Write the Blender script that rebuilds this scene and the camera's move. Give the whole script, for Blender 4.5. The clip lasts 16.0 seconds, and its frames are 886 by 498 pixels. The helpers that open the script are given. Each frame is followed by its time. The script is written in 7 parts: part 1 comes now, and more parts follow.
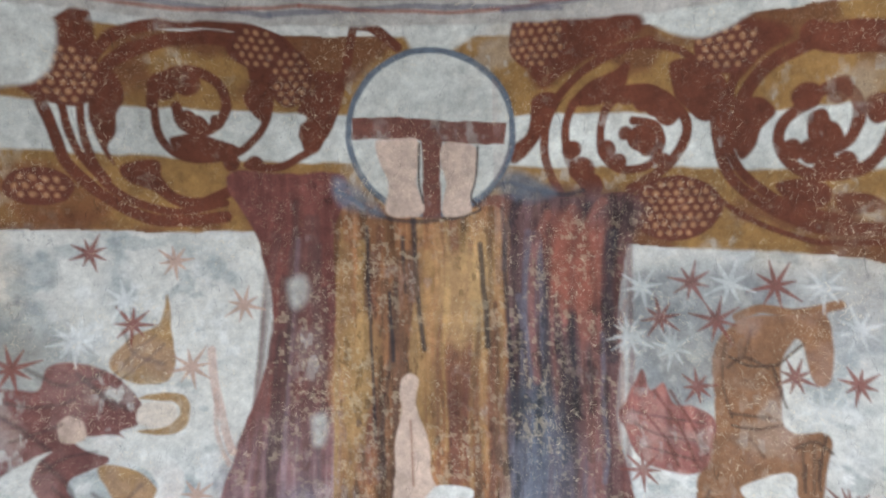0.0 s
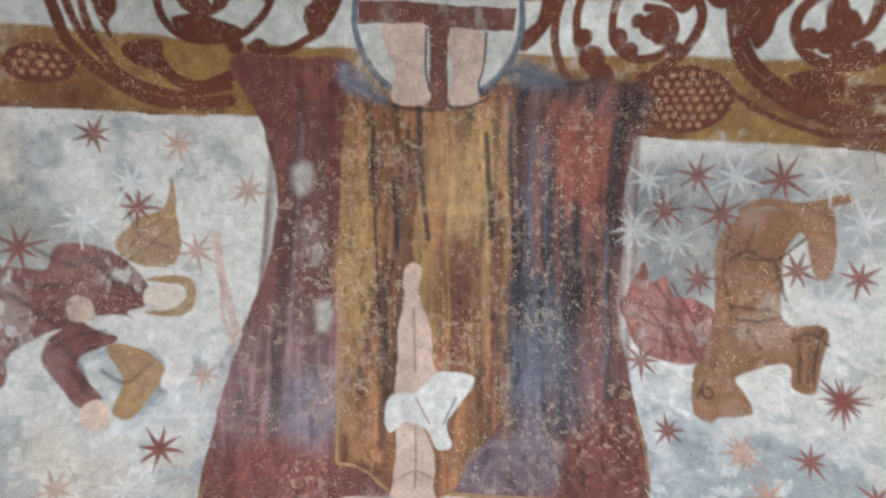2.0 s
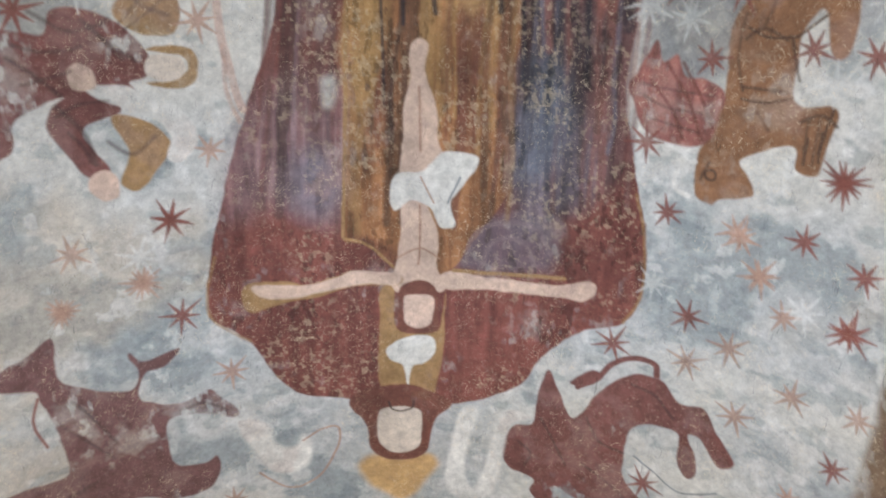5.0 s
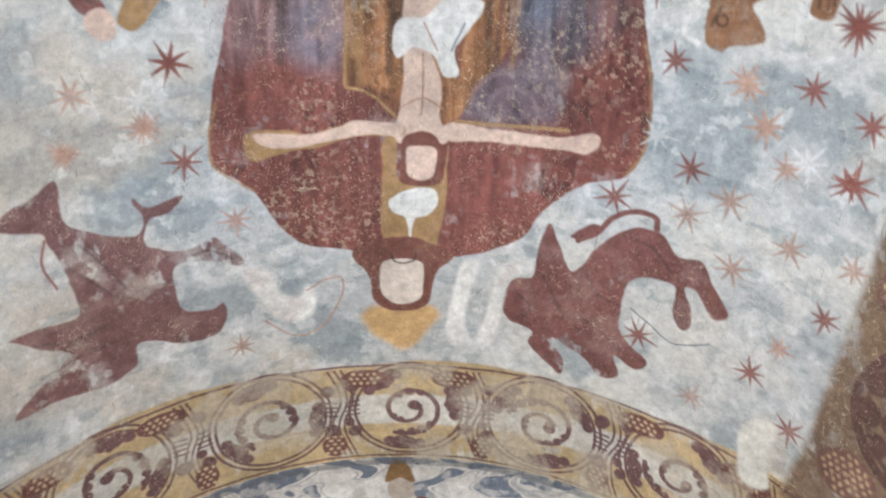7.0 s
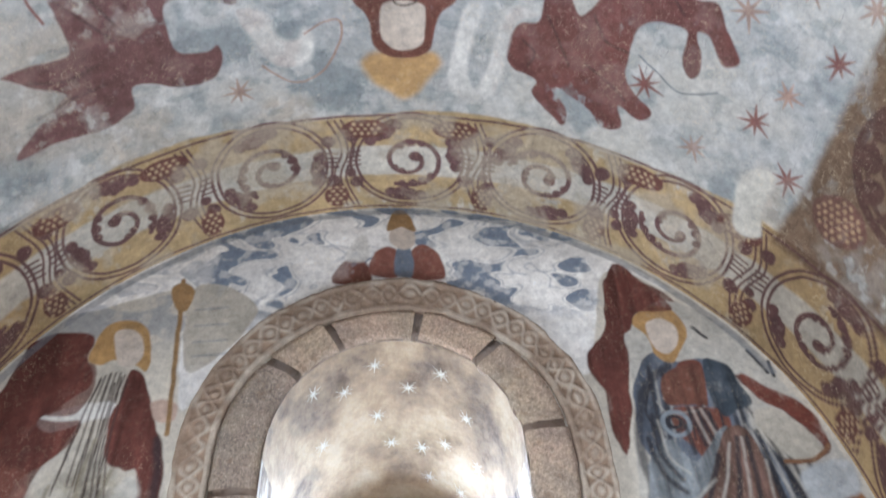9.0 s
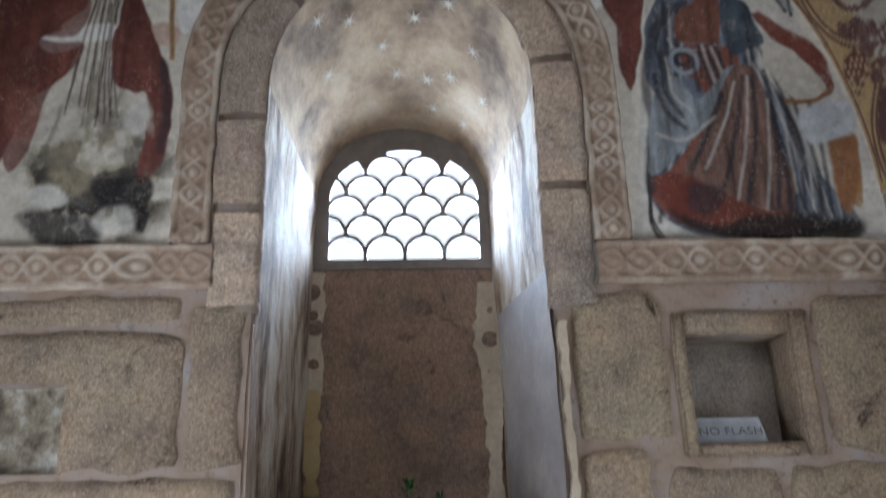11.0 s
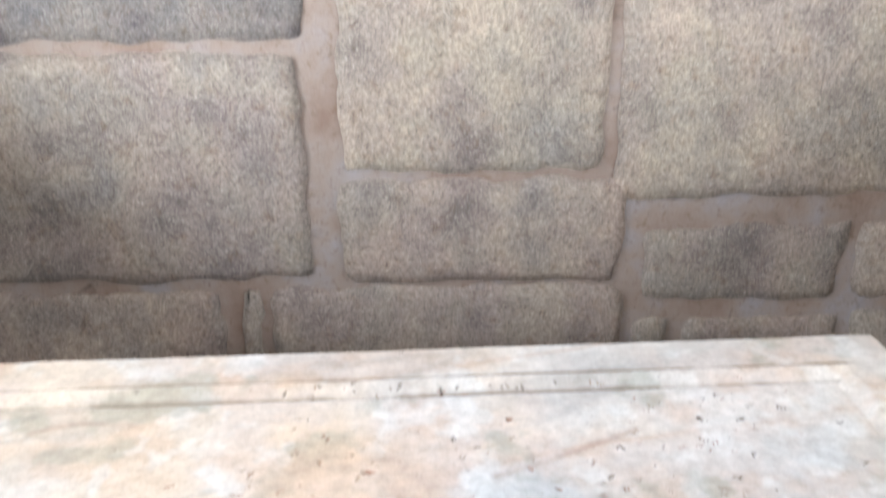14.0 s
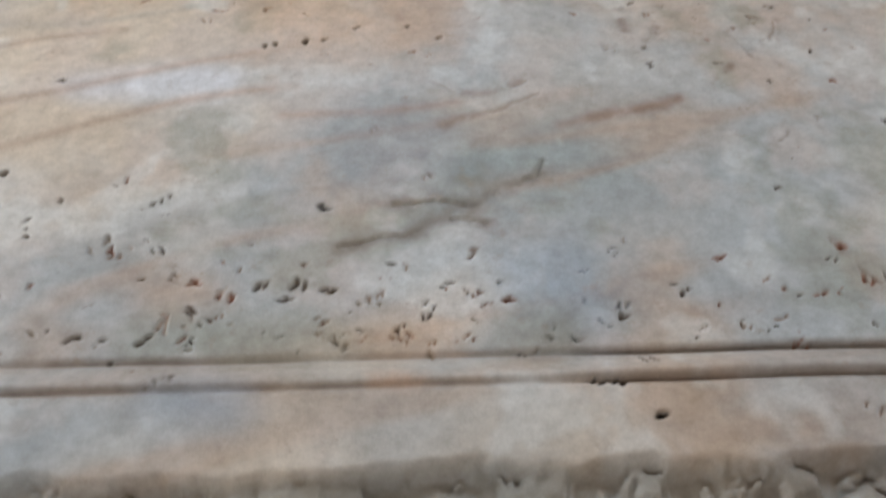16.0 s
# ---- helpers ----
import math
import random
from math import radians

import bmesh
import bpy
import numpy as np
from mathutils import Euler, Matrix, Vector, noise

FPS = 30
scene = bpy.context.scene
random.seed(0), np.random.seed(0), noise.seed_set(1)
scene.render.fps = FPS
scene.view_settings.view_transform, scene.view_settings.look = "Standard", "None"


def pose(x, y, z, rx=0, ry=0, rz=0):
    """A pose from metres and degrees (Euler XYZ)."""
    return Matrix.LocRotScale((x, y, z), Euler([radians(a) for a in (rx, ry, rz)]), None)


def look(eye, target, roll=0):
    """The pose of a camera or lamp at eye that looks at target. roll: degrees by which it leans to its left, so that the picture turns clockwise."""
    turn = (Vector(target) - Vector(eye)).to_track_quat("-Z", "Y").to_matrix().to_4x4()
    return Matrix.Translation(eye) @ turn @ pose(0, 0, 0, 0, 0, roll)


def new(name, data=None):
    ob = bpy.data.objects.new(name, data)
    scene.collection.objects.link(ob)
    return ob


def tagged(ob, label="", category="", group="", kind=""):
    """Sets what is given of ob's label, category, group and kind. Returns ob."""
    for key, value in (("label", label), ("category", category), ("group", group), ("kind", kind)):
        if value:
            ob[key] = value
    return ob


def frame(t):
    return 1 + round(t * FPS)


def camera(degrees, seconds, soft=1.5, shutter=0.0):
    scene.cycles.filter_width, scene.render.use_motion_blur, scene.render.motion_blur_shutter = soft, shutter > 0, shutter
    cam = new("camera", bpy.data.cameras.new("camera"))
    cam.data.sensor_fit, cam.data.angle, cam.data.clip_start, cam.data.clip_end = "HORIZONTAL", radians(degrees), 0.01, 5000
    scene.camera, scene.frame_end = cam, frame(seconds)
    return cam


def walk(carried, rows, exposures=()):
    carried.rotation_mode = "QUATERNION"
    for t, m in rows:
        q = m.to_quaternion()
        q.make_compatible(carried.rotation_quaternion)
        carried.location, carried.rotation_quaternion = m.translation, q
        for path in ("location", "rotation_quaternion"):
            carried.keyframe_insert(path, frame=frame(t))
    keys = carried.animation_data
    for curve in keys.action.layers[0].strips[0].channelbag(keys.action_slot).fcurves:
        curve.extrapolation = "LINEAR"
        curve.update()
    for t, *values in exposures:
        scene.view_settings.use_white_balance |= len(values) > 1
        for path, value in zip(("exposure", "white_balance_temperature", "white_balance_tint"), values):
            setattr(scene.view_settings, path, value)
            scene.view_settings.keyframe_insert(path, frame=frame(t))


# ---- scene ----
cam = camera(56.4, 16.0, soft=1.5, shutter=0.4)
ROWS = [
    (0, 0.008, -1.651, 1.703, 176.76, 4.92, 1.25),
    (0.5, 0.008, -1.638, 1.703, 174.98, 4.64, 0.99),
    (1, 0.008, -1.632, 1.703, 173.69, 4.54, 0.63),
    (1.5, 0.007, -1.626, 1.703, 172.11, 4.53, 0.35),
    (2, 0.007, -1.618, 1.702, 170.34, 4.49, 0.16),
    (2.5, 0.007, -1.610, 1.701, 168.45, 4.34, 0.09),
    (3, 0.005, -1.597, 1.701, 165.94, 4.32, -0.10),
    (3.5, 0.005, -1.590, 1.699, 163.72, 4.23, -0.27),
    (4, 0.003, -1.587, 1.697, 161.37, 4.13, -0.51),
    (6.5, 0.004, -1.538, 1.675, 150.57, 3.48, -1.03),
    (7, 0.011, -1.523, 1.667, 148.50, 3.21, -1.23),
    (7.5, 0.016, -1.507, 1.657, 145.70, 3.17, -1.20),
    (8, 0.018, -1.489, 1.644, 142.24, 2.96, -1.19),
    (8.2, 0.019, -1.481, 1.643, 140.69, 2.87, -1.21),
    (10.3, -0.004, -1.461, 1.653, 117.80, 2.08, -2.62),
    (10.5, -0.005, -1.460, 1.648, 115.38, 1.92, -2.65),
    (11, -0.006, -1.452, 1.633, 108.47, 1.49, -2.60),
    (11.5, -0.006, -1.438, 1.625, 100.71, 1.30, -2.26),
    (12, -0.007, -1.432, 1.615, 95.11, 1.25, -1.83),
    (12.5, -0.012, -1.424, 1.599, 89.93, 1.27, -1.56),
    (13, -0.016, -1.413, 1.576, 81.93, 1.13, -1.34),
    (13.5, -0.015, -1.405, 1.557, 74.78, 1.01, -1.23),
    (14, -0.012, -1.390, 1.530, 66.84, 0.61, -1.06),
    (14.5, -0.011, -1.384, 1.495, 57.21, 0.59, -1.01),
    (15, -0.008, -1.384, 1.475, 50.08, 0.58, -0.96),
    (15.5, -0.009, -1.385, 1.459, 45.28, 0.19, -0.67),
    (16, -0.017, -1.386, 1.422, 40.95, -0.60, -0.42),
]
EXPOSURES = [(0.0, -0.55, 6350, 10), (3.0, -0.75, 6650, 13), (4.0, -0.85, 6650, 13), (8.2, -0.45, 6300, 12), (10.3, -1.7, 5850, 13), (11.0, -1.75, 6050, 12), (11.5, -1.35, 6050, 12), (12.0, -0.95, 6050, 12), (13.0, -0.55, 5850, 12), (13.7, -0.15, 5900, 12), (14.2, -0.25, 6000, 11), (15.0, -1.2, 6600, 11), (16.0, -1.25, 6400, 11)]
walk(cam, [(t, pose(x, y, z, rx, ry, rz)) for t, x, y, z, rx, ry, rz in ROWS], EXPOSURES)

# ---- light ----
world = bpy.data.worlds.new("sky")
scene.world = world
world.use_nodes = True
wn = world.node_tree.nodes
sky = wn.new("ShaderNodeTexSky")
sky.sky_type, sky.sun_disc = "NISHITA", False
sky.sun_elevation, sky.sun_rotation = radians(48), radians(200)
world.node_tree.links.new(sky.outputs[0], wn["Background"].inputs[0])
wn["Background"].inputs[1].default_value = 0.15


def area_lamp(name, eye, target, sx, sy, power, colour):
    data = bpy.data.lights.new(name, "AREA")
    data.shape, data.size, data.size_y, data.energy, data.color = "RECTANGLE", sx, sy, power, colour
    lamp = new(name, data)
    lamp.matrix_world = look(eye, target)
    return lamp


area_lamp("nave_window_daylight", (-0.9, -4.62, 3.35), (0.15, -0.35, 1.6), 1.3, 0.8, 120, (0.93, 0.97, 1.0))
# added frontal fill from behind the camera; no door is known there
area_lamp("nave_low_fill", (0, -4.62, 1.1), (0, 0, 1.9), 1.1, 2.0, 16, (0.95, 0.98, 1.0))
# two added, unseen side lamps that brighten the vault; no side windows are known
area_lamp("north_added_light", (-1.0, -0.78, 1.42), (0.45, -0.60, 3.0), 0.56, 0.62, 50, (0.90, 0.96, 1.0))
area_lamp("south_added_light", (0.99, -0.78, 1.42), (-0.45, -0.60, 3.0), 0.56, 0.62, 25, (0.90, 0.96, 1.0))
area_lamp("window_daylight", (0.0, 0.58, 2.40), (0.0, -0.6, 2.0), 0.44, 0.40, 190, (0.62, 0.80, 1.0))

# ---- measures of the chapel, in metres ----
X0, Z0, RAD = -0.007, 2.221, 0.94          # barrel vault: axis and radius
BACK = -2.0                                 # where the vault ends towards the nave
SLAB_Z = 1.037                              # top of the altar
DEPTH = 0.45                                # depth of the window niche


# ---- helpers ----
def srgb(r, g, b):
    return tuple((c / 255 / 12.92 if c < 10 else ((c / 255 + 0.055) / 1.055) ** 2.4) for c in (r, g, b))


def part(name, bm, material, parent, label=""):
    me = bpy.data.meshes.new(name)
    bm.normal_update()
    bm.to_mesh(me)
    bm.free()
    me.materials.append(material)
    ob = new(name, me)
    ob.parent = parent
    if label:
        tagged(ob, label)
    return ob


def empty(name, at=(0, 0, 0)):
    ob = new(name)
    ob.location = at
    return ob


def smooth(ob, on=True):
    ob.data.polygons.foreach_set("use_smooth", [on] * len(ob.data.polygons))
    return ob


def box(bm, x0, x1, y0, y1, z0, z1, bevel=0.0, segments=2):
    made = bmesh.ops.create_cube(bm, size=1.0)["verts"]
    bmesh.ops.scale(bm, vec=(x1 - x0, y1 - y0, z1 - z0), verts=made)
    bmesh.ops.translate(bm, vec=((x0 + x1) / 2, (y0 + y1) / 2, (z0 + z1) / 2), verts=made)
    if bevel:
        edges = list({e for v in made for e in v.link_edges})
        bmesh.ops.bevel(bm, geom=edges, offset=bevel, segments=segments, affect="EDGES")


def mesh_from(name, verts, faces, material, parent=None, colours=None, flat=False):
    me = bpy.data.meshes.new(name)
    verts, faces = np.asarray(verts, float), np.asarray(faces, int)
    me.vertices.add(len(verts))
    me.vertices.foreach_set("co", verts.ravel())
    n = faces.shape[1]
    me.loops.add(faces.size)
    me.loops.foreach_set("vertex_index", faces.ravel())
    me.polygons.add(len(faces))
    me.polygons.foreach_set("loop_start", np.arange(len(faces)) * n)
    if not flat:
        me.polygons.foreach_set("use_smooth", np.ones(len(faces), bool))
    me.update(calc_edges=True)
    if colours is not None:
        a = me.color_attributes.new("pigment", "FLOAT_COLOR", "POINT")
        a.data.foreach_set("color", np.c_[colours, np.ones(len(colours))].astype(np.float32).ravel())
    me.materials.append(material)
    ob = new(name, me)
    ob.parent = parent
    return ob


# ---- noise on arrays ----
def grain(u, v, scale, seed=0, octaves=4):
    """Layered value noise from 0 to 1."""
    rng = np.random.RandomState(seed)
    table = rng.rand(256, 256)
    total, weight, out = 0.0, 1.0, 0.0
    for o in range(octaves):
        a, b = u / scale * 2 ** o + 17.3 * o + 100, v / scale * 2 ** o + 9.1 * o + 100
        i, j = np.floor(a).astype(int), np.floor(b).astype(int)
        fa, fb = a - i, b - j
        fa, fb = fa * fa * (3 - 2 * fa), fb * fb * (3 - 2 * fb)
        t = lambda p, q: table[p % 256, q % 256]
        out = out + weight * ((t(i, j) * (1 - fa) + t(i + 1, j) * fa) * (1 - fb) + (t(i, j + 1) * (1 - fa) + t(i + 1, j + 1) * fa) * fb)
        total += weight
        weight *= 0.55
    return out / total


def step(a, b, x):
    t = np.clip((x - a) / (b - a), 0, 1)
    return t * t * (3 - 2 * t)


# ---- materials ----
class Nodes:
    """A small builder for procedural materials."""

    def __init__(self, name, rough=0.9, spec=0.2):
        self.mat = bpy.data.materials.new(name)
        self.mat.use_nodes = True
        self.tree = self.mat.node_tree
        self.bsdf = self.tree.nodes["Principled BSDF"]
        self.bsdf.inputs["Roughness"].default_value = rough
        self.bsdf.inputs["Specular IOR Level"].default_value = spec
        self.coord = self.tree.nodes.new("ShaderNodeTexCoord").outputs["Object"]

    def node(self, kind, **values):
        n = self.tree.nodes.new(kind)
        for k, v in values.items():
            n.inputs[k].default_value = v
        return n

    def link(self, a, b):
        self.tree.links.new(a, b)

    def noise(self, scale, detail=4.0, rough=0.6, stretch=None, distortion=0.0):
        n = self.node("ShaderNodeTexNoise", Scale=scale, Detail=detail, Roughness=rough, Distortion=distortion)
        src = self.coord
        if stretch:
            m = self.node("ShaderNodeMapping")
            m.inputs["Scale"].default_value = stretch
            self.link(src, m.inputs["Vector"])
            src = m.outputs[0]
        self.link(src, n.inputs["Vector"])
        return n.outputs["Fac"]

    def ramp(self, fac, stops):
        r = self.tree.nodes.new("ShaderNodeValToRGB")
        els = r.color_ramp.elements
        while len(els) < len(stops):
            els.new(0.5)
        for e, (p, c) in zip(els, stops):
            e.position, e.color = p, (*c, 1) if len(c) == 3 else c
        self.link(fac, r.inputs[0])
        return r.outputs[0]

    def grey(self, fac, a, b, lo=0.0, hi=1.0):
        m = self.node("ShaderNodeMapRange")
        for k, v in zip(("From Min", "From Max", "To Min", "To Max"), (a, b, lo, hi)):
            m.inputs[k].default_value = v
        self.link(fac, m.inputs["Value"])
        return m.outputs[0]

    def mix(self, fac, a, b, mode="MIX"):
        m = self.tree.nodes.new("ShaderNodeMix")
        m.data_type, m.blend_type = "RGBA", mode
        for socket, value in ((m.inputs[0], fac), (m.inputs[6], a), (m.inputs[7], b)):
            if isinstance(value, (int, float)):
                socket.default_value = value
            elif isinstance(value, tuple):
                socket.default_value = (*value, 1)
            else:
                self.link(value, socket)
        return m.outputs[2]

    def colour(self, out):
        self.link(out, self.bsdf.inputs["Base Color"])

    def bump(self, height, strength=0.4, distance=0.004, under=None):
        b = self.node("ShaderNodeBump", Strength=strength, Distance=distance)
        self.link(height, b.inputs["Height"])
        if under is not None:
            self.link(under, b.inputs["Normal"])
        self.link(b.outputs[0], self.bsdf.inputs["Normal"])
        return b.outputs[0]


def fresco_material(name, speck=0.5):
    m = Nodes(name, 0.82, 0.25)
    a = m.tree.nodes.new("ShaderNodeAttribute")
    a.attribute_name = "pigment"
    fine, mid = m.noise(60, 9, 0.75), m.noise(26, 5, 0.65)
    c = m.mix(m.grey(fine, 0.3, 0.7, 0.0, 1.0), m.mix(1.0, a.outputs["Color"], (0.74, 0.74, 0.75), "MULTIPLY"), m.mix(1.0, a.outputs["Color"], (1.22, 1.22, 1.21), "MULTIPLY"))
    c = m.mix(m.grey(mid, 0.60, 0.74, 0.0, 0.3 * speck), c, srgb(196, 188, 174))
    light = m.mix(0.7, m.mix(1.0, a.outputs["Color"], (1.9, 1.85, 1.75), "MULTIPLY"), srgb(196, 180, 156))
    patchy = m.grey(m.noise(8, 4, 0.6), 0.40, 0.62)
    fleck = m.grey(m.noise(95, 10, 0.85, None, 1.2), 0.54, 0.60, 0.0, 1.7 * speck)
    both = m.node("ShaderNodeMath")
    both.operation = "MULTIPLY"
    m.link(patchy, both.inputs[0])
    m.link(fleck, both.inputs[1])
    c = m.mix(both.outputs[0], c, light)
    c = m.mix(m.grey(m.noise(48, 10, 0.85, (1.0, 0.4, 1.0), 1.0), 0.575, 0.63, 0.0, 1.2 * speck), c, m.mix(1.0, a.outputs["Color"], (0.45, 0.45, 0.48), "MULTIPLY"))
    m.colour(c)
    m.bump(m.noise(120, 4, 0.6), 0.25, 0.002, m.bump(m.noise(9, 4, 0.6), 0.25, 0.012))
    return m.mat


def granite_material(name="granite", tint=(1.0, 1.0, 1.0), stain_amount=0.35):
    m = Nodes(name, 0.88, 0.25)
    rnd = m.tree.nodes.new("ShaderNodeObjectInfo").outputs["Random"]
    base = m.ramp(rnd, [(0.0, srgb(178, 168, 154)), (0.2, srgb(136, 130, 126)), (0.4, srgb(180, 168, 150)), (0.6, srgb(150, 142, 134)), (0.8, srgb(188, 172, 158)), (1.0, srgb(142, 132, 122))])
    hue = m.ramp(m.noise(4.0, 5, 0.6), [(0.34, srgb(150, 146, 142)), (0.46, srgb(178, 164, 146)), (0.56, srgb(176, 154, 144)), (0.68, srgb(160, 150, 140))])
    c = m.mix(0.38, base, hue)
    stain = m.ramp(m.noise(6.5, 6, 0.7), [(0.34, (0.56, 0.56, 0.60)), (0.46, (0.86, 0.86, 0.88)), (0.57, (1.03, 1.01, 0.98)), (0.68, (1.16, 1.13, 1.10))])
    c = m.mix(1.0, c, stain, "MULTIPLY")
    c = m.mix(m.grey(m.noise(210, 4, 0.75), 0.53, 0.62, 0, 0.5), c, srgb(90, 80, 72))
    c = m.mix(m.grey(m.noise(280, 3, 0.7), 0.56, 0.64, 0, 0.55), c, srgb(206, 196, 182))
    c = m.mix(m.grey(m.noise(40, 5, 0.7), 0.55, 0.68, 0, 0.4), c, srgb(124, 96, 72))
    c = m.mix(m.grey(m.noise(10, 7, 0.78, None, 0.8), 0.585, 0.68, 0, stain_amount), c, srgb(58, 50, 44))
    c = m.mix(m.grey(m.noise(130, 6, 0.8), 0.38, 0.62), m.mix(1.0, c, (0.70, 0.69, 0.69), "MULTIPLY"), m.mix(1.0, c, (1.22, 1.20, 1.18), "MULTIPLY"))
    c = m.mix(1.0, c, tint, "MULTIPLY")
    m.colour(c)
    m.bump(m.noise(150, 5, 0.75), 1.0, 0.005, m.bump(m.noise(24, 5, 0.65), 0.6, 0.010))
    return m.mat


def mortar_material():
    m = Nodes("lime_mortar", 0.92, 0.15)
    c = m.ramp(m.noise(7, 5, 0.6), [(0.32, srgb(128, 106, 92)), (0.5, srgb(146, 130, 118)), (0.68, srgb(150, 143, 142))])
    c = m.mix(m.grey(m.noise(60, 4, 0.7), 0.54, 0.7, 0, 0.6), c, srgb(112, 90, 70))
    c = m.mix(m.grey(m.noise(9, 6, 0.75, None, 0.8), 0.58, 0.68, 0, 0.6), c, srgb(70, 60, 52))
    m.colour(c)
    m.bump(m.noise(110, 4, 0.7), 0.5, 0.003, m.bump(m.noise(14, 4, 0.6), 0.5, 0.01))
    return m.mat


def plaster_material(name, stops, patches=None, scale=6, stretch=None):
    m = Nodes(name, 0.85, 0.25)
    c = m.ramp(m.noise(scale, 6, 0.68, stretch), stops)
    if patches:
        c = m.mix(m.grey(m.noise(11, 3, 0.5), 0.56, 0.60), c, patches)
    c = m.mix(m.grey(m.noise(90, 5, 0.7), 0.35, 0.7, 0, 0.35), c, srgb(120, 108, 96))
    m.colour(c)
    m.bump(m.noise(120, 4, 0.7), 0.35, 0.003, m.bump(m.noise(14, 4, 0.6), 0.5, 0.012))
    return m.mat


def marble_material():
    m = Nodes("aged_marble", 0.5, 0.4)
    a = m.tree.nodes.new("ShaderNodeAttribute")
    a.attribute_name = "pigment"
    c = m.mix(m.grey(m.noise(70, 6, 0.75), 0.35, 0.65), m.mix(1.0, a.outputs["Color"], (0.84, 0.83, 0.81), "MULTIPLY"), m.mix(1.0, a.outputs["Color"], (1.12, 1.13, 1.14), "MULTIPLY"))
    c = m.mix(m.grey(m.noise(55, 5, 0.7), 0.60, 0.72, 0, 0.35), c, srgb(150, 126, 102))
    m.colour(c)
    m.bump(m.noise(150, 4, 0.6), 0.2, 0.002, m.bump(m.noise(16, 5, 0.6), 0.3, 0.006))
    return m.mat


def plain(name, colour, rough=0.7, bumps=0.0):
    m = Nodes(name, rough)
    c = m.mix(m.grey(m.noise(30, 5, 0.65), 0.3, 0.7), tuple(v * 0.8 for v in colour), tuple(min(1, v * 1.12) for v in colour))
    m.colour(c)
    if bumps:
        m.bump(m.noise(60, 4, 0.6), bumps, 0.003)
    return m.mat


FRESCO = fresco_material("vault_fresco", 0.5)
FRESCO_WALL = fresco_material("wall_fresco", 0.35)
GRANITE = granite_material()
MORTAR = mortar_material()
CARVED = granite_material("carved_stone", (1.28, 1.22, 1.15), 0.5)
NICHE = plaster_material("niche_plaster", [(0.34, srgb(86, 72, 62)), (0.48, srgb(140, 118, 96)), (0.56, srgb(160, 138, 112)), (0.7, srgb(176, 158, 136))])
JAMB = plaster_material("jamb_plaster", [(0.36, srgb(70, 56, 48)), (0.45, srgb(138, 118, 100)), (0.53, srgb(172, 162, 148)), (0.66, srgb(190, 184, 174))], scale=14, stretch=(1.0, 1.0, 0.28))
PANEL = granite_material("niche_back_granite", (0.86, 0.72, 0.64), 0.85)
LATTICE = plain("window_stone", srgb(120, 112, 106), 0.9, 0.4)
FLOOR = granite_material("floor_granite", (0.75, 0.75, 0.75))
WALLSIDE = plaster_material("side_plaster", [(0.3, srgb(130, 116, 98)), (0.5, srgb(156, 142, 122)), (0.7, srgb(170, 160, 144))])


# ---- outlines ----
def curve(points, n=8, closed=True):
    """A smooth line through the given points."""
    p = np.array(points, float)
    k = len(p)
    idx = range(k if closed else k - 1)
    t = np.linspace(0, 1, n, endpoint=False)[:, None]
    out = []
    for i in idx:
        a, b, c, d = (p[(i + o) % k] if closed else p[min(max(i + o, 0), k - 1)] for o in (-1, 0, 1, 2))
        out.append(0.5 * (2 * b + (c - a) * t + (2 * a - 5 * b + 4 * c - d) * t ** 2 + (3 * b - a - 3 * c + d) * t ** 3))
    if not closed:
        out.append(p[-1:])
    return np.concatenate(out)


def arch(w, z0, z1, top, n=24):
    """An upright outline with a round head: half-width w, foot z0, springing z1, crown at top."""
    a = np.linspace(0, math.pi, n)
    side = [(w, z0)] + [(w * math.cos(t), z1 + (top - z1) * math.sin(t)) for t in a] + [(-w, z0)]
    return np.array(side)

# ================= large structure =================
floor_ob = part("floor", (lambda b: (box(b, -3.2, 3.2, -4.8, 0.1, -0.12, 0.0), b)[1])(bmesh.new()), FLOOR, None)
tagged(floor_ob, "worn grey granite floor of the chapel", "floor", kind="structure")


def slab_wall(name, label, x0, x1, y0, y1, z0, z1, mat=WALLSIDE):
    b = bmesh.new()
    box(b, x0, x1, y0, y1, z0, z1)
    return tagged(part(name, b, mat, None), label, "wall", kind="structure")


# the openings in both side walls are made up for the added lamps
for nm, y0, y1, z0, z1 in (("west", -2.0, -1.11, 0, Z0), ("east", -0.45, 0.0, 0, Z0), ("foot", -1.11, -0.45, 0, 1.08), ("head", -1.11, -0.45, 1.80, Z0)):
    slab_wall("wall_north_" + nm, "plastered side wall round an added, unseen opening", X0 - RAD - 0.4, X0 - RAD, y0, y1, z0, z1)
    slab_wall("wall_south_" + nm, "plastered side wall round an added, unseen opening", X0 + RAD, X0 + RAD + 0.4, y0, y1, z0, z1)
slab_wall("nave_wall_north", "plain plastered nave wall", -3.2, -2.9, -4.8, -2.0, 0.0, 4.6)
slab_wall("nave_wall_south", "plain plastered nave wall", 2.9, 3.2, -4.8, -2.0, 0.0, 4.6)
# the low opening is added, unseen, for the fill lamp
for nm, x0, x1, z0, z1 in (("north", -2.9, -1.6, 0, 4.6), ("pier", -1.6, -0.6, 0, 2.9), ("over_door", -0.6, 0.6, 2.15, 2.9), ("middle", -0.2, 0.6, 2.9, 4.6), ("over_window", -1.6, -0.2, 3.8, 4.6), ("south", 0.6, 2.9, 0, 4.6)):
    slab_wall("nave_wall_west_" + nm, "plain plastered nave wall round the high window and an added opening", x0, x1, -4.8, -4.55, z0, z1)
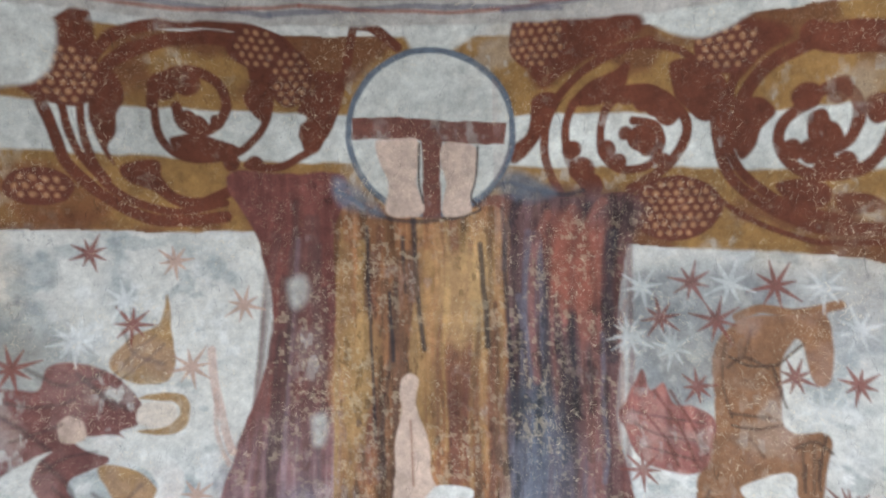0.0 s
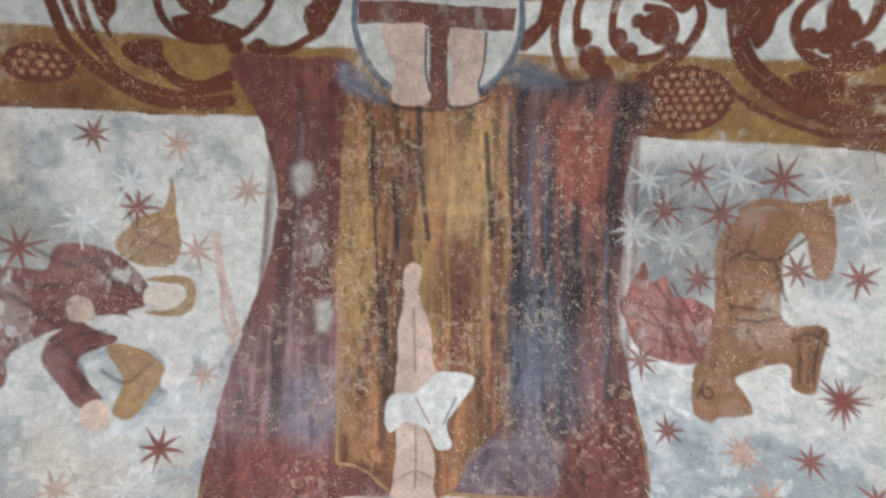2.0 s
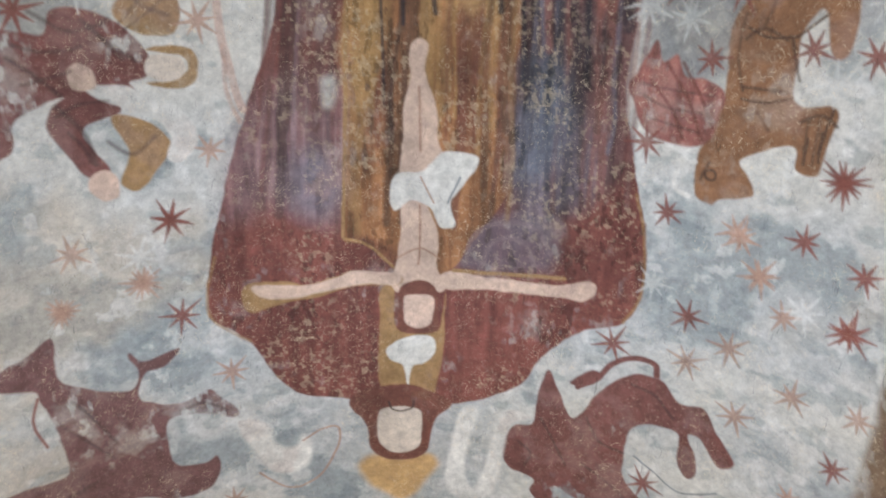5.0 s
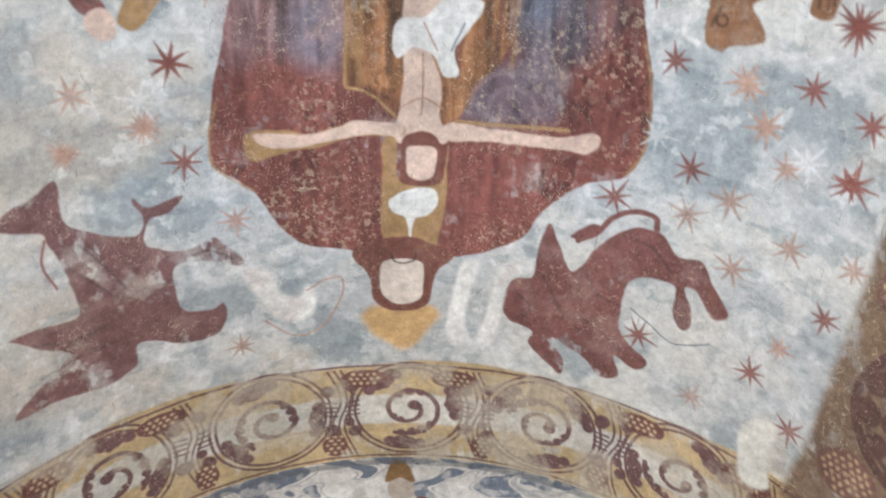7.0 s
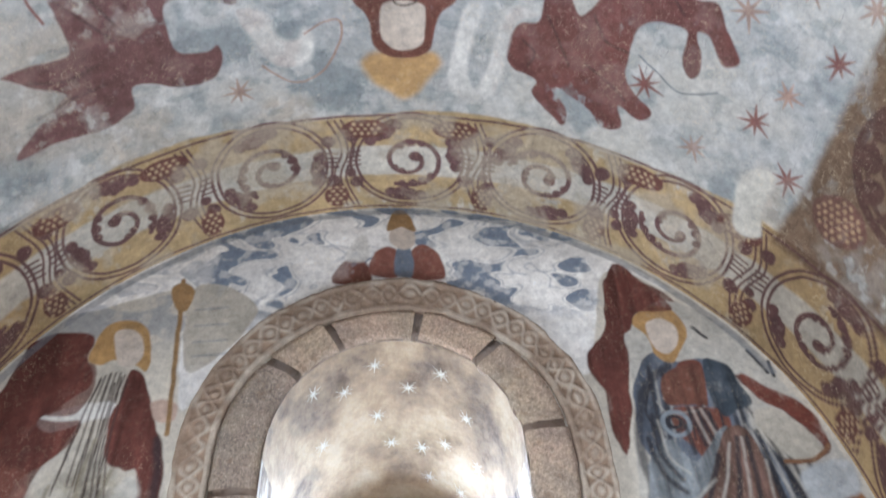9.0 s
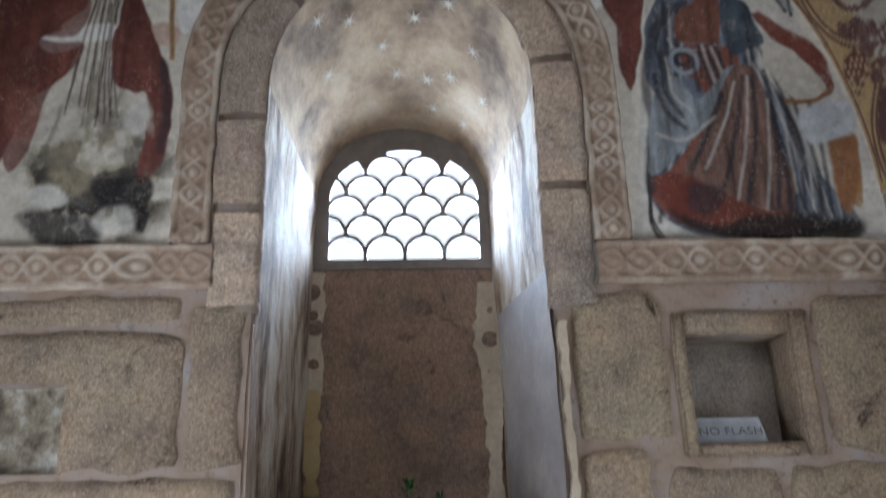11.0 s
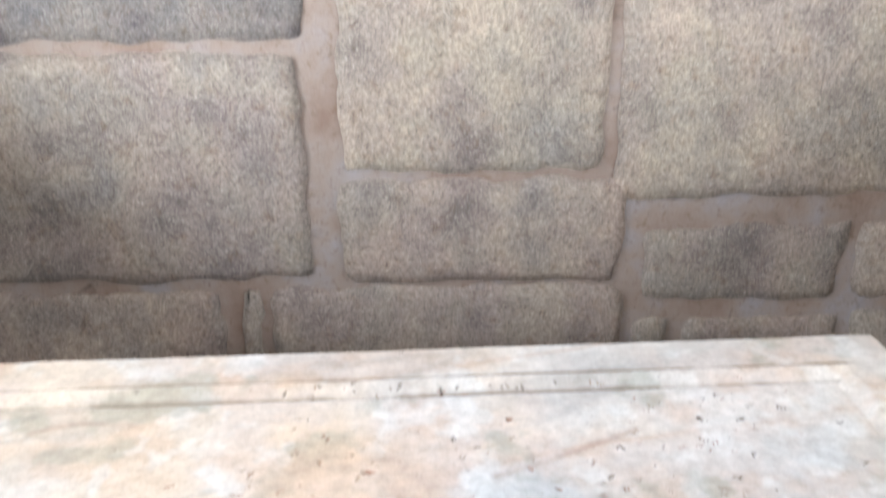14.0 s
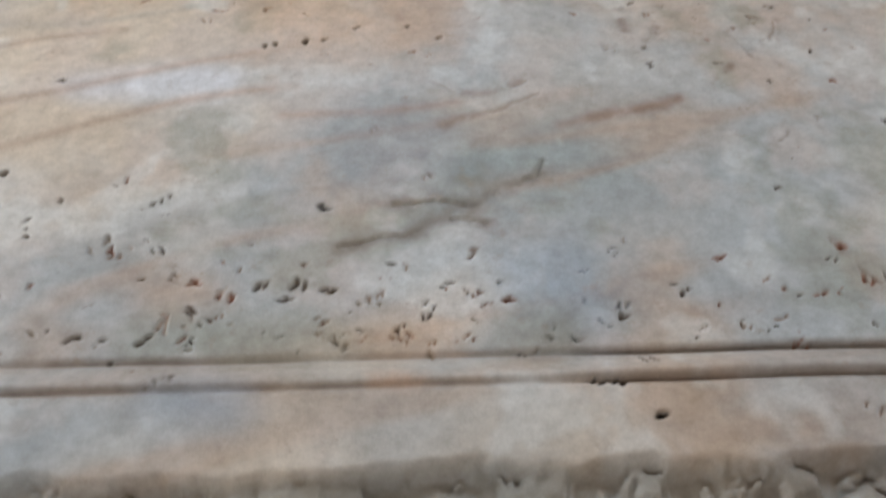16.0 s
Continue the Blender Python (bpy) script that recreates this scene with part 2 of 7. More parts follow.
tagged(slab_wall("ceiling", "plain plastered nave ceiling", -3.2, 3.2, -4.8, -2.3, 4.6, 4.8), category="ceiling")
slab_wall("nave_arch_wall_north", "wall beside the chancel arch", -2.9, X0 - RAD - 0.05, -2.35, -2.03, 0.0, 4.6)
slab_wall("nave_arch_wall_south", "wall beside the chancel arch", X0 + RAD + 0.05, 2.9, -2.35, -2.03, 0.0, 4.6)
slab_wall("nave_arch_wall_top", "wall above the chancel arch", X0 - RAD - 0.05, X0 + RAD + 0.05, -2.35, -2.03, 3.35, 4.6)

# outer half of the end wall, with the niche left open
for nm, x0, x1, z0, z1 in (("north", -1.4, -0.31, 0, 3.6), ("south", 0.31, 1.4, 0, 3.6), ("top", -0.31, 0.31, 2.78, 3.6), ("foot", -0.31, 0.31, 0, 1.40)):
    slab_wall("wall_east_core_" + nm, "granite core of the end wall", x0, x1, 0.27, 0.75, z0, z1, GRANITE)

# vault crown above the painted plaster
a = np.linspace(-math.pi / 2, math.pi / 2, 33)
vv = [(X0 + r * math.sin(t), y, Z0 + r * math.cos(t)) for y in (BACK, 0.75) for r in (RAD + 0.03, RAD + 0.35) for t in a]
ff = []
for i in range(32):
    ff += [(i, i + 1, i + 67, i + 66), (i + 33, i + 99, i + 100, i + 34), (i, i + 33, i + 34, i + 1), (i + 66, i + 67, i + 100, i + 99)]
tagged(mesh_from("vault_masonry", vv, ff, MORTAR), "stone body of the barrel vault above the plaster", "vault", kind="structure")


def grid_mesh(name, us, vs, to_world, colours, keep, material, paint):
    """A fine painted sheet; the cells of each painted motif become a mesh of their own under it."""
    nu, nv = len(us), len(vs)
    U, V = np.meshgrid(us, vs, indexing="ij")
    world_xyz = to_world(U.ravel(), V.ravel())
    i, j = np.meshgrid(np.arange(nu - 1), np.arange(nv - 1), indexing="ij")
    first = (i * nv + j).ravel()
    faces = np.c_[first, first + nv, first + nv + 1, first + 1]
    ok = keep(((us[:-1] + us[1:]) / 2)[i.ravel()], ((vs[:-1] + vs[1:]) / 2)[j.ravel()])
    own = paint.own[first]
    sheet = None
    for k in range(len(paint.names) + 1):
        f = faces[ok & (own == k)]
        if len(f) < 4:
            continue
        used, inv = np.unique(f, return_inverse=True)
        ob = mesh_from(name if k == 0 else paint.names[k - 1], world_xyz[used], inv.reshape(-1, 4), material, sheet, colours[used])
        sheet = sheet or ob
    return sheet


# ================= fresco painting =================
MAROON, MAROON2, MAROON3 = srgb(122, 62, 52), srgb(122, 70, 64), srgb(104, 52, 42)
PLUM, PLUM2, PLUM3, GREYPLUM = srgb(96, 66, 66), srgb(116, 76, 74), srgb(96, 66, 62), srgb(140, 116, 122)
OCHRE, OCHRE2, GOLD, GOLD2 = srgb(146, 94, 48), srgb(160, 120, 66), srgb(196, 152, 86), srgb(186, 140, 70)
RUST, RUST2, RUST3, ROSE, PINK = srgb(156, 78, 52), srgb(148, 86, 70), srgb(120, 66, 50), srgb(142, 82, 72), srgb(190, 150, 132)
SLATE, SLATE2, SLATE3, BLUE = srgb(104, 104, 120), srgb(112, 126, 146), srgb(88, 98, 114), srgb(92, 104, 120)
BROWN, UMBER, SHADE, INK, SOOT = srgb(118, 66, 52), srgb(86, 60, 44), srgb(70, 54, 52), srgb(46, 46, 54), srgb(34, 32, 34)
TAN, TAN2 = srgb(168, 124, 100), srgb(142, 96, 58)
WHITE_GROUND = srgb(238, 236, 232)
PALE, PALE2, CREAM, CREAM2 = srgb(196, 196, 188), srgb(190, 186, 176), srgb(208, 206, 200), srgb(190, 182, 166)
FLESH, FLESH2, MOULD = srgb(204, 172, 152), srgb(208, 192, 176), srgb(132, 122, 98)


class Fresco:
    """Pigment over a sheet of points: shapes are laid on one another like coats of paint, and wear back to the plaster."""

    def __init__(self, u, v, ground):
        self.u, self.v, self.c = u, v, ground.copy()
        self.ground = ground
        self.own = np.zeros(len(u), int)
        self.names = []
        self.wob_u = 0.011 * (grain(u, v, 0.05, 21, 3) - 0.5)
        self.wob_v = 0.011 * (grain(u, v, 0.05, 22, 3) - 0.5)
        self.patch = grain(u, v, 0.10, 23, 5)
        self.fine = grain(u, v, 0.020, 24, 3)
        self.flake = grain(u, v * 0.7, 0.016, 27, 3)
        self.tone = grain(u, v, 0.16, 25, 4)
        self.strip = grain(u + 0.01 * (self.tone - 0.5), v * 0.10, 0.016, 26, 4)

    def near(self, lo, hi, pad):
        return np.nonzero((self.u > lo[0] - pad) & (self.u < hi[0] + pad) & (self.v > lo[1] - pad) & (self.v < hi[1] + pad))[0]

    def lay(self, i, dist, colour, edge, wear, streak, amount, name):
        """dist: metres inside the shape, for the points i."""
        cover = step(-edge, edge, dist)
        flake = step(0.60, 0.76, self.patch[i]) * 0.45 + step(0.56, 0.72, self.flake[i]) * step(0.45, 0.66, self.patch[i]) * 0.6
        cover = cover * amount * (1 - np.clip(wear * flake, 0, 0.9))
        tone = 0.60 + 0.72 * self.tone[i]
        if streak:
            tone = tone * (1 + streak * 2.6 * (self.strip[i] - 0.5))
        tone = tone * (0.80 + 0.40 * self.fine[i])
        colour = np.array(colour) * 0.77 + 0.23 * np.mean(colour)
        self.c[i] = self.c[i] * (1 - cover)[:, None] + colour * tone[:, None] * cover[:, None]
        if name:
            self.names.append(name)
            self.own[i[dist > 0]] = len(self.names)

    def fill(self, points, colour, name="", edge=0.003, wear=0.3, streak=0.0, amount=1.0, smooth=1):
        p = curve(points, 6) if smooth else np.array(points)
        i = self.near(p.min(0), p.max(0), 0.02 + edge)
        x, y = self.u[i] + self.wob_u[i], self.v[i] + self.wob_v[i]
        best, inside = np.full(len(i), 9.0), np.zeros(len(i), bool)
        for (xa, ya), (xb, yb) in zip(p, np.roll(p, -1, 0)):
            dx, dy = xb - xa, yb - ya
            t = np.clip(((x - xa) * dx + (y - ya) * dy) / (dx * dx + dy * dy + 1e-12), 0, 1)
            best = np.minimum(best, (x - xa - t * dx) ** 2 + (y - ya - t * dy) ** 2)
            if abs(dy) > 1e-12:
                inside ^= ((ya > y) != (yb > y)) & (x < dx * (y - ya) / dy + xa)
        dist = np.sqrt(best)
        self.lay(i, np.where(inside, dist, -dist), colour, edge, wear, streak, amount, name)

    def line(self, points, width, colour, name="", edge=0.0025, wear=0.3, streak=0.0, amount=1.0):
        p = curve(points, 8, False) if len(points) > 2 else np.array(points)
        i = self.near(p.min(0), p.max(0), width + 0.02)
        x, y = self.u[i] + self.wob_u[i] * 0.5, self.v[i] + self.wob_v[i] * 0.5
        best = np.full(len(i), 9.0)
        for (xa, ya), (xb, yb) in zip(p[:-1], p[1:]):
            dx, dy = xb - xa, yb - ya
            t = np.clip(((x - xa) * dx + (y - ya) * dy) / (dx * dx + dy * dy + 1e-12), 0, 1)
            best = np.minimum(best, (x - xa - t * dx) ** 2 + (y - ya - t * dy) ** 2)
        self.lay(i, width / 2 - np.sqrt(best), colour, edge, wear, streak, amount, name)

    def disc(self, cx, cy, r, colour, name="", edge=0.003, wear=0.3, streak=0.0, amount=1.0, squash=1.0):
        i = self.near((cx - r, cy - r), (cx + r, cy + r), 0.02)
        d = np.hypot(self.u[i] - cx + self.wob_u[i], (self.v[i] - cy) / squash + self.wob_v[i])
        self.lay(i, r - d, colour, edge, wear, streak, amount, name)

    def ring(self, cx, cy, r, w, colour, name="", edge=0.0025, wear=0.3, amount=1.0, start=0.0, turn=6.2832, grow=0.0):
        """A round stroke; grow turns it into a spiral."""
        a = start + np.linspace(0, turn, 40)
        k = r * (1 + grow * np.linspace(0, 1, 40))
        self.line(list(zip(cx + k * np.cos(a), cy + k * np.sin(a))), w, colour, name, edge, wear, 0.0, amount)

    def star(self, cx, cy, r, colour, spin, amount=0.9, name="painted_star"):
        i = self.near((cx - r, cy - r), (cx + r, cy + r), 0.01)
        dx, dy = self.u[i] - cx, self.v[i] - cy
        d, a = np.hypot(dx, dy) + 1e-9, np.arctan2(dy, dx) + spin
        k = np.round(a / (math.pi / 4))
        off = np.abs(a - k * math.pi / 4) * d
        reach = r * (0.84 + 0.16 * np.cos(k * 2.4 + spin * 7))
        self.lay(i, np.minimum(0.0046 * (1 - d / reach) + 0.0008 - off, reach - d), colour, 0.0022, 0.25, 0.0, amount, name)

    def mould(self, points):
        """Plaster gone patchy with black and grey-brown mould."""
        p = curve(points, 6)
        i = self.near(p.min(0), p.max(0), 0.05)
        c, r = p.mean(0), (p.max(0) - p.min(0)) / 2
        inside = step(1.25, 0.75, np.hypot((self.u[i] - c[0]) / r[0], (self.v[i] - c[1]) / r[1]) + 0.5 * (self.tone[i] - 0.5))
        n = grain(self.u[i], self.v[i], 0.07, 91, 5)
        n2 = grain(self.u[i], self.v[i], 0.05, 92, 4)
        low = step(c[1] + r[1], c[1] - r[1], self.v[i])
        for colour, cover in ((MOULD, step(0.40, 0.52, n2)), (PALE2, step(0.55, 0.60, n) * 0.8), (SOOT, step(0.56, 0.47, n + 0.10 * (1 - low))), (SOOT, step(0.60, 0.66, n2) * 0.8)):
            k = cover * inside * (0.35 + 0.65 * low)
            self.c[i] = self.c[i] * (1 - k)[:, None] + np.array(colour) * (0.8 + 0.4 * self.fine[i])[:, None] * k[:, None]

    def clouds(self, colour, amount):
        """Wavy grey-blue cloud forms over the upper lunette."""
        n = grain(self.u * 1.0 + 0.02 * np.sin(self.v * 60), self.v * 1.3, 0.064, 31, 2)
        up = step(2.78, 2.86, self.v) * step(0.47, 0.43, np.abs(self.u - 0.02))
        left = step(2.70, 2.80, self.v) * step(-0.28, -0.34, self.u) * 0.5
        m = grain(self.u, self.v, 0.022, 33, 4)
        cover = np.maximum(0.5 * np.exp(-((n - 0.44) / 0.02) ** 2), step(0.51, 0.55, n)) * amount * np.maximum(up, left) * (0.45 + 0.55 * step(0.3, 0.5, m))
        self.c = self.c * (1 - cover)[:, None] + np.array(colour) * cover[:, None]


def scroll_rings(p, centres, cy, r, w, dark, flip=1, squash=1.0):
    """Roundels of a painted scroll border: double outer ring, lobed inner spiral, leaf lobes."""
    for k, cx in enumerate(centres):
        s = flip * (1 if k % 2 else -1)
        p.ring(cx, cy, r, w * 0.75, dark, name="painted_roundel", wear=0.2)
        p.ring(cx, cy, r * 0.86, w * 0.4, dark, wear=0.3, amount=0.85)
        p.ring(cx, cy, r * 0.53, w * 1.25, dark, wear=0.15, start=s * 0.6, turn=5.9)
        p.ring(cx, cy, r * 0.42, w * 1.2, dark, wear=0.15, start=s * 2.2, turn=s * 5.2, grow=-0.75)
        p.disc(cx + 0.10 * r, cy, r * 0.15, dark, wear=0.2)
        for a in np.arange(0.3, 6.28, 0.62):
            p.disc(cx + r * 0.56 * math.cos(a * s), cy + r * 0.56 * math.sin(a * s), r * (0.09 + 0.04 * math.sin(3 * a)), dark, wear=0.2)
        for a in (2.4, 2.9, 3.4, 0.2, -0.4):
            p.disc(cx + r * 0.84 * math.cos(a * s), cy + r * 0.84 * math.sin(a * s), r * 0.17, dark, wear=0.3)
        for a in (1.2, 1.6, 2.0):
            p.line([(cx + r * 0.72 * math.cos(s * a), cy + r * 0.72 * math.sin(s * a)), (cx + r * 1.0 * math.cos(s * a), cy + r * 1.0 * math.sin(s * a))], w * 0.5, dark, wear=0.3)


def volute_roundel(p, cx, cy, r, w, dark, s, spin):
    """One roundel of the end border: two fine strands, leaf lobes and a scalloped volute."""
    p.ring(cx, cy, r, w * 0.55, dark, name="painted_roundel", wear=0.3)
    p.ring(cx, cy, r * 0.90, w * 0.55, dark, wear=0.3)
    for base in (0.6, 2.5, 4.5):
        for d, k, q in ((0.0, 0.76, 0.115), (0.26, 0.77, 0.105), (0.48, 0.79, 0.085), (-0.24, 0.79, 0.085), (0.12, 0.70, 0.09)):
            a = spin + s * (base + d)
            p.disc(cx + r * k * math.cos(a), cy + r * k * math.sin(a), r * q * 1.2, dark, wear=0.35)
    at = lambda f: (spin + s * (0.4 + 9.2 * f), r * (0.58 - 0.42 * f))
    pts = [(cx + q * math.cos(a), cy + q * math.sin(a)) for a, q in (at(f) for f in np.linspace(0, 1, 22))]
    p.line(pts, w * 0.95, dark, wear=0.2)
    for f, q in ((0.02, 0.07), (0.06, 0.085), (0.10, 0.09), (0.14, 0.075), (0.34, 0.07), (0.39, 0.085), (0.44, 0.075), (0.62, 0.06), (0.67, 0.065), (0.95, 0.085), (1.0, 0.10)):
        a, k = at(f)
        p.disc(cx + (k - 0.03 * r) * math.cos(a), cy + (k - 0.03 * r) * math.sin(a), r * q, dark, wear=0.25)


def seed_pod(p, cx, cy, lx, ly, dark, pale):
    """A dotted oval of the border."""
    p.disc(cx, cy, lx, dark, wear=0.25, squash=ly / lx)
    for i in range(-4, 5):
        for j in range(-4, 5):
            x, y = i * 0.016 + (j % 2) * 0.008, j * 0.013
            if (x / lx) ** 2 + (y / ly) ** 2 < 0.75:
                p.disc(cx + x, cy + y, 0.0042, pale, wear=0.2)


RED_STARS = [(-0.45, -1.58), (-0.39, -1.46), (0.69, -1.51), (0.81, -1.37), (0.51, -1.45), (0.6, -1.45), (0.57, -1.34), (-0.38, -1.04), (0.8, -1.18), (0.72, -1.37), (0.48, -1.19), (-0.38, -1.04), (0.76, -1.07), (0.8, -1.18), (0.86, -0.94), (0.86, -1.04), (0.59, -0.88), (0.46, -0.79), (0.88, -0.69), (0.78, -0.51), (-0.38, -0.85), (0.53, -1.07), (0.56, -1.51), (-0.57, -1.41), (0.85, -0.94), (0.88, -0.43), (0.55, -0.49)]
ORANGE_STARS = [(-0.32, -1.56), (-0.21, -1.48), (-0.3, -1.38), (-0.3, -1.16), (-0.55, -1.01), (-0.44, -0.93), (-0.58, -0.91), (0.66, -1.05), (0.7, -0.99), (-0.58, -0.91), (-0.44, -0.93), (0.67, -0.84), (0.75, -0.93), (0.79, -0.79), (0.7, -0.71), (0.82, -0.59), (0.65, -1.06), (-0.3, -0.71), (0.7, -0.99), (-0.32, -0.4), (0.6, -0.79), (0.9, -0.8), (0.68, -0.39)]
WHITE_STARS = [(0.48, -1.5), (0.62, -1.51), (0.76, -1.51), (0.46, -1.42), (0.53, -1.4), (0.76, -1.32), (0.81, -1.45), (-0.47, -1.45), (-0.4, -1.5), (-0.44, -0.98), (0.52, -0.93), (0.78, -0.95), (0.46, -1.41), (-0.48, -1.44)]


def paint_vault(u, v):
    big, mid, small = grain(u, v, 0.5, 1, 4), grain(u, v, 0.13, 2, 5), grain(u, v, 0.04, 3, 4)
    base = np.array(srgb(196, 194, 188)) * (0.88 + 0.24 * mid)[:, None]
    blue = step(0.46, 0.66, 0.6 * big + 0.4 * mid) * step(-1.5, -0.9, v)
    base = base * (1 - 0.55 * blue)[:, None] + np.array(srgb(150, 158, 166)) * (0.55 * blue)[:, None]
    spot = step(0.53, 0.66, mid) * step(0.42, 0.58, big) * 0.6
    base = base * (1 - spot)[:, None] + np.array(srgb(122, 132, 136)) * spot[:, None]
    tan = step(0.56, 0.70, grain(u, v, 0.3, 4, 5)) * 0.4
    base = base * (1 - tan)[:, None] + np.array(srgb(182, 164, 142)) * tan[:, None]
    white = step(0.62, 0.72, small) * 0.5
    base = base * (1 - white)[:, None] + np.array(srgb(206, 206, 204)) * white[:, None]
    mott = grain(u, v, 0.022, 48, 4)
    base = base * (0.84 + 0.32 * mott)[:, None]
    scuff = step(0.60, 0.70, grain(u * 0.6, v, 0.030, 49, 4)) * step(0.45, 0.6, big) * 0.35
    base = base * (1 - scuff)[:, None] + np.array(srgb(108, 122, 128)) * scuff[:, None]
    p = Fresco(u, v, base)
    # dark damp patches beside the mantle and the winged robe
    p.fill([(0.46, -1.52), (0.68, -1.53), (0.70, -1.42), (0.62, -1.33), (0.50, -1.27), (0.46, -1.36)], srgb(116, 120, 124), edge=0.03, wear=0.4, amount=0.85)
    p.fill([(0.70, -1.53), (1.0, -1.52), (0.95, -1.40), (0.76, -1.42)], srgb(140, 142, 146), edge=0.05, wear=0.4, amount=0.6)
    p.fill([(-0.66, -1.50), (-0.52, -1.48), (-0.44, -1.40), (-0.50, -1.36), (-0.66, -1.36)], srgb(112, 116, 116), edge=0.04, wear=0.7, amount=0.6)
    # scroll border across the vault, on the nave side
    def sheet(v0, v1, w0, w1, colour, **kw):
        p.fill([(-1.476, v0), (-0.6, v0), (0.15, (v0 + v1) / 2), (0.85, v1), (1.476, v1), (1.476, w1), (0.85, w1), (0.15, (w0 + w1) / 2), (-0.6, w0), (-1.476, w0)], colour, smooth=0, **kw)
    sheet(-1.945, -1.925, -1.622, -1.552, srgb(150, 106, 36), name="painted_border", wear=0.5, edge=0.004)
    i = np.nonzero(p.own == 1)[0]
    dark_fac = step(0.48, 0.60, grain(u[i], v[i], 0.12, 41, 3)) * step(-1.97, -1.93, v[i]) * step(0.5, 0.9, np.abs(v[i] + 1.74) / 0.14) * 0.8
    p.c[i] = p.c[i] * (1 - dark_fac)[:, None] + np.array(srgb(98, 58, 40)) * dark_fac[:, None]
    sheet(-1.822, -1.775, -1.744, -1.682, PALE, wear=0.15, edge=0.004)
    red = srgb(106, 48, 20)
    scroll_rings(p, (-0.99, 1.22), -1.775, 0.152, 0.017, red)
    # the three great roundels: strands, rings, scalloped volutes
    for pts, w in (([(-0.512, -1.816), (-0.494, -1.769), (-0.476, -1.721), (-0.420, -1.668), (-0.344, -1.629), (-0.234, -1.630)], 0.021), ([(-0.484, -1.821), (-0.470, -1.765), (-0.449, -1.726), (-0.403, -1.675), (-0.325, -1.642), (-0.234, -1.653)], 0.015), ([(-0.455, -1.827), (-0.452, -1.775), (-0.439, -1.726), (-0.419, -1.695)], 0.014),
                   ([(-0.445, -1.872), (-0.401, -1.926), (-0.322, -1.952), (-0.223, -1.953), (-0.139, -1.932), (-0.089, -1.870)], 0.022), ([(-0.434, -1.837), (-0.402, -1.888), (-0.328, -1.922), (-0.242, -1.932), (-0.187, -1.914), (-0.157, -1.875)], 0.026),
                   ([(-0.343, -1.827), (-0.341, -1.782), (-0.321, -1.746), (-0.277, -1.728), (-0.212, -1.740), (-0.168, -1.781), (-0.154, -1.827), (-0.160, -1.874), (-0.188, -1.895)], 0.015), ([(-0.347, -1.818), (-0.339, -1.850), (-0.307, -1.872), (-0.271, -1.873), (-0.236, -1.852), (-0.227, -1.816), (-0.243, -1.788), (-0.275, -1.774), (-0.302, -1.791), (-0.308, -1.815)], 0.019),
                   ([(-0.009, -1.962), (-0.024, -1.885), (-0.040, -1.827), (-0.066, -1.769), (-0.103, -1.735), (-0.147, -1.714), (-0.194, -1.719)], 0.016), ([(-0.346, -1.687), (-0.314, -1.662), (-0.270, -1.655), (-0.222, -1.676)], 0.022), ([(-0.006, -1.958), (0.025, -1.951), (0.065, -1.919)], 0.02)):
        p.line(pts, w * 0.9, red, wear=0.6)
    for pts, w in (([(0.345, -1.657), (0.321, -1.715), (0.320, -1.768), (0.340, -1.815), (0.374, -1.856), (0.431, -1.887), (0.496, -1.904)], 0.017), ([(0.366, -1.804), (0.354, -1.765), (0.363, -1.709), (0.393, -1.660)], 0.016), ([(0.413, -1.891), (0.478, -1.899), (0.541, -1.885), (0.596, -1.838)], 0.014),
                   ([(0.454, -1.822), (0.426, -1.801), (0.412, -1.759), (0.421, -1.717), (0.453, -1.695), (0.495, -1.704), (0.513, -1.740), (0.500, -1.769), (0.468, -1.776)], 0.016), ([(0.436, -1.824), (0.487, -1.827), (0.532, -1.803), (0.555, -1.761), (0.537, -1.716), (0.504, -1.686), (0.462, -1.662)], 0.019),
                   ([(0.598, -1.807), (0.603, -1.736), (0.622, -1.680), (0.671, -1.635), (0.753, -1.600), (0.839, -1.597)], 0.020), ([(0.630, -1.839), (0.615, -1.779), (0.622, -1.717), (0.654, -1.670), (0.712, -1.631), (0.792, -1.610)], 0.017), ([(0.585, -1.660), (0.654, -1.609), (0.753, -1.578), (0.843, -1.580)], 0.010),
                   ([(0.628, -1.734), (0.637, -1.786), (0.671, -1.841), (0.728, -1.868), (0.790, -1.884), (0.864, -1.873)], 0.026), ([(0.744, -1.785), (0.704, -1.764), (0.694, -1.730), (0.712, -1.695), (0.752, -1.677), (0.807, -1.683), (0.836, -1.705), (0.851, -1.736)], 0.020), ([(0.736, -1.788), (0.775, -1.807), (0.802, -1.788), (0.806, -1.755), (0.791, -1.724), (0.760, -1.715), (0.745, -1.740), (0.757, -1.765)], 0.020),
                   ([(0.744, -1.884), (0.790, -1.868), (0.857, -1.865)], 0.045), ([(-0.023, -1.615), (0.075, -1.606), (0.155, -1.609)], 0.008)):
        p.line(pts, w * 0.9, red, wear=0.6)
    p.fill([(-0.494, -1.937), (-0.441, -1.967), (-0.428, -1.908), (-0.438, -1.828), (-0.492, -1.815), (-0.548, -1.842), (-0.509, -1.867), (-0.481, -1.887)], red, wear=0.75)
    p.fill([(-0.433, -1.846), (-0.403, -1.865), (-0.386, -1.830), (-0.402, -1.803), (-0.407, -1.771), (-0.417, -1.744), (-0.408, -1.720), (-0.425, -1.740), (-0.436, -1.775), (-0.443, -1.810)], red, wear=0.3)
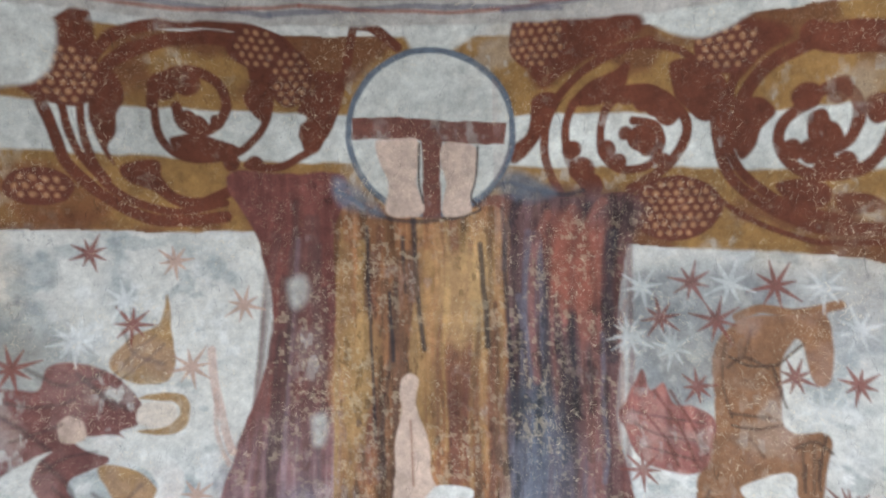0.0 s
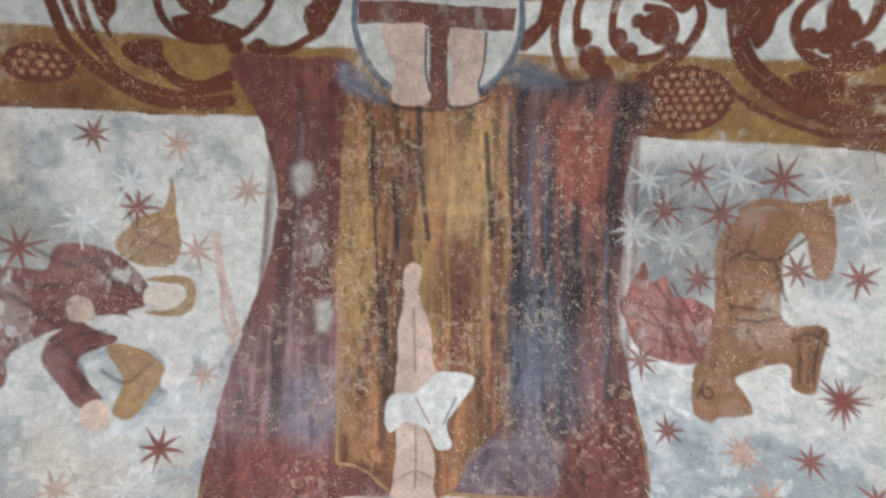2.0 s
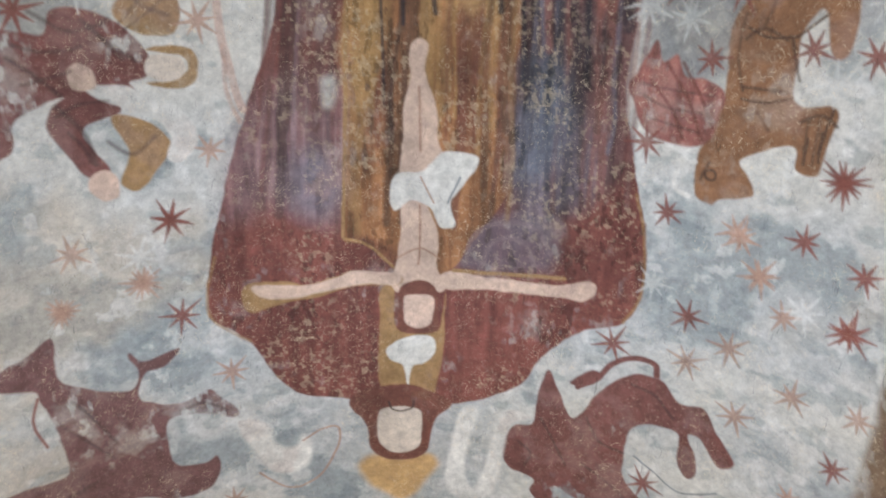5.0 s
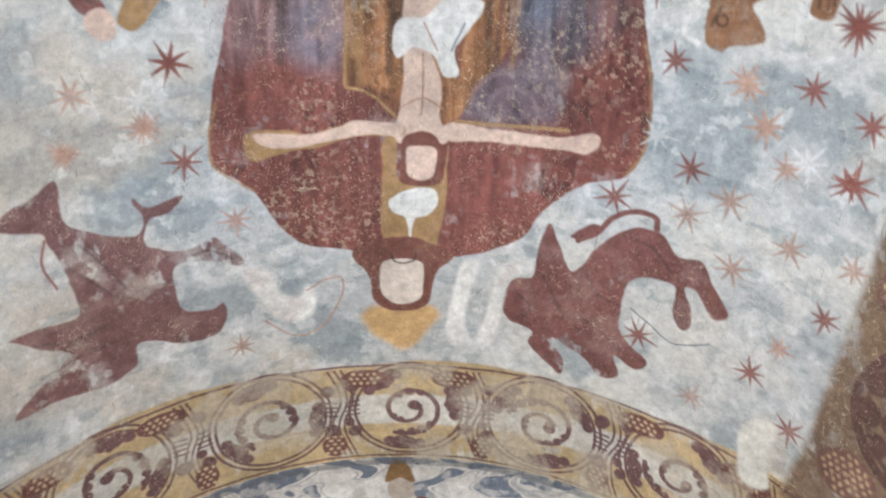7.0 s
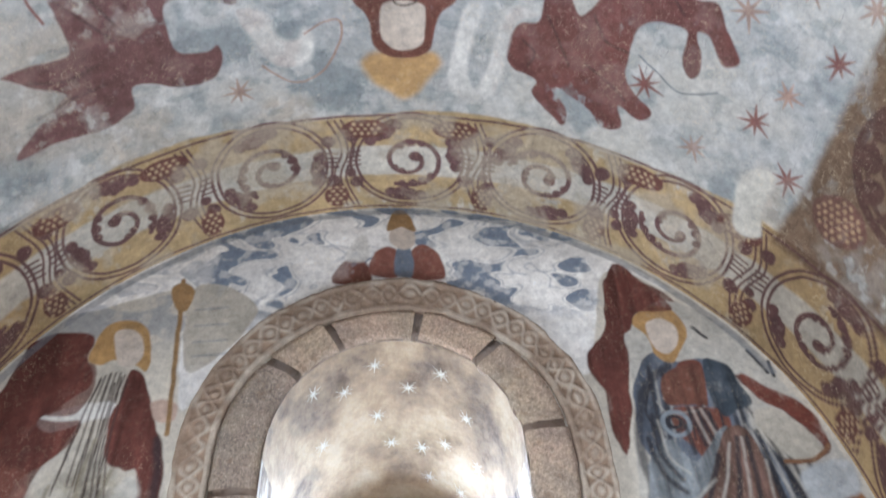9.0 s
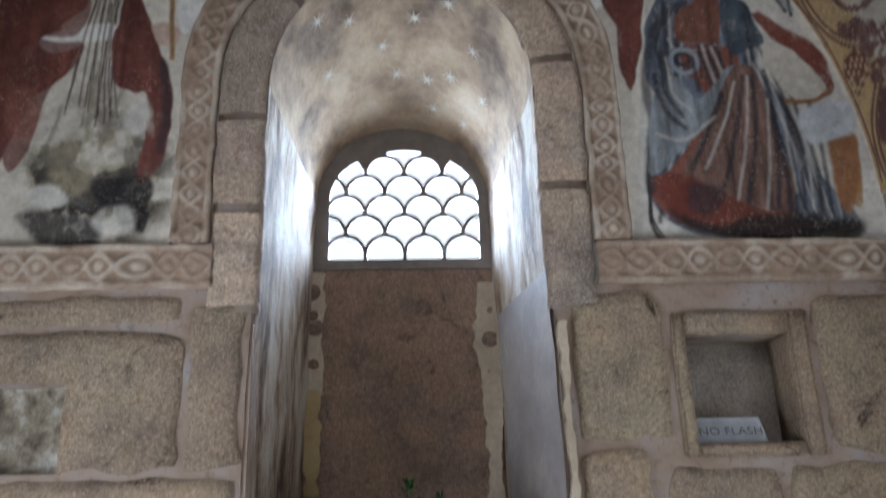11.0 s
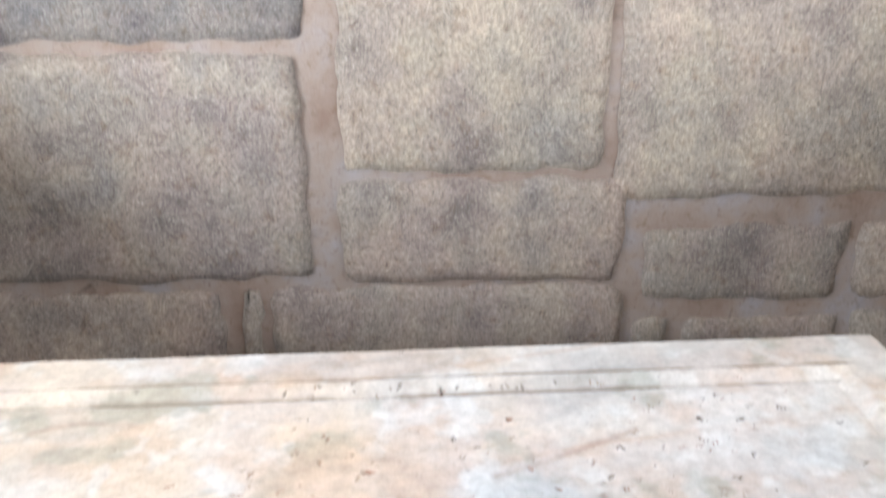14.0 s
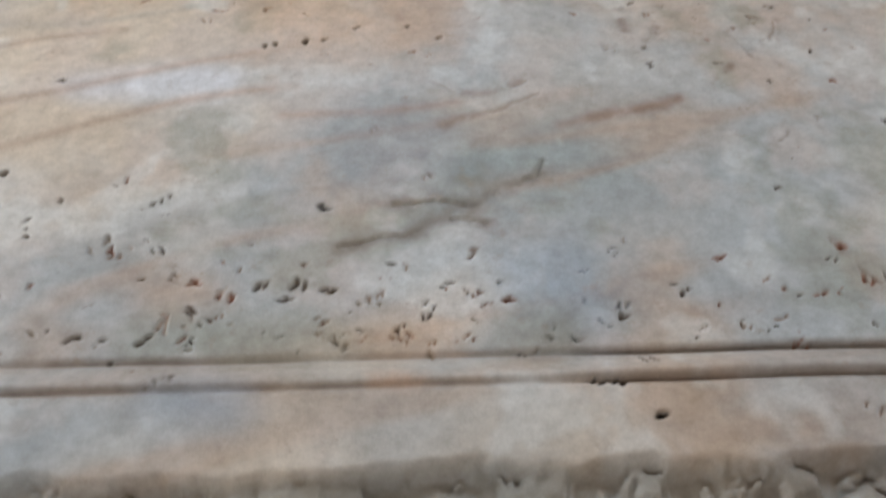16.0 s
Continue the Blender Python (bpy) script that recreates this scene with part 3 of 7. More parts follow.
    p.fill([(-0.321, -1.763), (-0.280, -1.772), (-0.230, -1.759), (-0.200, -1.748), (-0.240, -1.729), (-0.295, -1.730)], red, wear=0.3)
    p.fill([(-0.188, -1.893), (-0.160, -1.895), (-0.151, -1.827), (-0.163, -1.792), (-0.185, -1.803), (-0.197, -1.831), (-0.184, -1.855)], red, wear=0.3)
    p.fill([(-0.397, -1.720), (-0.340, -1.726), (-0.335, -1.701), (-0.324, -1.673), (-0.368, -1.685), (-0.396, -1.702)], red, wear=0.4)
    p.fill([(-0.075, -1.856), (-0.031, -1.875), (-0.041, -1.807), (-0.069, -1.747), (-0.098, -1.742), (-0.106, -1.777), (-0.091, -1.798), (-0.107, -1.812)], red, wear=0.4)
    p.fill([(0.261, -1.740), (0.291, -1.770), (0.302, -1.822), (0.341, -1.827), (0.318, -1.769), (0.286, -1.726), (0.261, -1.712)], red, wear=0.4)
    p.fill([(0.360, -1.809), (0.393, -1.841), (0.431, -1.859), (0.461, -1.873), (0.455, -1.836), (0.421, -1.806), (0.383, -1.803)], red, wear=0.35)
    p.fill([(0.528, -1.867), (0.585, -1.863), (0.620, -1.822), (0.630, -1.794), (0.585, -1.767), (0.546, -1.800), (0.532, -1.821)], red, wear=0.3)
    p.fill([(0.641, -1.794), (0.675, -1.798), (0.689, -1.777), (0.667, -1.753), (0.658, -1.724), (0.637, -1.706), (0.626, -1.743)], red, wear=0.3)
    p.fill([(0.688, -1.666), (0.737, -1.673), (0.770, -1.658), (0.762, -1.633), (0.719, -1.631)], red, wear=0.4)
    p.fill([(0.776, -1.650), (0.815, -1.650), (0.843, -1.632), (0.822, -1.620), (0.784, -1.623)], red, wear=0.4)
    p.fill([(0.261, -1.973), (0.357, -1.968), (0.469, -1.953), (0.487, -1.925), (0.432, -1.898), (0.355, -1.862), (0.317, -1.836), (0.288, -1.876), (0.274, -1.924)], red, wear=0.8, edge=0.008)
    p.fill([(0.568, -1.921), (0.654, -1.918), (0.712, -1.889), (0.662, -1.853), (0.629, -1.830), (0.585, -1.879)], red, wear=0.8, edge=0.008)
    p.fill([(-0.571, -1.712), (-0.500, -1.721), (-0.420, -1.659), (-0.447, -1.628), (-0.528, -1.631), (-0.573, -1.662)], red, wear=1.2, edge=0.01, amount=0.6)
    for at, r in (((-0.326, -1.849), 0.029), ((-0.290, -1.856), 0.028), ((-0.275, -1.786), 0.021), ((-0.292, -1.795), 0.018), ((-0.242, -1.793), 0.015), ((-0.222, -1.725), 0.02), ((-0.182, -1.722), 0.017), ((-0.092, -1.773), 0.02), ((-0.067, -1.864), 0.02),
                  ((0.365, -1.733), 0.019), ((0.382, -1.699), 0.027), ((0.397, -1.670), 0.025), ((0.482, -1.746), 0.028), ((0.456, -1.756), 0.014), ((0.491, -1.730), 0.018), ((0.425, -1.730), 0.02), ((0.445, -1.708), 0.018), ((0.455, -1.818), 0.021), ((0.483, -1.810), 0.024), ((0.523, -1.784), 0.025), ((0.505, -1.800), 0.023), ((0.515, -1.707), 0.016),
                  ((0.712, -1.716), 0.021), ((0.740, -1.711), 0.022), ((0.764, -1.734), 0.027), ((0.754, -1.755), 0.02), ((0.736, -1.793), 0.027), ((0.783, -1.798), 0.024), ((0.762, -1.693), 0.022), ((0.791, -1.695), 0.019), ((0.836, -1.767), 0.028)):
        p.disc(*at, 0.82 * r, red, wear=0.4)
    for at, lx, ly in (((-0.173, -1.917), 0.05, 0.035), ((-0.118, -1.867), 0.035, 0.05), ((0.535, -1.631), 0.075, 0.052), ((0.308, -1.922), 0.05, 0.05), ((0.616, -1.880), 0.05, 0.04), ((-0.518, -1.686), 0.05, 0.03), ((-0.470, -1.861), 0.05, 0.05)):
        seed_pod(p, *at, lx, ly, srgb(104, 48, 26), srgb(166, 112, 66))
    p.fill([(-0.68, -1.96), (-0.50, -1.95), (-0.49, -1.88), (-0.54, -1.84), (-0.68, -1.83)], PALE, wear=0.15, edge=0.006)
    p.fill([(0.09, -1.965), (0.22, -1.965), (0.20, -1.935), (0.12, -1.90), (0.08, -1.93)], PALE, wear=0.2, edge=0.006)
    p.fill([(0.50, -1.95), (0.66, -1.945), (0.64, -1.92), (0.58, -1.90), (0.52, -1.92)], PALE, wear=0.2, edge=0.006)
    sheet(-2.05, -2.05, -1.962, -1.944, srgb(176, 168, 160), wear=0.3, edge=0.004)
    for s in (-0.4, 0.1, 0.5):
        p.line([(s - 0.25, -1.975), (s, -1.988), (s + 0.25, -1.972)], 0.010, SLATE, wear=0.4, amount=0.7)
        p.line([(s - 0.2, -1.990), (s + 0.1, -1.976), (s + 0.3, -1.990)], 0.007, RUST, wear=0.4, amount=0.7)
    # mantle and tunic of the great figure
    p.fill([(-0.232, -1.7), (-0.184, -1.585), (-0.163, -1.457), (-0.193, -1.321), (-0.241, -1.209), (-0.29, -1.056), (-0.325, -0.93), (-0.331, -0.851), (-0.325, -0.824), (-0.261, -0.764), (-0.217, -0.686), (-0.169, -0.634), (-0.065, -0.607), (0.036, -0.576), (0.138, -0.594), (0.221, -0.616), (0.29, -0.663), (0.33, -0.741), (0.404, -0.801), (0.476, -0.839), (0.503, -0.915), (0.495, -1.034), (0.491, -1.046), (0.46, -1.167), (0.438, -1.266), (0.442, -1.384), (0.438, -1.449), (0.458, -1.564), (0.474, -1.647), (0.381, -1.655), (0.314, -1.65), (0.235, -1.659), (0.116, -1.635), (-0.003, -1.649), (-0.041, -1.703), (-0.138, -1.705)], MAROON, name='painted_mantle', wear=0.5, streak=0.3)
    p.fill([(0.26, -1.644), (0.474, -1.647), (0.458, -1.564), (0.438, -1.449), (0.442, -1.384), (0.438, -1.266), (0.439, -1.102), (0.309, -1.02), (0.25, -1.082), (0.243, -1.355)], PLUM, wear=0.35, streak=0.8, edge=0.02)
    p.fill([(-0.235, -1.239), (-0.065, -1.271), (-0.067, -1.011), (-0.195, -1.044), (-0.282, -1.033)], GREYPLUM, wear=0.5, streak=0.7, edge=0.04, amount=0.6)
    p.fill([(0.313, -1.584), (0.424, -1.602), (0.417, -1.449), (0.388, -1.409), (0.321, -1.466)], RUST, wear=0.5, streak=0.7, edge=0.03, amount=0.7)
    p.fill([(0.247, -1.211), (0.352, -1.239), (0.389, -1.095), (0.268, -0.994)], SLATE, wear=0.5, streak=0.7, edge=0.04, amount=0.55)
    p.fill([(0.141, -0.916), (0.162, -0.987), (0.225, -1.024), (0.309, -1.02), (0.343, -0.957), (0.313, -0.913), (0.206, -0.902)], SLATE, wear=0.5, edge=0.02, amount=0.6)
    p.fill([(-0.039, -1.638), (0.115, -1.627), (0.247, -1.632), (0.252, -1.486), (0.246, -1.232), (0.245, -1.081), (0.183, -0.976), (0.119, -0.892), (0.022, -0.921), (-0.031, -0.969), (-0.068, -0.977), (-0.052, -1.197), (-0.051, -1.393)], OCHRE, name='painted_tunic', wear=0.55, streak=0.8)
    p.fill([(0.135, -1.607), (0.224, -1.605), (0.231, -1.446), (0.18, -1.366), (0.131, -1.447)], GOLD, wear=0.5, streak=0.6, edge=0.03, amount=0.6)
    # worn folds of the tunic and the mantle
    rng = random.Random(31)
    def folds(top, foot, v0, v1, count, tones, wide, amount):
        for k in range(count):
            f = (k + rng.uniform(0.1, 0.9)) / count
            a, z = top[0] + f * (top[1] - top[0]), foot[0] + f * (foot[1] - foot[0])
            s0, s1 = rng.uniform(0, 0.35), rng.uniform(0.6, 1.0)
            pts = [(a + (z - a) * s + rng.uniform(-0.006, 0.006), v0 + (v1 - v0) * s) for s in np.linspace(s0, s1, 5)]
            p.line(pts, rng.uniform(*wide), rng.choice(tones), edge=0.004, wear=0.8, amount=amount * rng.uniform(0.7, 1.1))
    folds((-0.04, 0.25), (-0.07, 0.24), -1.63, -0.96, 34, (UMBER, SHADE, OCHRE2, RUST3, UMBER, GOLD2, BROWN), (0.006, 0.016), 0.62)
    folds((-0.150, -0.05), (-0.245, -0.08), -1.66, -0.98, 20, (MAROON3, GREYPLUM, PLUM3, SHADE, MAROON2), (0.008, 0.020), 0.55)
    folds((0.26, 0.46), (0.27, 0.46), -1.63, -1.02, 22, (SHADE, INK, PLUM2, RUST2, SLATE), (0.007, 0.016), 0.62)
    p.fill([(0.142, -1.549), (0.192, -1.563), (0.222, -1.530), (0.202, -1.460), (0.163, -1.389), (0.132, -1.460)], GOLD, wear=1.6, edge=0.012, amount=0.55)
    p.fill([(-0.058, -1.391), (0.003, -1.460), (0.021, -1.369), (-0.022, -1.224), (-0.062, -1.267)], GOLD2, wear=1.5, edge=0.012, amount=0.6)
    for pts, w in (([(0.086, -1.622), (0.091, -1.490), (0.102, -1.389)], 0.009), ([(0.066, -1.588), (0.071, -1.490)], 0.007), ([(0.203, -1.573), (0.210, -1.470), (0.213, -1.395)], 0.010), ([(0.245, -1.635), (0.250, -1.461), (0.260, -1.269)], 0.008), ([(0.005, -1.607), (0.007, -1.460), (0.011, -1.223)], 0.006), ([(0.043, -1.490), (0.045, -1.369)], 0.006)):
        p.line(pts, w, INK, wear=0.7, edge=0.003, amount=0.8)
    for pts, w in (([(0.322, -1.626), (0.299, -1.559), (0.292, -1.452), (0.299, -1.332)], 0.013), ([(0.364, -1.635), (0.346, -1.559), (0.345, -1.453)], 0.012), ([(0.416, -1.644), (0.384, -1.607), (0.379, -1.512), (0.386, -1.416)], 0.016)):
        p.line(pts, w, RUST2, wear=0.6, edge=0.004, amount=0.7)
    for pts, w in (([(0.346, -1.635), (0.323, -1.559), (0.318, -1.373), (0.331, -1.231)], 0.014), ([(0.393, -1.639), (0.366, -1.569), (0.363, -1.415), (0.371, -1.275)], 0.012), ([(0.432, -1.588), (0.421, -1.494), (0.430, -1.379)], 0.022), ([(0.278, -1.663), (0.255, -1.607), (0.246, -1.530)], 0.014)):
        p.line(pts, w, INK, wear=0.7, edge=0.006, amount=0.75)
    p.line([(-0.047, -1.674), (0.045, -1.622), (0.142, -1.619), (0.201, -1.645), (0.244, -1.678), (0.297, -1.668), (0.345, -1.658), (0.382, -1.664)], 0.008, INK, wear=0.3, amount=0.7)
    p.fill([(0.322, -1.616), (0.374, -1.625), (0.410, -1.541), (0.398, -1.465), (0.340, -1.473)], RUST, wear=1.3, edge=0.015, amount=0.55)
    p.fill([(-0.051, -1.698), (-0.003, -1.674), (0.035, -1.627), (-0.042, -1.646)], SLATE2, wear=0.7, edge=0.01, amount=0.7)
    p.fill([(0.244, -1.692), (0.282, -1.696), (0.335, -1.663), (0.288, -1.645), (0.244, -1.659)], BLUE, wear=0.5, edge=0.01, amount=0.8)
    p.fill([(0.259, -1.310), (0.334, -1.293), (0.333, -1.148), (0.246, -1.098)], SLATE3, wear=1.2, streak=0.8, edge=0.03, amount=0.6)
    p.fill([(-0.167, -1.126), (-0.095, -1.142), (-0.066, -1.075), (-0.109, -1.012), (-0.170, -1.040)], SLATE, wear=1.3, streak=0.6, edge=0.03, amount=0.6)
    p.fill([(-0.058, -0.975), (-0.006, -0.961), (0.041, -0.920), (-0.028, -0.906)], MAROON3, wear=0.4, edge=0.01, amount=0.6)
    p.line([(-0.069, -0.970), (-0.027, -0.957), (0.025, -0.909)], 0.006, OCHRE2, wear=0.3)
    p.line([(-0.049, -1.491), (-0.059, -1.225), (-0.066, -1.075), (-0.071, -0.976)], 0.007, OCHRE2, wear=0.5)
    p.fill([(-0.134, -1.515), (-0.105, -1.524), (-0.101, -1.484), (-0.126, -1.47)], PALE, wear=1.0, edge=0.010, amount=0.6)
    p.fill([(-0.098, -1.273), (-0.075, -1.277), (-0.079, -1.231), (-0.099, -1.228)], PALE, wear=1.0, edge=0.010, amount=0.6)
    # plaster showing through the worn robes
    worn = step(0.56, 0.70, grain(u, v, 0.008, 44, 3)) * step(0.44, 0.60, grain(u, v, 0.13, 45, 4)) * (p.own > 1) * (np.abs(u - 0.08) < 0.45) * 0.36
    p.c = p.c * (1 - worn)[:, None] + np.array(srgb(190, 172, 146)) * worn[:, None]
    dark = step(0.60, 0.68, grain(u, v * 0.5, 0.012, 46, 3)) * step(0.42, 0.58, grain(u, v, 0.17, 47, 4)) * (p.own > 1) * 0.6
    p.c = p.c * (1 - dark)[:, None] + p.c * 0.35 * dark[:, None]
    # orb with its cross-bar and two plain pale forms
    p.disc(0.121, -1.77, 0.143, PALE, name="painted_orb", wear=0.15)
    p.ring(0.121, -1.77, 0.143, 0.011, BLUE)
    p.fill([(-0.015, -1.799), (0.05, -1.8), (0.119, -1.794), (0.253, -1.785), (0.25, -1.746), (0.182, -1.749), (0.118, -1.755), (0.049, -1.761), (-0.016, -1.76)], BROWN, wear=0.35, smooth=0, edge=0.002)
    p.fill([(0.103, -1.76), (0.138, -1.755), (0.135, -1.686), (0.135, -1.621), (0.101, -1.621), (0.103, -1.687)], BROWN, wear=0.35, smooth=0)
    p.fill([(0.026, -1.757), (0.059, -1.761), (0.097, -1.756), (0.096, -1.716), (0.092, -1.677), (0.104, -1.632), (0.071, -1.624), (0.04, -1.634), (0.047, -1.688), (0.031, -1.723)], FLESH, name='painted_form', wear=0.15)
    p.fill([(0.14, -1.75), (0.173, -1.751), (0.199, -1.741), (0.197, -1.704), (0.192, -1.665), (0.19, -1.63), (0.16, -1.622), (0.137, -1.631), (0.145, -1.686), (0.137, -1.715)], FLESH, name='painted_form', wear=0.15)
    p.line([(0.202, -1.743), (0.198, -1.694), (0.192, -1.655), (0.205, -1.633), (0.155, -1.618)], 0.004, SHADE)
    p.line([(0.1, -1.751), (0.097, -1.687), (0.104, -1.647)], 0.004, SHADE)
    # plain pale form on the tunic, with white cloth and outstretched bars
    p.fill([(0.073, -1.347), (0.09, -1.334), (0.086, -1.28), (0.103, -1.228), (0.108, -1.174), (0.127, -1.104), (0.082, -1.075), (0.108, -0.985), (0.11, -0.909), (0.13, -0.874), (0.114, -0.85), (0.075, -0.879), (0.037, -0.85), (0.019, -0.874), (0.032, -0.927), (0.039, -1.03), (0.035, -1.098), (0.044, -1.174), (0.044, -1.217), (0.059, -1.28), (0.059, -1.332)], FLESH, name='painted_form', wear=0.2)
    p.fill([(0.026, -1.092), (0.082, -1.103), (0.124, -1.142), (0.183, -1.131), (0.156, -1.077), (0.135, -1.043), (0.14, -0.997), (0.113, -0.994), (0.097, -1.03), (0.06, -1.047), (0.025, -1.025)], CREAM, name='painted_cloth', wear=0.15)
    p.line([(0.129, -1.042), (0.15, -1.093)], 0.003, BLUE)
    p.line([(0.077, -1.092), (0.103, -1.042)], 0.003, TAN)
    p.fill([(0.032, -0.894), (-0.076, -0.894), (-0.14, -0.878), (-0.182, -0.889), (-0.255, -0.892), (-0.268, -0.85), (-0.248, -0.829), (-0.174, -0.847), (-0.12, -0.85), (-0.055, -0.869), (0.032, -0.868)], OCHRE2, wear=0.4)
    p.fill([(0.032, -0.897), (-0.054, -0.897), (-0.13, -0.88), (-0.183, -0.881), (-0.245, -0.887), (-0.231, -0.858), (-0.173, -0.853), (-0.12, -0.859), (-0.033, -0.872), (0.032, -0.868)], FLESH, name='painted_form', wear=0.2)
    p.fill([(0.124, -0.898), (0.206, -0.894), (0.271, -0.89), (0.346, -0.894), (0.403, -0.911), (0.418, -0.894), (0.395, -0.864), (0.342, -0.866), (0.25, -0.865), (0.185, -0.865), (0.125, -0.862)], FLESH, name='painted_form', wear=0.2)
    p.line([(0.141, -0.902), (0.249, -0.902), (0.356, -0.908)], 0.008, OCHRE2, wear=0.4)
    p.line([(0.076, -1.036), (0.073, -0.915)], 0.004, TAN, wear=0.3)
    p.line([(0.073, -1.259), (0.077, -1.141)], 0.004, TAN, wear=0.3)
    p.line([(0.032, -0.927), (0.076, -0.948), (0.114, -0.927)], 0.003, TAN, wear=0.3)
    p.fill([(0.04, -0.862), (0.073, -0.882), (0.106, -0.862), (0.114, -0.808), (0.106, -0.758), (0.039, -0.761), (0.035, -0.807)], BROWN, wear=0.25)
    p.fill([(0.049, -0.841), (0.075, -0.846), (0.102, -0.839), (0.104, -0.801), (0.095, -0.78), (0.073, -0.773), (0.051, -0.785), (0.046, -0.807)], FLESH, name='painted_form', wear=0.1)
    p.fill([(-0.001, -0.854), (0.026, -0.86), (0.031, -0.772), (0.111, -0.768), (0.127, -0.85), (0.123, -0.736), (0.104, -0.613), (0.066, -0.612), (-0.005, -0.64), (-0.008, -0.747)], OCHRE2, wear=0.3)
    p.fill([(0.008, -0.727), (0.043, -0.749), (0.098, -0.755), (0.106, -0.722), (0.083, -0.692), (0.06, -0.681), (0.052, -0.632), (0.042, -0.68), (0.013, -0.7)], CREAM, name='painted_cloth', wear=0.1)
    # head of the great figure: plain oval, hair and ochre glow
    p.fill([(-0.058, -0.438), (-0.026, -0.466), (0.035, -0.457), (0.098, -0.466), (0.119, -0.437), (0.092, -0.396), (0.061, -0.355), (0.031, -0.339), (0.003, -0.359), (-0.034, -0.386)], GOLD, name='painted_glow', wear=0.35, edge=0.012)
    p.fill([(-0.071, -0.601), (-0.029, -0.633), (0.036, -0.639), (0.102, -0.627), (0.144, -0.594), (0.109, -0.556), (0.097, -0.482), (0.067, -0.453), (0.004, -0.453), (-0.03, -0.485), (-0.037, -0.541)], BROWN, wear=0.25)
    p.fill([(-0.004, -0.576), (0.036, -0.586), (0.076, -0.576), (0.082, -0.526), (0.073, -0.484), (0.036, -0.468), (-0.001, -0.484), (-0.014, -0.526)], FLESH2, name='painted_face', wear=0.1)
    p.line([(0.012, -0.597), (0.018, -0.58), (0.037, -0.574), (0.058, -0.583), (0.063, -0.6)], 0.004, SHADE, wear=0.2)
    # winged robe at one side
    p.fill([(-0.689, -1.382), (-0.576, -1.381), (-0.533, -1.373), (-0.521, -1.407), (-0.483, -1.411), (-0.426, -1.386), (-0.399, -1.351), (-0.383, -1.326), (-0.39, -1.293), (-0.418, -1.286), (-0.41, -1.274), (-0.446, -1.27), (-0.44, -1.241), (-0.495, -1.22), (-0.485, -1.18), (-0.467, -1.142), (-0.495, -1.132), (-0.525, -1.172), (-0.55, -1.22), (-0.542, -1.256), (-0.519, -1.275), (-0.575, -1.256), (-0.601, -1.238), (-0.614, -1.195), (-0.717, -1.184)], MAROON2, name='painted_robe', wear=0.9)
    p.fill([(-0.429, -1.404), (-0.395, -1.439), (-0.35, -1.455), (-0.335, -1.505), (-0.329, -1.431), (-0.331, -1.37), (-0.376, -1.359), (-0.406, -1.37)], OCHRE2, name='painted_wing', wear=0.4)
    p.fill([(-0.454, -1.233), (-0.414, -1.228), (-0.363, -1.181), (-0.385, -1.143), (-0.42, -1.103), (-0.451, -1.119), (-0.433, -1.171)], OCHRE2, name='painted_wing', wear=0.4)
    p.fill([(-0.479, -1.289), (-0.418, -1.279), (-0.366, -1.251), (-0.327, -1.217), (-0.321, -1.176), (-0.347, -1.143), (-0.374, -1.152), (-0.362, -1.191), (-0.392, -1.225), (-0.435, -1.248), (-0.476, -1.272)], CREAM, name='painted_sash', wear=0.15)
    p.fill([(-0.385, -1.35), (-0.331, -1.355), (-0.309, -1.339), (-0.35, -1.337), (-0.385, -1.336)], CREAM, wear=0.15)
    p.fill([(-0.387, -1.336), (-0.35, -1.345), (-0.309, -1.334), (-0.304, -1.3), (-0.318, -1.276), (-0.356, -1.272), (-0.393, -1.282), (-0.355, -1.285), (-0.321, -1.301), (-0.333, -1.326)], OCHRE2, wear=0.2)
    p.fill([(-0.386, -1.321), (-0.36, -1.329), (-0.333, -1.322), (-0.324, -1.301), (-0.341, -1.286), (-0.368, -1.285), (-0.392, -1.297)], FLESH2, name='painted_face', wear=0.1)
    p.fill([(-0.508, -1.317), (-0.488, -1.327), (-0.47, -1.309), (-0.469, -1.285), (-0.492, -1.282), (-0.508, -1.295)], FLESH, wear=0.1)
    p.fill([(-0.499, -1.133), (-0.476, -1.144), (-0.455, -1.125), (-0.458, -1.095), (-0.485, -1.095), (-0.501, -1.114)], FLESH, wear=0.1)
    p.line([(-0.266, -1.406), (-0.263, -1.347), (-0.248, -1.267), (-0.238, -1.227)], 0.014, PINK, wear=0.5, amount=0.7)
    # brown horned beast with a red wing
    p.fill([(0.784, -1.491), (0.764, -1.473), (0.772, -1.445), (0.769, -1.37), (0.746, -1.362), (0.731, -1.416), (0.718, -1.428), (0.697, -1.387), (0.702, -1.344), (0.698, -1.298), (0.721, -1.285), (0.762, -1.29), (0.774, -1.271), (0.766, -1.22), (0.758, -1.181), (0.724, -1.183), (0.72, -1.219), (0.677, -1.207), (0.635, -1.182), (0.655, -1.154), (0.663, -1.126), (0.613, -1.109), (0.6, -1.098), (0.571, -1.113), (0.569, -1.173), (0.577, -1.214), (0.595, -1.265), (0.595, -1.377), (0.604, -1.419), (0.636, -1.452), (0.693, -1.464), (0.741, -1.472)], TAN2, name='painted_bull', wear=0.3)
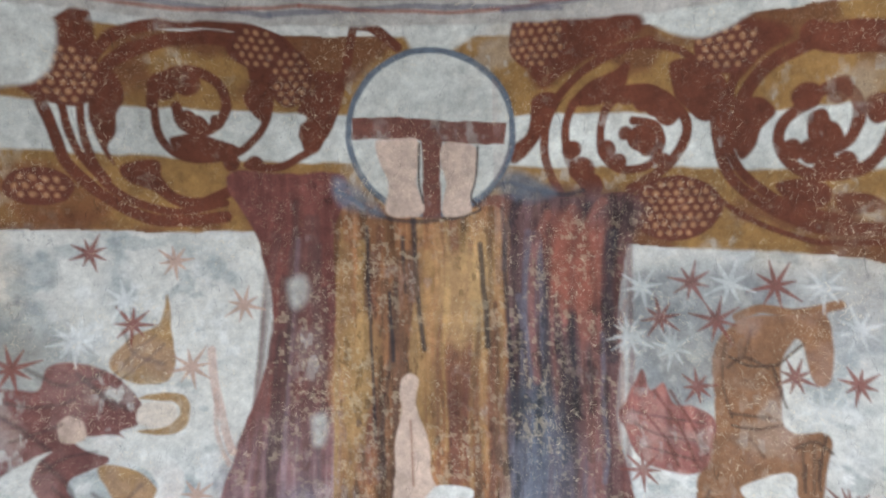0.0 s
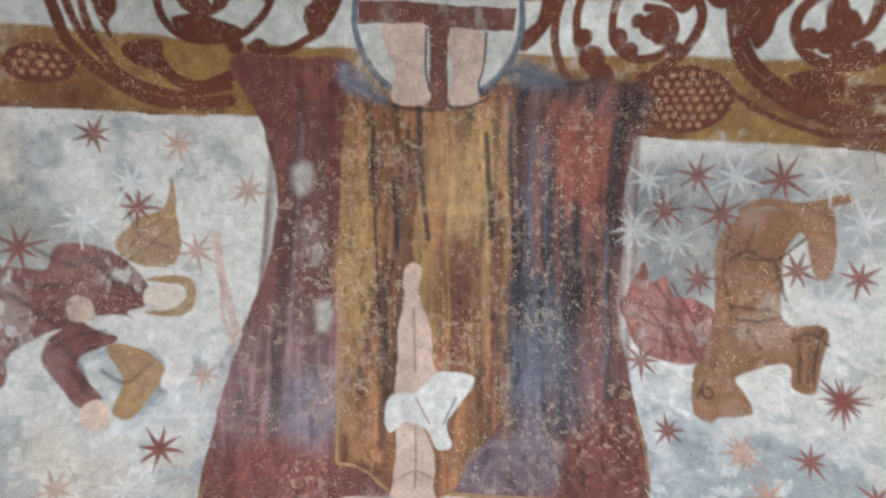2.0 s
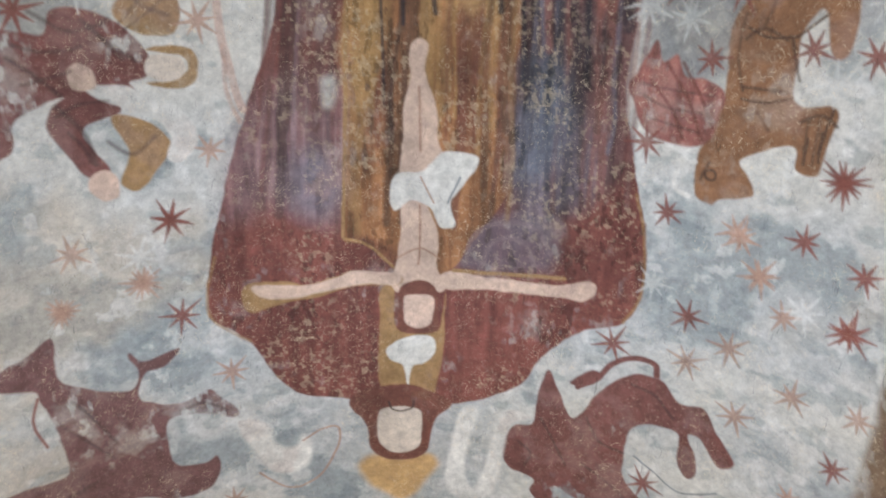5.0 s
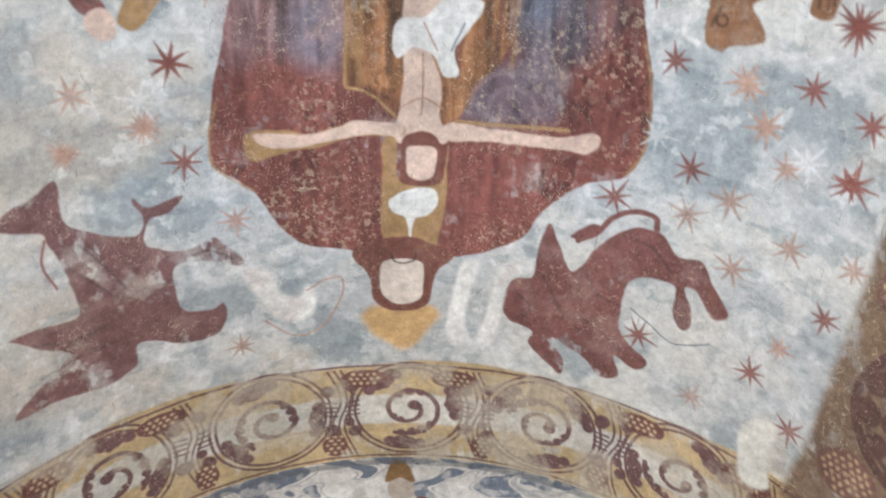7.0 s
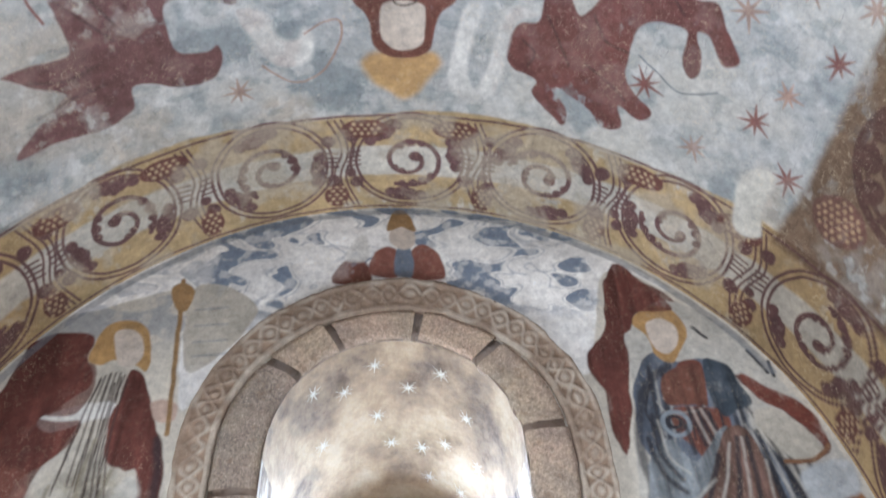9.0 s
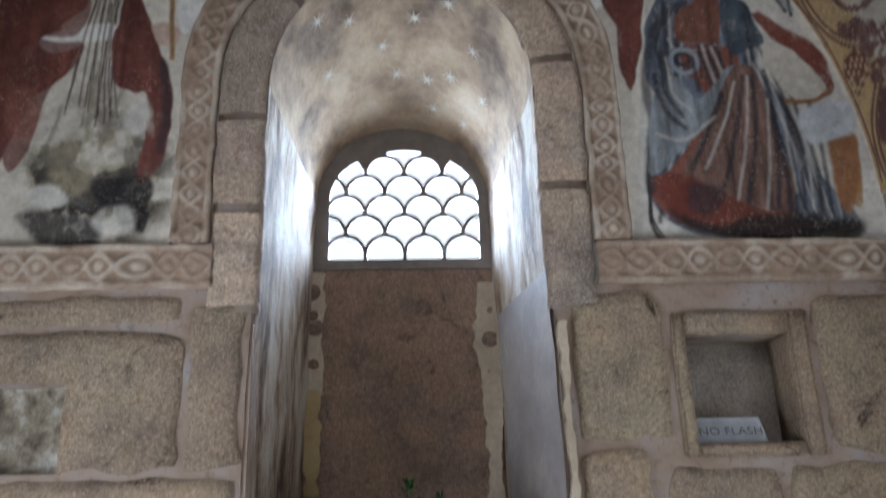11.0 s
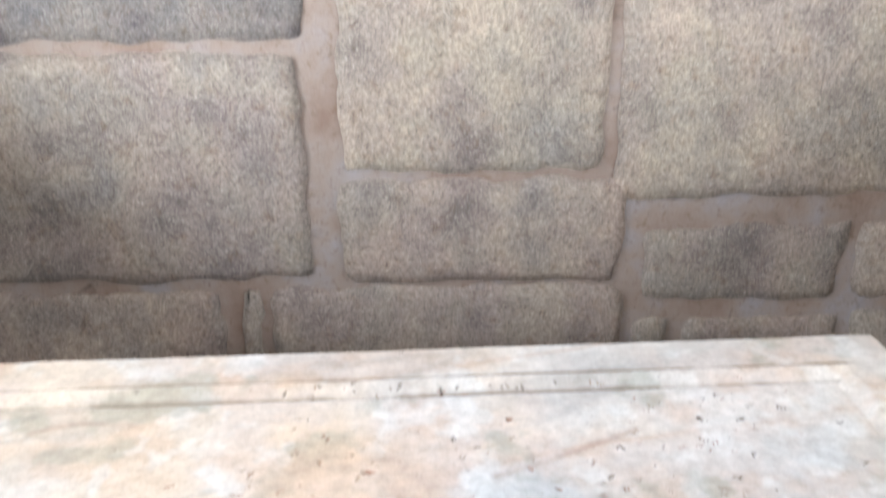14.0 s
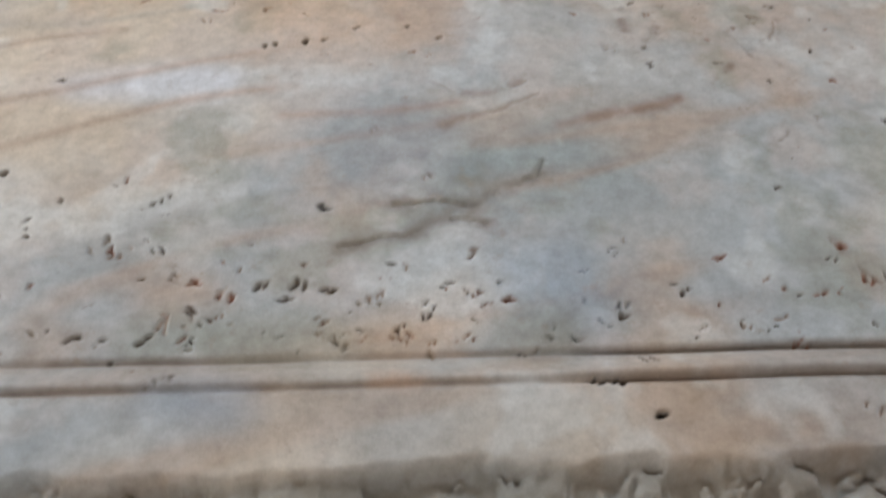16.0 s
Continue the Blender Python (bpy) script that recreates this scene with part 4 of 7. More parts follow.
    p.fill([(0.443, -1.282), (0.456, -1.308), (0.477, -1.363), (0.493, -1.326), (0.515, -1.342), (0.532, -1.31), (0.564, -1.309), (0.596, -1.289), (0.594, -1.245), (0.573, -1.198), (0.522, -1.191), (0.477, -1.205), (0.455, -1.248)], ROSE, name='painted_wing', wear=0.45, streak=0.5)
    p.line([(0.62, -1.393), (0.651, -1.382), (0.693, -1.387)], 0.004, UMBER)
    p.line([(0.625, -1.283), (0.661, -1.282), (0.699, -1.294)], 0.004, UMBER)
    p.line([(0.693, -1.387), (0.73, -1.423)], 0.004, UMBER)
    p.line([(0.764, -1.286), (0.754, -1.217)], 0.004, UMBER)
    p.line([(0.566, -1.167), (0.539, -1.153), (0.537, -1.117), (0.562, -1.106)], 0.008, CREAM, wear=0.2)
    p.ring(0.594, -1.149, 0.009, 0.004, UMBER)
    # dark eagle-like bird and scroll
    p.fill([(-0.719, -0.811), (-0.686, -0.836), (-0.646, -0.848), (-0.609, -0.868), (-0.607, -0.829), (-0.606, -0.788), (-0.559, -0.75), (-0.492, -0.719), (-0.468, -0.754), (-0.483, -0.786), (-0.478, -0.796), (-0.454, -0.775), (-0.393, -0.784), (-0.424, -0.754), (-0.456, -0.751), (-0.473, -0.694), (-0.403, -0.666), (-0.349, -0.678), (-0.332, -0.661), (-0.299, -0.627), (-0.304, -0.607), (-0.358, -0.628), (-0.429, -0.635), (-0.437, -0.577), (-0.422, -0.523), (-0.372, -0.513), (-0.347, -0.523), (-0.346, -0.477), (-0.368, -0.446), (-0.432, -0.447), (-0.519, -0.482), (-0.536, -0.432), (-0.599, -0.407), (-0.696, -0.422), (-0.78, -0.431), (-0.681, -0.496), (-0.655, -0.516), (-0.734, -0.581), (-0.741, -0.597), (-0.656, -0.589), (-0.618, -0.597), (-0.626, -0.689), (-0.633, -0.728), (-0.642, -0.756), (-0.647, -0.775), (-0.678, -0.788)], PLUM2, name='painted_bird', wear=1.1)
    p.line([(-0.645, -0.763), (-0.66, -0.716), (-0.646, -0.661)], 0.005, ROSE, wear=0.2)
    p.fill([(-0.3, -0.593), (-0.243, -0.574), (-0.224, -0.52), (-0.189, -0.506), (-0.17, -0.533), (-0.153, -0.508), (-0.168, -0.451), (-0.218, -0.444), (-0.258, -0.475), (-0.277, -0.524)], CREAM, name='painted_scroll', wear=0.2, edge=0.008)
    p.line([(-0.265, -0.455), (-0.208, -0.404), (-0.146, -0.416), (-0.099, -0.487), (-0.094, -0.538), (-0.127, -0.541), (-0.17, -0.518)], 0.004, TAN, wear=0.35)
    # red lion-like beast, tail and scroll
    p.fill([(0.339, -0.703), (0.367, -0.648), (0.401, -0.601), (0.44, -0.673), (0.491, -0.726), (0.555, -0.739), (0.594, -0.701), (0.644, -0.701), (0.677, -0.657), (0.716, -0.61), (0.686, -0.589), (0.65, -0.632), (0.622, -0.634), (0.648, -0.578), (0.638, -0.539), (0.611, -0.561), (0.6, -0.632), (0.516, -0.615), (0.505, -0.52), (0.524, -0.468), (0.577, -0.431), (0.557, -0.4), (0.506, -0.416), (0.521, -0.369), (0.482, -0.353), (0.447, -0.387), (0.395, -0.409), (0.369, -0.417), (0.399, -0.363), (0.389, -0.328), (0.321, -0.389), (0.324, -0.429), (0.273, -0.449), (0.252, -0.491), (0.273, -0.553), (0.314, -0.568), (0.321, -0.639)], MAROON2, name='painted_lion', wear=1.1)
    p.line([(0.549, -0.743), (0.543, -0.766), (0.507, -0.768), (0.465, -0.748), (0.436, -0.705), (0.399, -0.676)], 0.012, MAROON2, wear=0.2)
    p.fill([(0.381, -0.685), (0.423, -0.721), (0.441, -0.712), (0.411, -0.679)], MAROON2, wear=0.2)
    p.fill([(0.163, -0.582), (0.199, -0.585), (0.183, -0.518), (0.173, -0.442), (0.194, -0.382), (0.219, -0.448), (0.237, -0.54), (0.264, -0.594), (0.313, -0.582), (0.267, -0.552), (0.254, -0.453), (0.233, -0.371), (0.182, -0.348), (0.137, -0.375), (0.141, -0.484)], CREAM, name='painted_scroll', wear=0.2, edge=0.006)
    p.line([(0.525, -0.548), (0.563, -0.528), (0.627, -0.498), (0.691, -0.53)], 0.003, BLUE, wear=0.4)
    p.line([(-0.591, -0.736), (-0.552, -0.671), (-0.521, -0.607)], 0.006, SHADE, wear=0.5, amount=0.5)
    p.line([(-0.619, -0.698), (-0.578, -0.643), (-0.535, -0.586)], 0.006, SHADE, wear=0.5, amount=0.5)
    p.line([(-0.707, -0.565), (-0.639, -0.541), (-0.574, -0.549)], 0.006, SHADE, wear=0.5, amount=0.5)
    p.line([(-0.714, -0.489), (-0.637, -0.499), (-0.57, -0.506)], 0.006, SHADE, wear=0.5, amount=0.5)
    p.line([(-0.406, -0.647), (-0.361, -0.651), (-0.319, -0.625)], 0.006, SHADE, wear=0.5, amount=0.5)
    p.line([(0.424, -0.607), (0.453, -0.56), (0.502, -0.547)], 0.006, SHADE, wear=0.5, amount=0.5)
    p.line([(0.504, -0.71), (0.55, -0.699), (0.59, -0.661)], 0.006, SHADE, wear=0.5, amount=0.5)
    p.line([(0.331, -0.585), (0.359, -0.534), (0.388, -0.483)], 0.006, SHADE, wear=0.5, amount=0.5)
    p.line([(0.287, -0.519), (0.313, -0.495), (0.303, -0.462)], 0.006, SHADE, wear=0.5, amount=0.5)
    p.line([(0.424, -0.493), (0.475, -0.465), (0.516, -0.435)], 0.006, SHADE, wear=0.5, amount=0.5)
    p.line([(0.613, -1.415), (0.61, -1.351), (0.624, -1.297)], 0.006, UMBER, wear=0.5, amount=0.55)
    p.line([(0.654, -1.436), (0.641, -1.399)], 0.006, UMBER, wear=0.5, amount=0.55)
    p.line([(0.731, -1.267), (0.733, -1.213)], 0.006, UMBER, wear=0.5, amount=0.55)
    p.line([(0.748, -1.27), (0.748, -1.197)], 0.006, UMBER, wear=0.5, amount=0.55)
    p.line([(0.654, -1.264), (0.674, -1.239)], 0.006, UMBER, wear=0.5, amount=0.55)
    p.line([(0.468, -1.269), (0.508, -1.254), (0.564, -1.251)], 0.005, SHADE, wear=0.4, amount=0.5)
    p.line([(0.462, -1.289), (0.515, -1.284), (0.58, -1.282)], 0.005, SHADE, wear=0.4, amount=0.5)
    p.line([(0.48, -1.231), (0.519, -1.225), (0.562, -1.217)], 0.005, SHADE, wear=0.4, amount=0.5)
    p.line([(-0.422, -1.381), (-0.389, -1.415), (-0.356, -1.437)], 0.005, SHADE, wear=0.4, amount=0.5)
    p.line([(-0.415, -1.371), (-0.377, -1.396), (-0.344, -1.422)], 0.005, SHADE, wear=0.4, amount=0.5)
    p.line([(-0.579, -1.36), (-0.532, -1.346), (-0.481, -1.349)], 0.006, SHADE, wear=0.4, amount=0.5)
    p.line([(-0.578, -1.298), (-0.536, -1.305), (-0.502, -1.315)], 0.006, SHADE, wear=0.4, amount=0.5)
    p.line([(-0.534, -1.245), (-0.499, -1.259), (-0.455, -1.262)], 0.006, SHADE, wear=0.4, amount=0.5)
    p.line([(-0.469, -1.385), (-0.446, -1.355), (-0.423, -1.325)], 0.006, SHADE, wear=0.4, amount=0.5)
    p.line([(-0.521, -1.215), (-0.502, -1.192), (-0.492, -1.161)], 0.006, SHADE, wear=0.4, amount=0.5)
    p.line([(0.162, -0.917), (0.178, -0.976), (0.225, -1.007), (0.289, -1.005), (0.328, -0.955)], 0.01, GREYPLUM, wear=0.4, amount=0.55)
    p.line([(0.195, -0.913), (0.21, -0.961), (0.242, -0.98), (0.279, -0.97), (0.297, -0.928)], 0.01, GREYPLUM, wear=0.4, amount=0.55)
    p.line([(0.632, -1.457), (0.669, -1.472), (0.719, -1.469), (0.784, -1.487)], 0.014, TAN2, wear=0.3)
    for pts in ([(0.618, -1.375), (0.642, -1.395), (0.678, -1.381)], [(0.686, -1.382), (0.707, -1.322)], [(0.624, -1.302), (0.694, -1.302)], [(0.720, -1.261), (0.748, -1.275), (0.774, -1.262)], [(0.735, -1.236), (0.735, -1.195)], [(0.755, -1.249), (0.757, -1.204)], [(0.589, -1.171), (0.578, -1.139)]):
        p.line(pts, 0.005, UMBER, wear=0.4, amount=0.8)
    for pts in ([(0.477, -1.295), (0.518, -1.250), (0.540, -1.203)], [(0.499, -1.326), (0.540, -1.272), (0.568, -1.207)], [(0.526, -1.329), (0.557, -1.284), (0.585, -1.230)]):
        p.line(pts, 0.006, MAROON3, wear=0.5, amount=0.7)
    for pts in ([(-0.550, -1.407), (-0.496, -1.375), (-0.435, -1.388)], [(-0.589, -1.341), (-0.545, -1.299), (-0.523, -1.277)], [(-0.477, -1.391), (-0.438, -1.351), (-0.406, -1.320)], [(-0.533, -1.260), (-0.495, -1.207), (-0.487, -1.157)], [(-0.404, -1.450), (-0.389, -1.412), (-0.347, -1.391)], [(-0.462, -1.192), (-0.428, -1.166), (-0.389, -1.191)]):
        p.line(pts, 0.007, SHADE, wear=0.6, edge=0.004, amount=0.6)
    p.line([(-0.262, -1.337), (-0.262, -1.267), (-0.246, -1.205)], 0.008, PINK, wear=0.5, amount=0.7)
    p.line([(-0.311, -0.956), (-0.331, -0.882), (-0.324, -0.824), (-0.261, -0.769)], 0.006, OCHRE2, wear=0.6, amount=0.6)
    p.line([(0.474, -1.091), (0.496, -1.010), (0.501, -0.901), (0.474, -0.838)], 0.006, OCHRE2, wear=0.6, amount=0.6)
    # faded and mottled pigment on the beasts
    fade = step(0.46, 0.68, grain(u, v, 0.07, 52, 5)) * (p.own > 4) * (np.abs(u - 0.08) > 0.15) * 0.5
    p.c = p.c * (1 - fade)[:, None] + (0.45 * p.c + 0.55 * np.array(srgb(160, 134, 128))) * fade[:, None]
    # stars
    for n, (x, y) in enumerate(RED_STARS):
        p.star(x, y, 0.034 + 0.006 * (n % 3), srgb(132, 66, 52), 0.3 + 0.37 * n)
    for n, (x, y) in enumerate(ORANGE_STARS):
        p.star(x, y, 0.033 + 0.005 * (n % 3), srgb(176, 134, 112), 0.1 + 0.41 * n, 0.85)
    for n, (x, y) in enumerate(WHITE_STARS):
        p.star(x, y, 0.040 + 0.004 * (n % 2), srgb(206, 208, 206), 0.2 + 0.29 * n, 0.55)
    # scroll border along the end wall
    wave = lambda x: -0.302 - 0.012 * np.sin(x * 9)
    top = [(x, float(wave(x))) for x in np.linspace(-1.476, 1.476, 24)]
    p.fill(top + [(1.476, 0.02), (-1.476, 0.02)], srgb(186, 156, 104), name="painted_border", smooth=0, wear=0.7, edge=0.005)
    p.fill([(-1.476, -0.205), (1.476, -0.205), (1.476, -0.115), (-1.476, -0.115)], srgb(196, 190, 178), smooth=0, wear=0.2, edge=0.006)
    purple = srgb(108, 72, 72)
    p.fill([(0.93, -2.0), (1.476, -2.0), (1.476, -0.28), (0.90, -0.28), (0.915, -0.45), (0.925, -0.9)], srgb(122, 96, 72), name="painted_border", wear=0.6, edge=0.012, smooth=0)
    p.fill([(-0.96, -1.6), (-1.476, -1.6), (-1.476, -0.28), (-0.93, -0.28), (-0.95, -0.9)], srgb(122, 96, 72), name="painted_border", wear=0.6, edge=0.012, smooth=0)
    for cy in (-1.35, -0.98, -0.60):
        scroll_rings(p, (-1.15, 1.12), cy, 0.15, 0.024, srgb(92, 62, 54))
        seed_pod(p, 1.0, cy + 0.18, 0.06, 0.05, srgb(116, 78, 66), srgb(176, 140, 100))
    for n, cx in enumerate((-1.32, -0.985, -0.638, -0.277, 0.049, 0.368, 0.698, 1.075, 1.40)):
        volute_roundel(p, cx, -0.160, 0.142, 0.013, purple, 1 if n % 2 else -1, 0.6 * n)
    for n, cx in enumerate((-1.15, -0.81, -0.458, -0.112, 0.210, 0.535, 0.885, 1.24)):
        for d in (-0.011, 0.004, 0.017):
            p.line([(cx + d - 0.015, -0.285), (cx + d + 0.012, -0.20), (cx + d - 0.012, -0.11), (cx + d + 0.015, -0.02)], 0.0055, purple, wear=0.3)
        for d in (-0.192, -0.178, -0.164, -0.150):
            p.line([(cx - 0.042, d), (cx - 0.010, d + 0.004)], 0.0055, purple, wear=0.2)
            p.line([(cx + 0.012, d + 0.004), (cx + 0.042, d)], 0.0055, purple, wear=0.2)
        s = 1 if n % 2 else -1
        for dx, dy, r in ((-0.030, -0.225, 0.018), (0.026, -0.238, 0.016), (-0.026, -0.105, 0.019), (0.030, -0.095, 0.017), (0.018, -0.125, 0.013)):
            p.disc(cx + dx, dy, r, purple, wear=0.35)
        seed_pod(p, cx + 0.055 * s, -0.258, 0.055, 0.027, srgb(112, 66, 58), srgb(190, 160, 118))
        seed_pod(p, cx - 0.02 * s, -0.055, 0.028, 0.040, srgb(112, 66, 58), srgb(190, 160, 118))
    for y in (-0.296, -0.010):
        p.line([(-1.45, y), (1.45, y)], 0.006, purple, wear=0.35)
    # the end border is washed out in patches
    wash = (v > -0.30) * (np.abs(u) < 0.85) * step(0.50, 0.66, grain(u, v, 0.10, 50, 5)) * 0.6
    p.c = p.c * (1 - wash)[:, None] + np.array(srgb(176, 164, 148)) * wash[:, None]
    brown = (v > -0.31) * step(0.72, 0.92, np.abs(u)) * 0.55
    p.c = p.c * (1 - brown)[:, None] + p.c * np.array((0.52, 0.44, 0.36)) * brown[:, None]
    # pale repair
    p.fill([(0.80, -0.40), (0.855, -0.42), (0.86, -0.33), (0.875, -0.27), (0.825, -0.25), (0.795, -0.32)], srgb(200, 196, 184), wear=0.1, edge=0.006)
    return p


def vault_xyz(u, v):
    t = u / RAD
    r = RAD + 0.006 * (grain(u, v, 0.35, 5, 3) - 0.5)
    return np.c_[X0 + r * np.sin(t), v, Z0 + r * np.cos(t)]


US = np.r_[np.arange(-1.476, -0.90, 0.008), np.arange(-0.90, 1.10, 0.0026), np.arange(1.10, 1.4765, 0.008)]
VS = np.arange(BACK, 0.0021, 0.0026)
UU, VV = (q.ravel() for q in np.meshgrid(US, VS, indexing="ij"))
fresco = paint_vault(UU, VV)
vault = grid_mesh("vault", US, VS, vault_xyz, fresco.c, lambda u, v: np.ones(len(u), bool), FRESCO, fresco)
tagged(vault, "frescoed barrel vault with stars and painted figures", "vault", kind="structure")


# ================= end wall =================
def paint_lunette(x, z):
    mid, big = grain(x, z, 0.12, 12, 5), grain(x, z, 0.4, 13, 4)
    base = np.array(srgb(200, 194, 182)) * (0.86 + 0.28 * mid)[:, None]
    dirt = step(0.50, 0.68, big) * 0.4
    base = base * (1 - dirt)[:, None] + np.array(srgb(140, 132, 118)) * dirt[:, None]
    p = Fresco(x, z, base)
    # clouded blue ground over the arch
    p.fill([(-0.732, 2.844), (-0.592, 2.985), (-0.412, 3.089), (-0.195, 3.146), (0.005, 3.155), (0.219, 3.124), (0.424, 3.053), (0.547, 2.967), (0.636, 2.889), (0.634, 2.874), (0.498, 2.932), (0.416, 2.642), (0.323, 2.762), (0.129, 2.889), (-0.126, 2.889), (-0.308, 2.793), (-0.431, 2.576), (-0.466, 2.794), (-0.466, 2.904), (-0.677, 2.84)], WHITE_GROUND, wear=0.2)
    p.clouds(srgb(104, 120, 142), 0.9)
    # crowned plain bust at the crown of the arch
    p.fill([(-0.140, 2.914), (-0.129, 2.965), (-0.097, 2.987), (-0.063, 2.969), (-0.059, 2.910)], RUST3, wear=0.5)
    p.fill([(-0.056, 2.937), (-0.050, 2.999), (-0.016, 3.025), (0.011, 3.006), (0.010, 2.926)], RUST2, wear=0.5)
    p.fill([(0.037, 2.925), (0.042, 3.005), (0.073, 3.032), (0.106, 3.003), (0.118, 2.923)], RUST2, wear=0.5)
    p.fill([(0.004, 2.935), (0.008, 3.015), (0.042, 3.014), (0.043, 2.930)], SLATE2, wear=0.5)
    p.fill([(-0.009, 3.044), (-0.002, 3.086), (0.047, 3.084), (0.051, 3.032), (0.021, 3.013)], FLESH2, wear=0.3)
    p.fill([(-0.016, 3.078), (-0.007, 3.131), (0.016, 3.151), (0.041, 3.130), (0.056, 3.076), (0.021, 3.089)], OCHRE2, wear=0.4)
    p.fill([(-0.114, 2.983), (-0.102, 3.028), (-0.079, 3.065), (-0.062, 3.042), (-0.066, 2.981)], CREAM, wear=0.5, edge=0.006)
    # winged robe with staff
    p.fill([(-0.806, 2.742), (-0.737, 2.78), (-0.657, 2.773), (-0.657, 2.709), (-0.658, 2.719), (-0.629, 2.647), (-0.691, 2.578), (-0.635, 2.578), (-0.653, 2.486), (-0.709, 2.435), (-0.737, 2.362), (-0.79, 2.226), (-0.887, 2.295), (-0.849, 2.488), (-0.812, 2.62), (-0.789, 2.734)], MAROON3, name='painted_wing', wear=0.4, streak=0.3)
    p.line([(-0.655, 2.704), (-0.702, 2.578), (-0.757, 2.461)], 0.006, INK, wear=0.4, amount=0.6, edge=0.004)
    p.line([(-0.659, 2.684), (-0.708, 2.549), (-0.761, 2.419)], 0.006, RUST3, wear=0.4, amount=0.6, edge=0.004)
    p.line([(-0.663, 2.664), (-0.714, 2.52), (-0.765, 2.377)], 0.006, INK, wear=0.4, amount=0.6, edge=0.004)
    p.line([(-0.666, 2.644), (-0.719, 2.491), (-0.769, 2.337)], 0.006, RUST3, wear=0.4, amount=0.6, edge=0.004)
    p.line([(-0.67, 2.625), (-0.725, 2.463), (-0.773, 2.297)], 0.006, INK, wear=0.4, amount=0.6, edge=0.004)
    p.line([(-0.673, 2.605), (-0.73, 2.436), (-0.777, 2.259)], 0.006, RUST3, wear=0.4, amount=0.6, edge=0.004)
    p.line([(-0.677, 2.586), (-0.736, 2.408), (-0.781, 2.221)], 0.006, INK, wear=0.4, amount=0.6, edge=0.004)
    p.line([(-0.68, 2.567), (-0.741, 2.382), (-0.785, 2.185)], 0.006, RUST3, wear=0.4, amount=0.6, edge=0.004)
    p.line([(-0.684, 2.549), (-0.746, 2.355), (-0.788, 2.149)], 0.006, INK, wear=0.4, amount=0.6, edge=0.004)
    p.fill([(-0.629, 2.683), (-0.564, 2.675), (-0.533, 2.577), (-0.548, 2.484), (-0.493, 2.445), (-0.482, 2.395), (-0.511, 2.335), (-0.491, 2.265), (-0.462, 2.198), (-0.57, 2.178), (-0.66, 2.18), (-0.704, 2.246), (-0.695, 2.362), (-0.659, 2.46), (-0.624, 2.511)], CREAM2, name='painted_robe', wear=0.3)
    p.line([(-0.614, 2.661), (-0.648, 2.398)], 0.0035, SHADE, wear=0.3)
    p.line([(-0.597, 2.668), (-0.612, 2.373)], 0.0035, SHADE, wear=0.3)
    p.line([(-0.583, 2.647), (-0.586, 2.372)], 0.0035, SHADE, wear=0.3)
    p.line([(-0.573, 2.661), (-0.561, 2.384)], 0.0035, SHADE, wear=0.3)
    p.fill([(-0.715, 2.558), (-0.659, 2.589), (-0.582, 2.602), (-0.56, 2.571), (-0.63, 2.551), (-0.688, 2.531)], CREAM, wear=0.15)
    p.fill([(-0.562, 2.661), (-0.534, 2.668), (-0.5, 2.604), (-0.484, 2.55), (-0.457, 2.483), (-0.445, 2.383), (-0.466, 2.311), (-0.469, 2.271), (-0.482, 2.276), (-0.474, 2.359), (-0.491, 2.445), (-0.521, 2.446), (-0.565, 2.485), (-0.561, 2.577)], MAROON3, name='painted_robe', wear=0.3, streak=0.3)
    p.fill([(-0.651, 2.712), (-0.639, 2.786), (-0.595, 2.812), (-0.55, 2.794), (-0.525, 2.741), (-0.523, 2.675), (-0.554, 2.69), (-0.597, 2.704), (-0.624, 2.69)], GOLD2, wear=0.2)
    p.fill([(-0.609, 2.771), (-0.579, 2.786), (-0.549, 2.763), (-0.538, 2.719), (-0.554, 2.687), (-0.587, 2.697)], FLESH2, name='painted_face', wear=0.15)
    p.fill([(-0.509, 2.584), (-0.48, 2.604), (-0.444, 2.59), (-0.445, 2.556), (-0.479, 2.55)], FLESH, wear=0.2)
    p.line([(-0.487, 2.928), (-0.468, 2.704), (-0.453, 2.523)], 0.01, OCHRE2, wear=0.2)
    p.fill([(-0.465, 2.896), (-0.378, 2.904), (-0.311, 2.84), (-0.331, 2.778), (-0.363, 2.726), (-0.441, 2.675)], CREAM2, name='painted_banner', wear=0.3)
    p.line([(-0.447, 2.84), (-0.373, 2.846)], 0.004, SLATE2, wear=0.4, amount=0.6)
    p.line([(-0.442, 2.794), (-0.37, 2.8)], 0.004, SLATE2, wear=0.4, amount=0.6)
    p.line([(-0.437, 2.748), (-0.366, 2.754)], 0.004, SLATE2, wear=0.4, amount=0.6)
    p.line([(-0.433, 2.711), (-0.362, 2.717)], 0.004, SLATE2, wear=0.4, amount=0.6)
    p.mould([(-0.71, 2.386), (-0.63, 2.416), (-0.557, 2.434), (-0.481, 2.433), (-0.458, 2.288), (-0.439, 2.219), (-0.465, 2.144), (-0.591, 2.126), (-0.702, 2.138), (-0.724, 2.247)])
    p.fill([(-0.57, 2.238), (-0.481, 2.271), (-0.474, 2.214), (-0.533, 2.199)], SOOT, wear=0.4, edge=0.006)
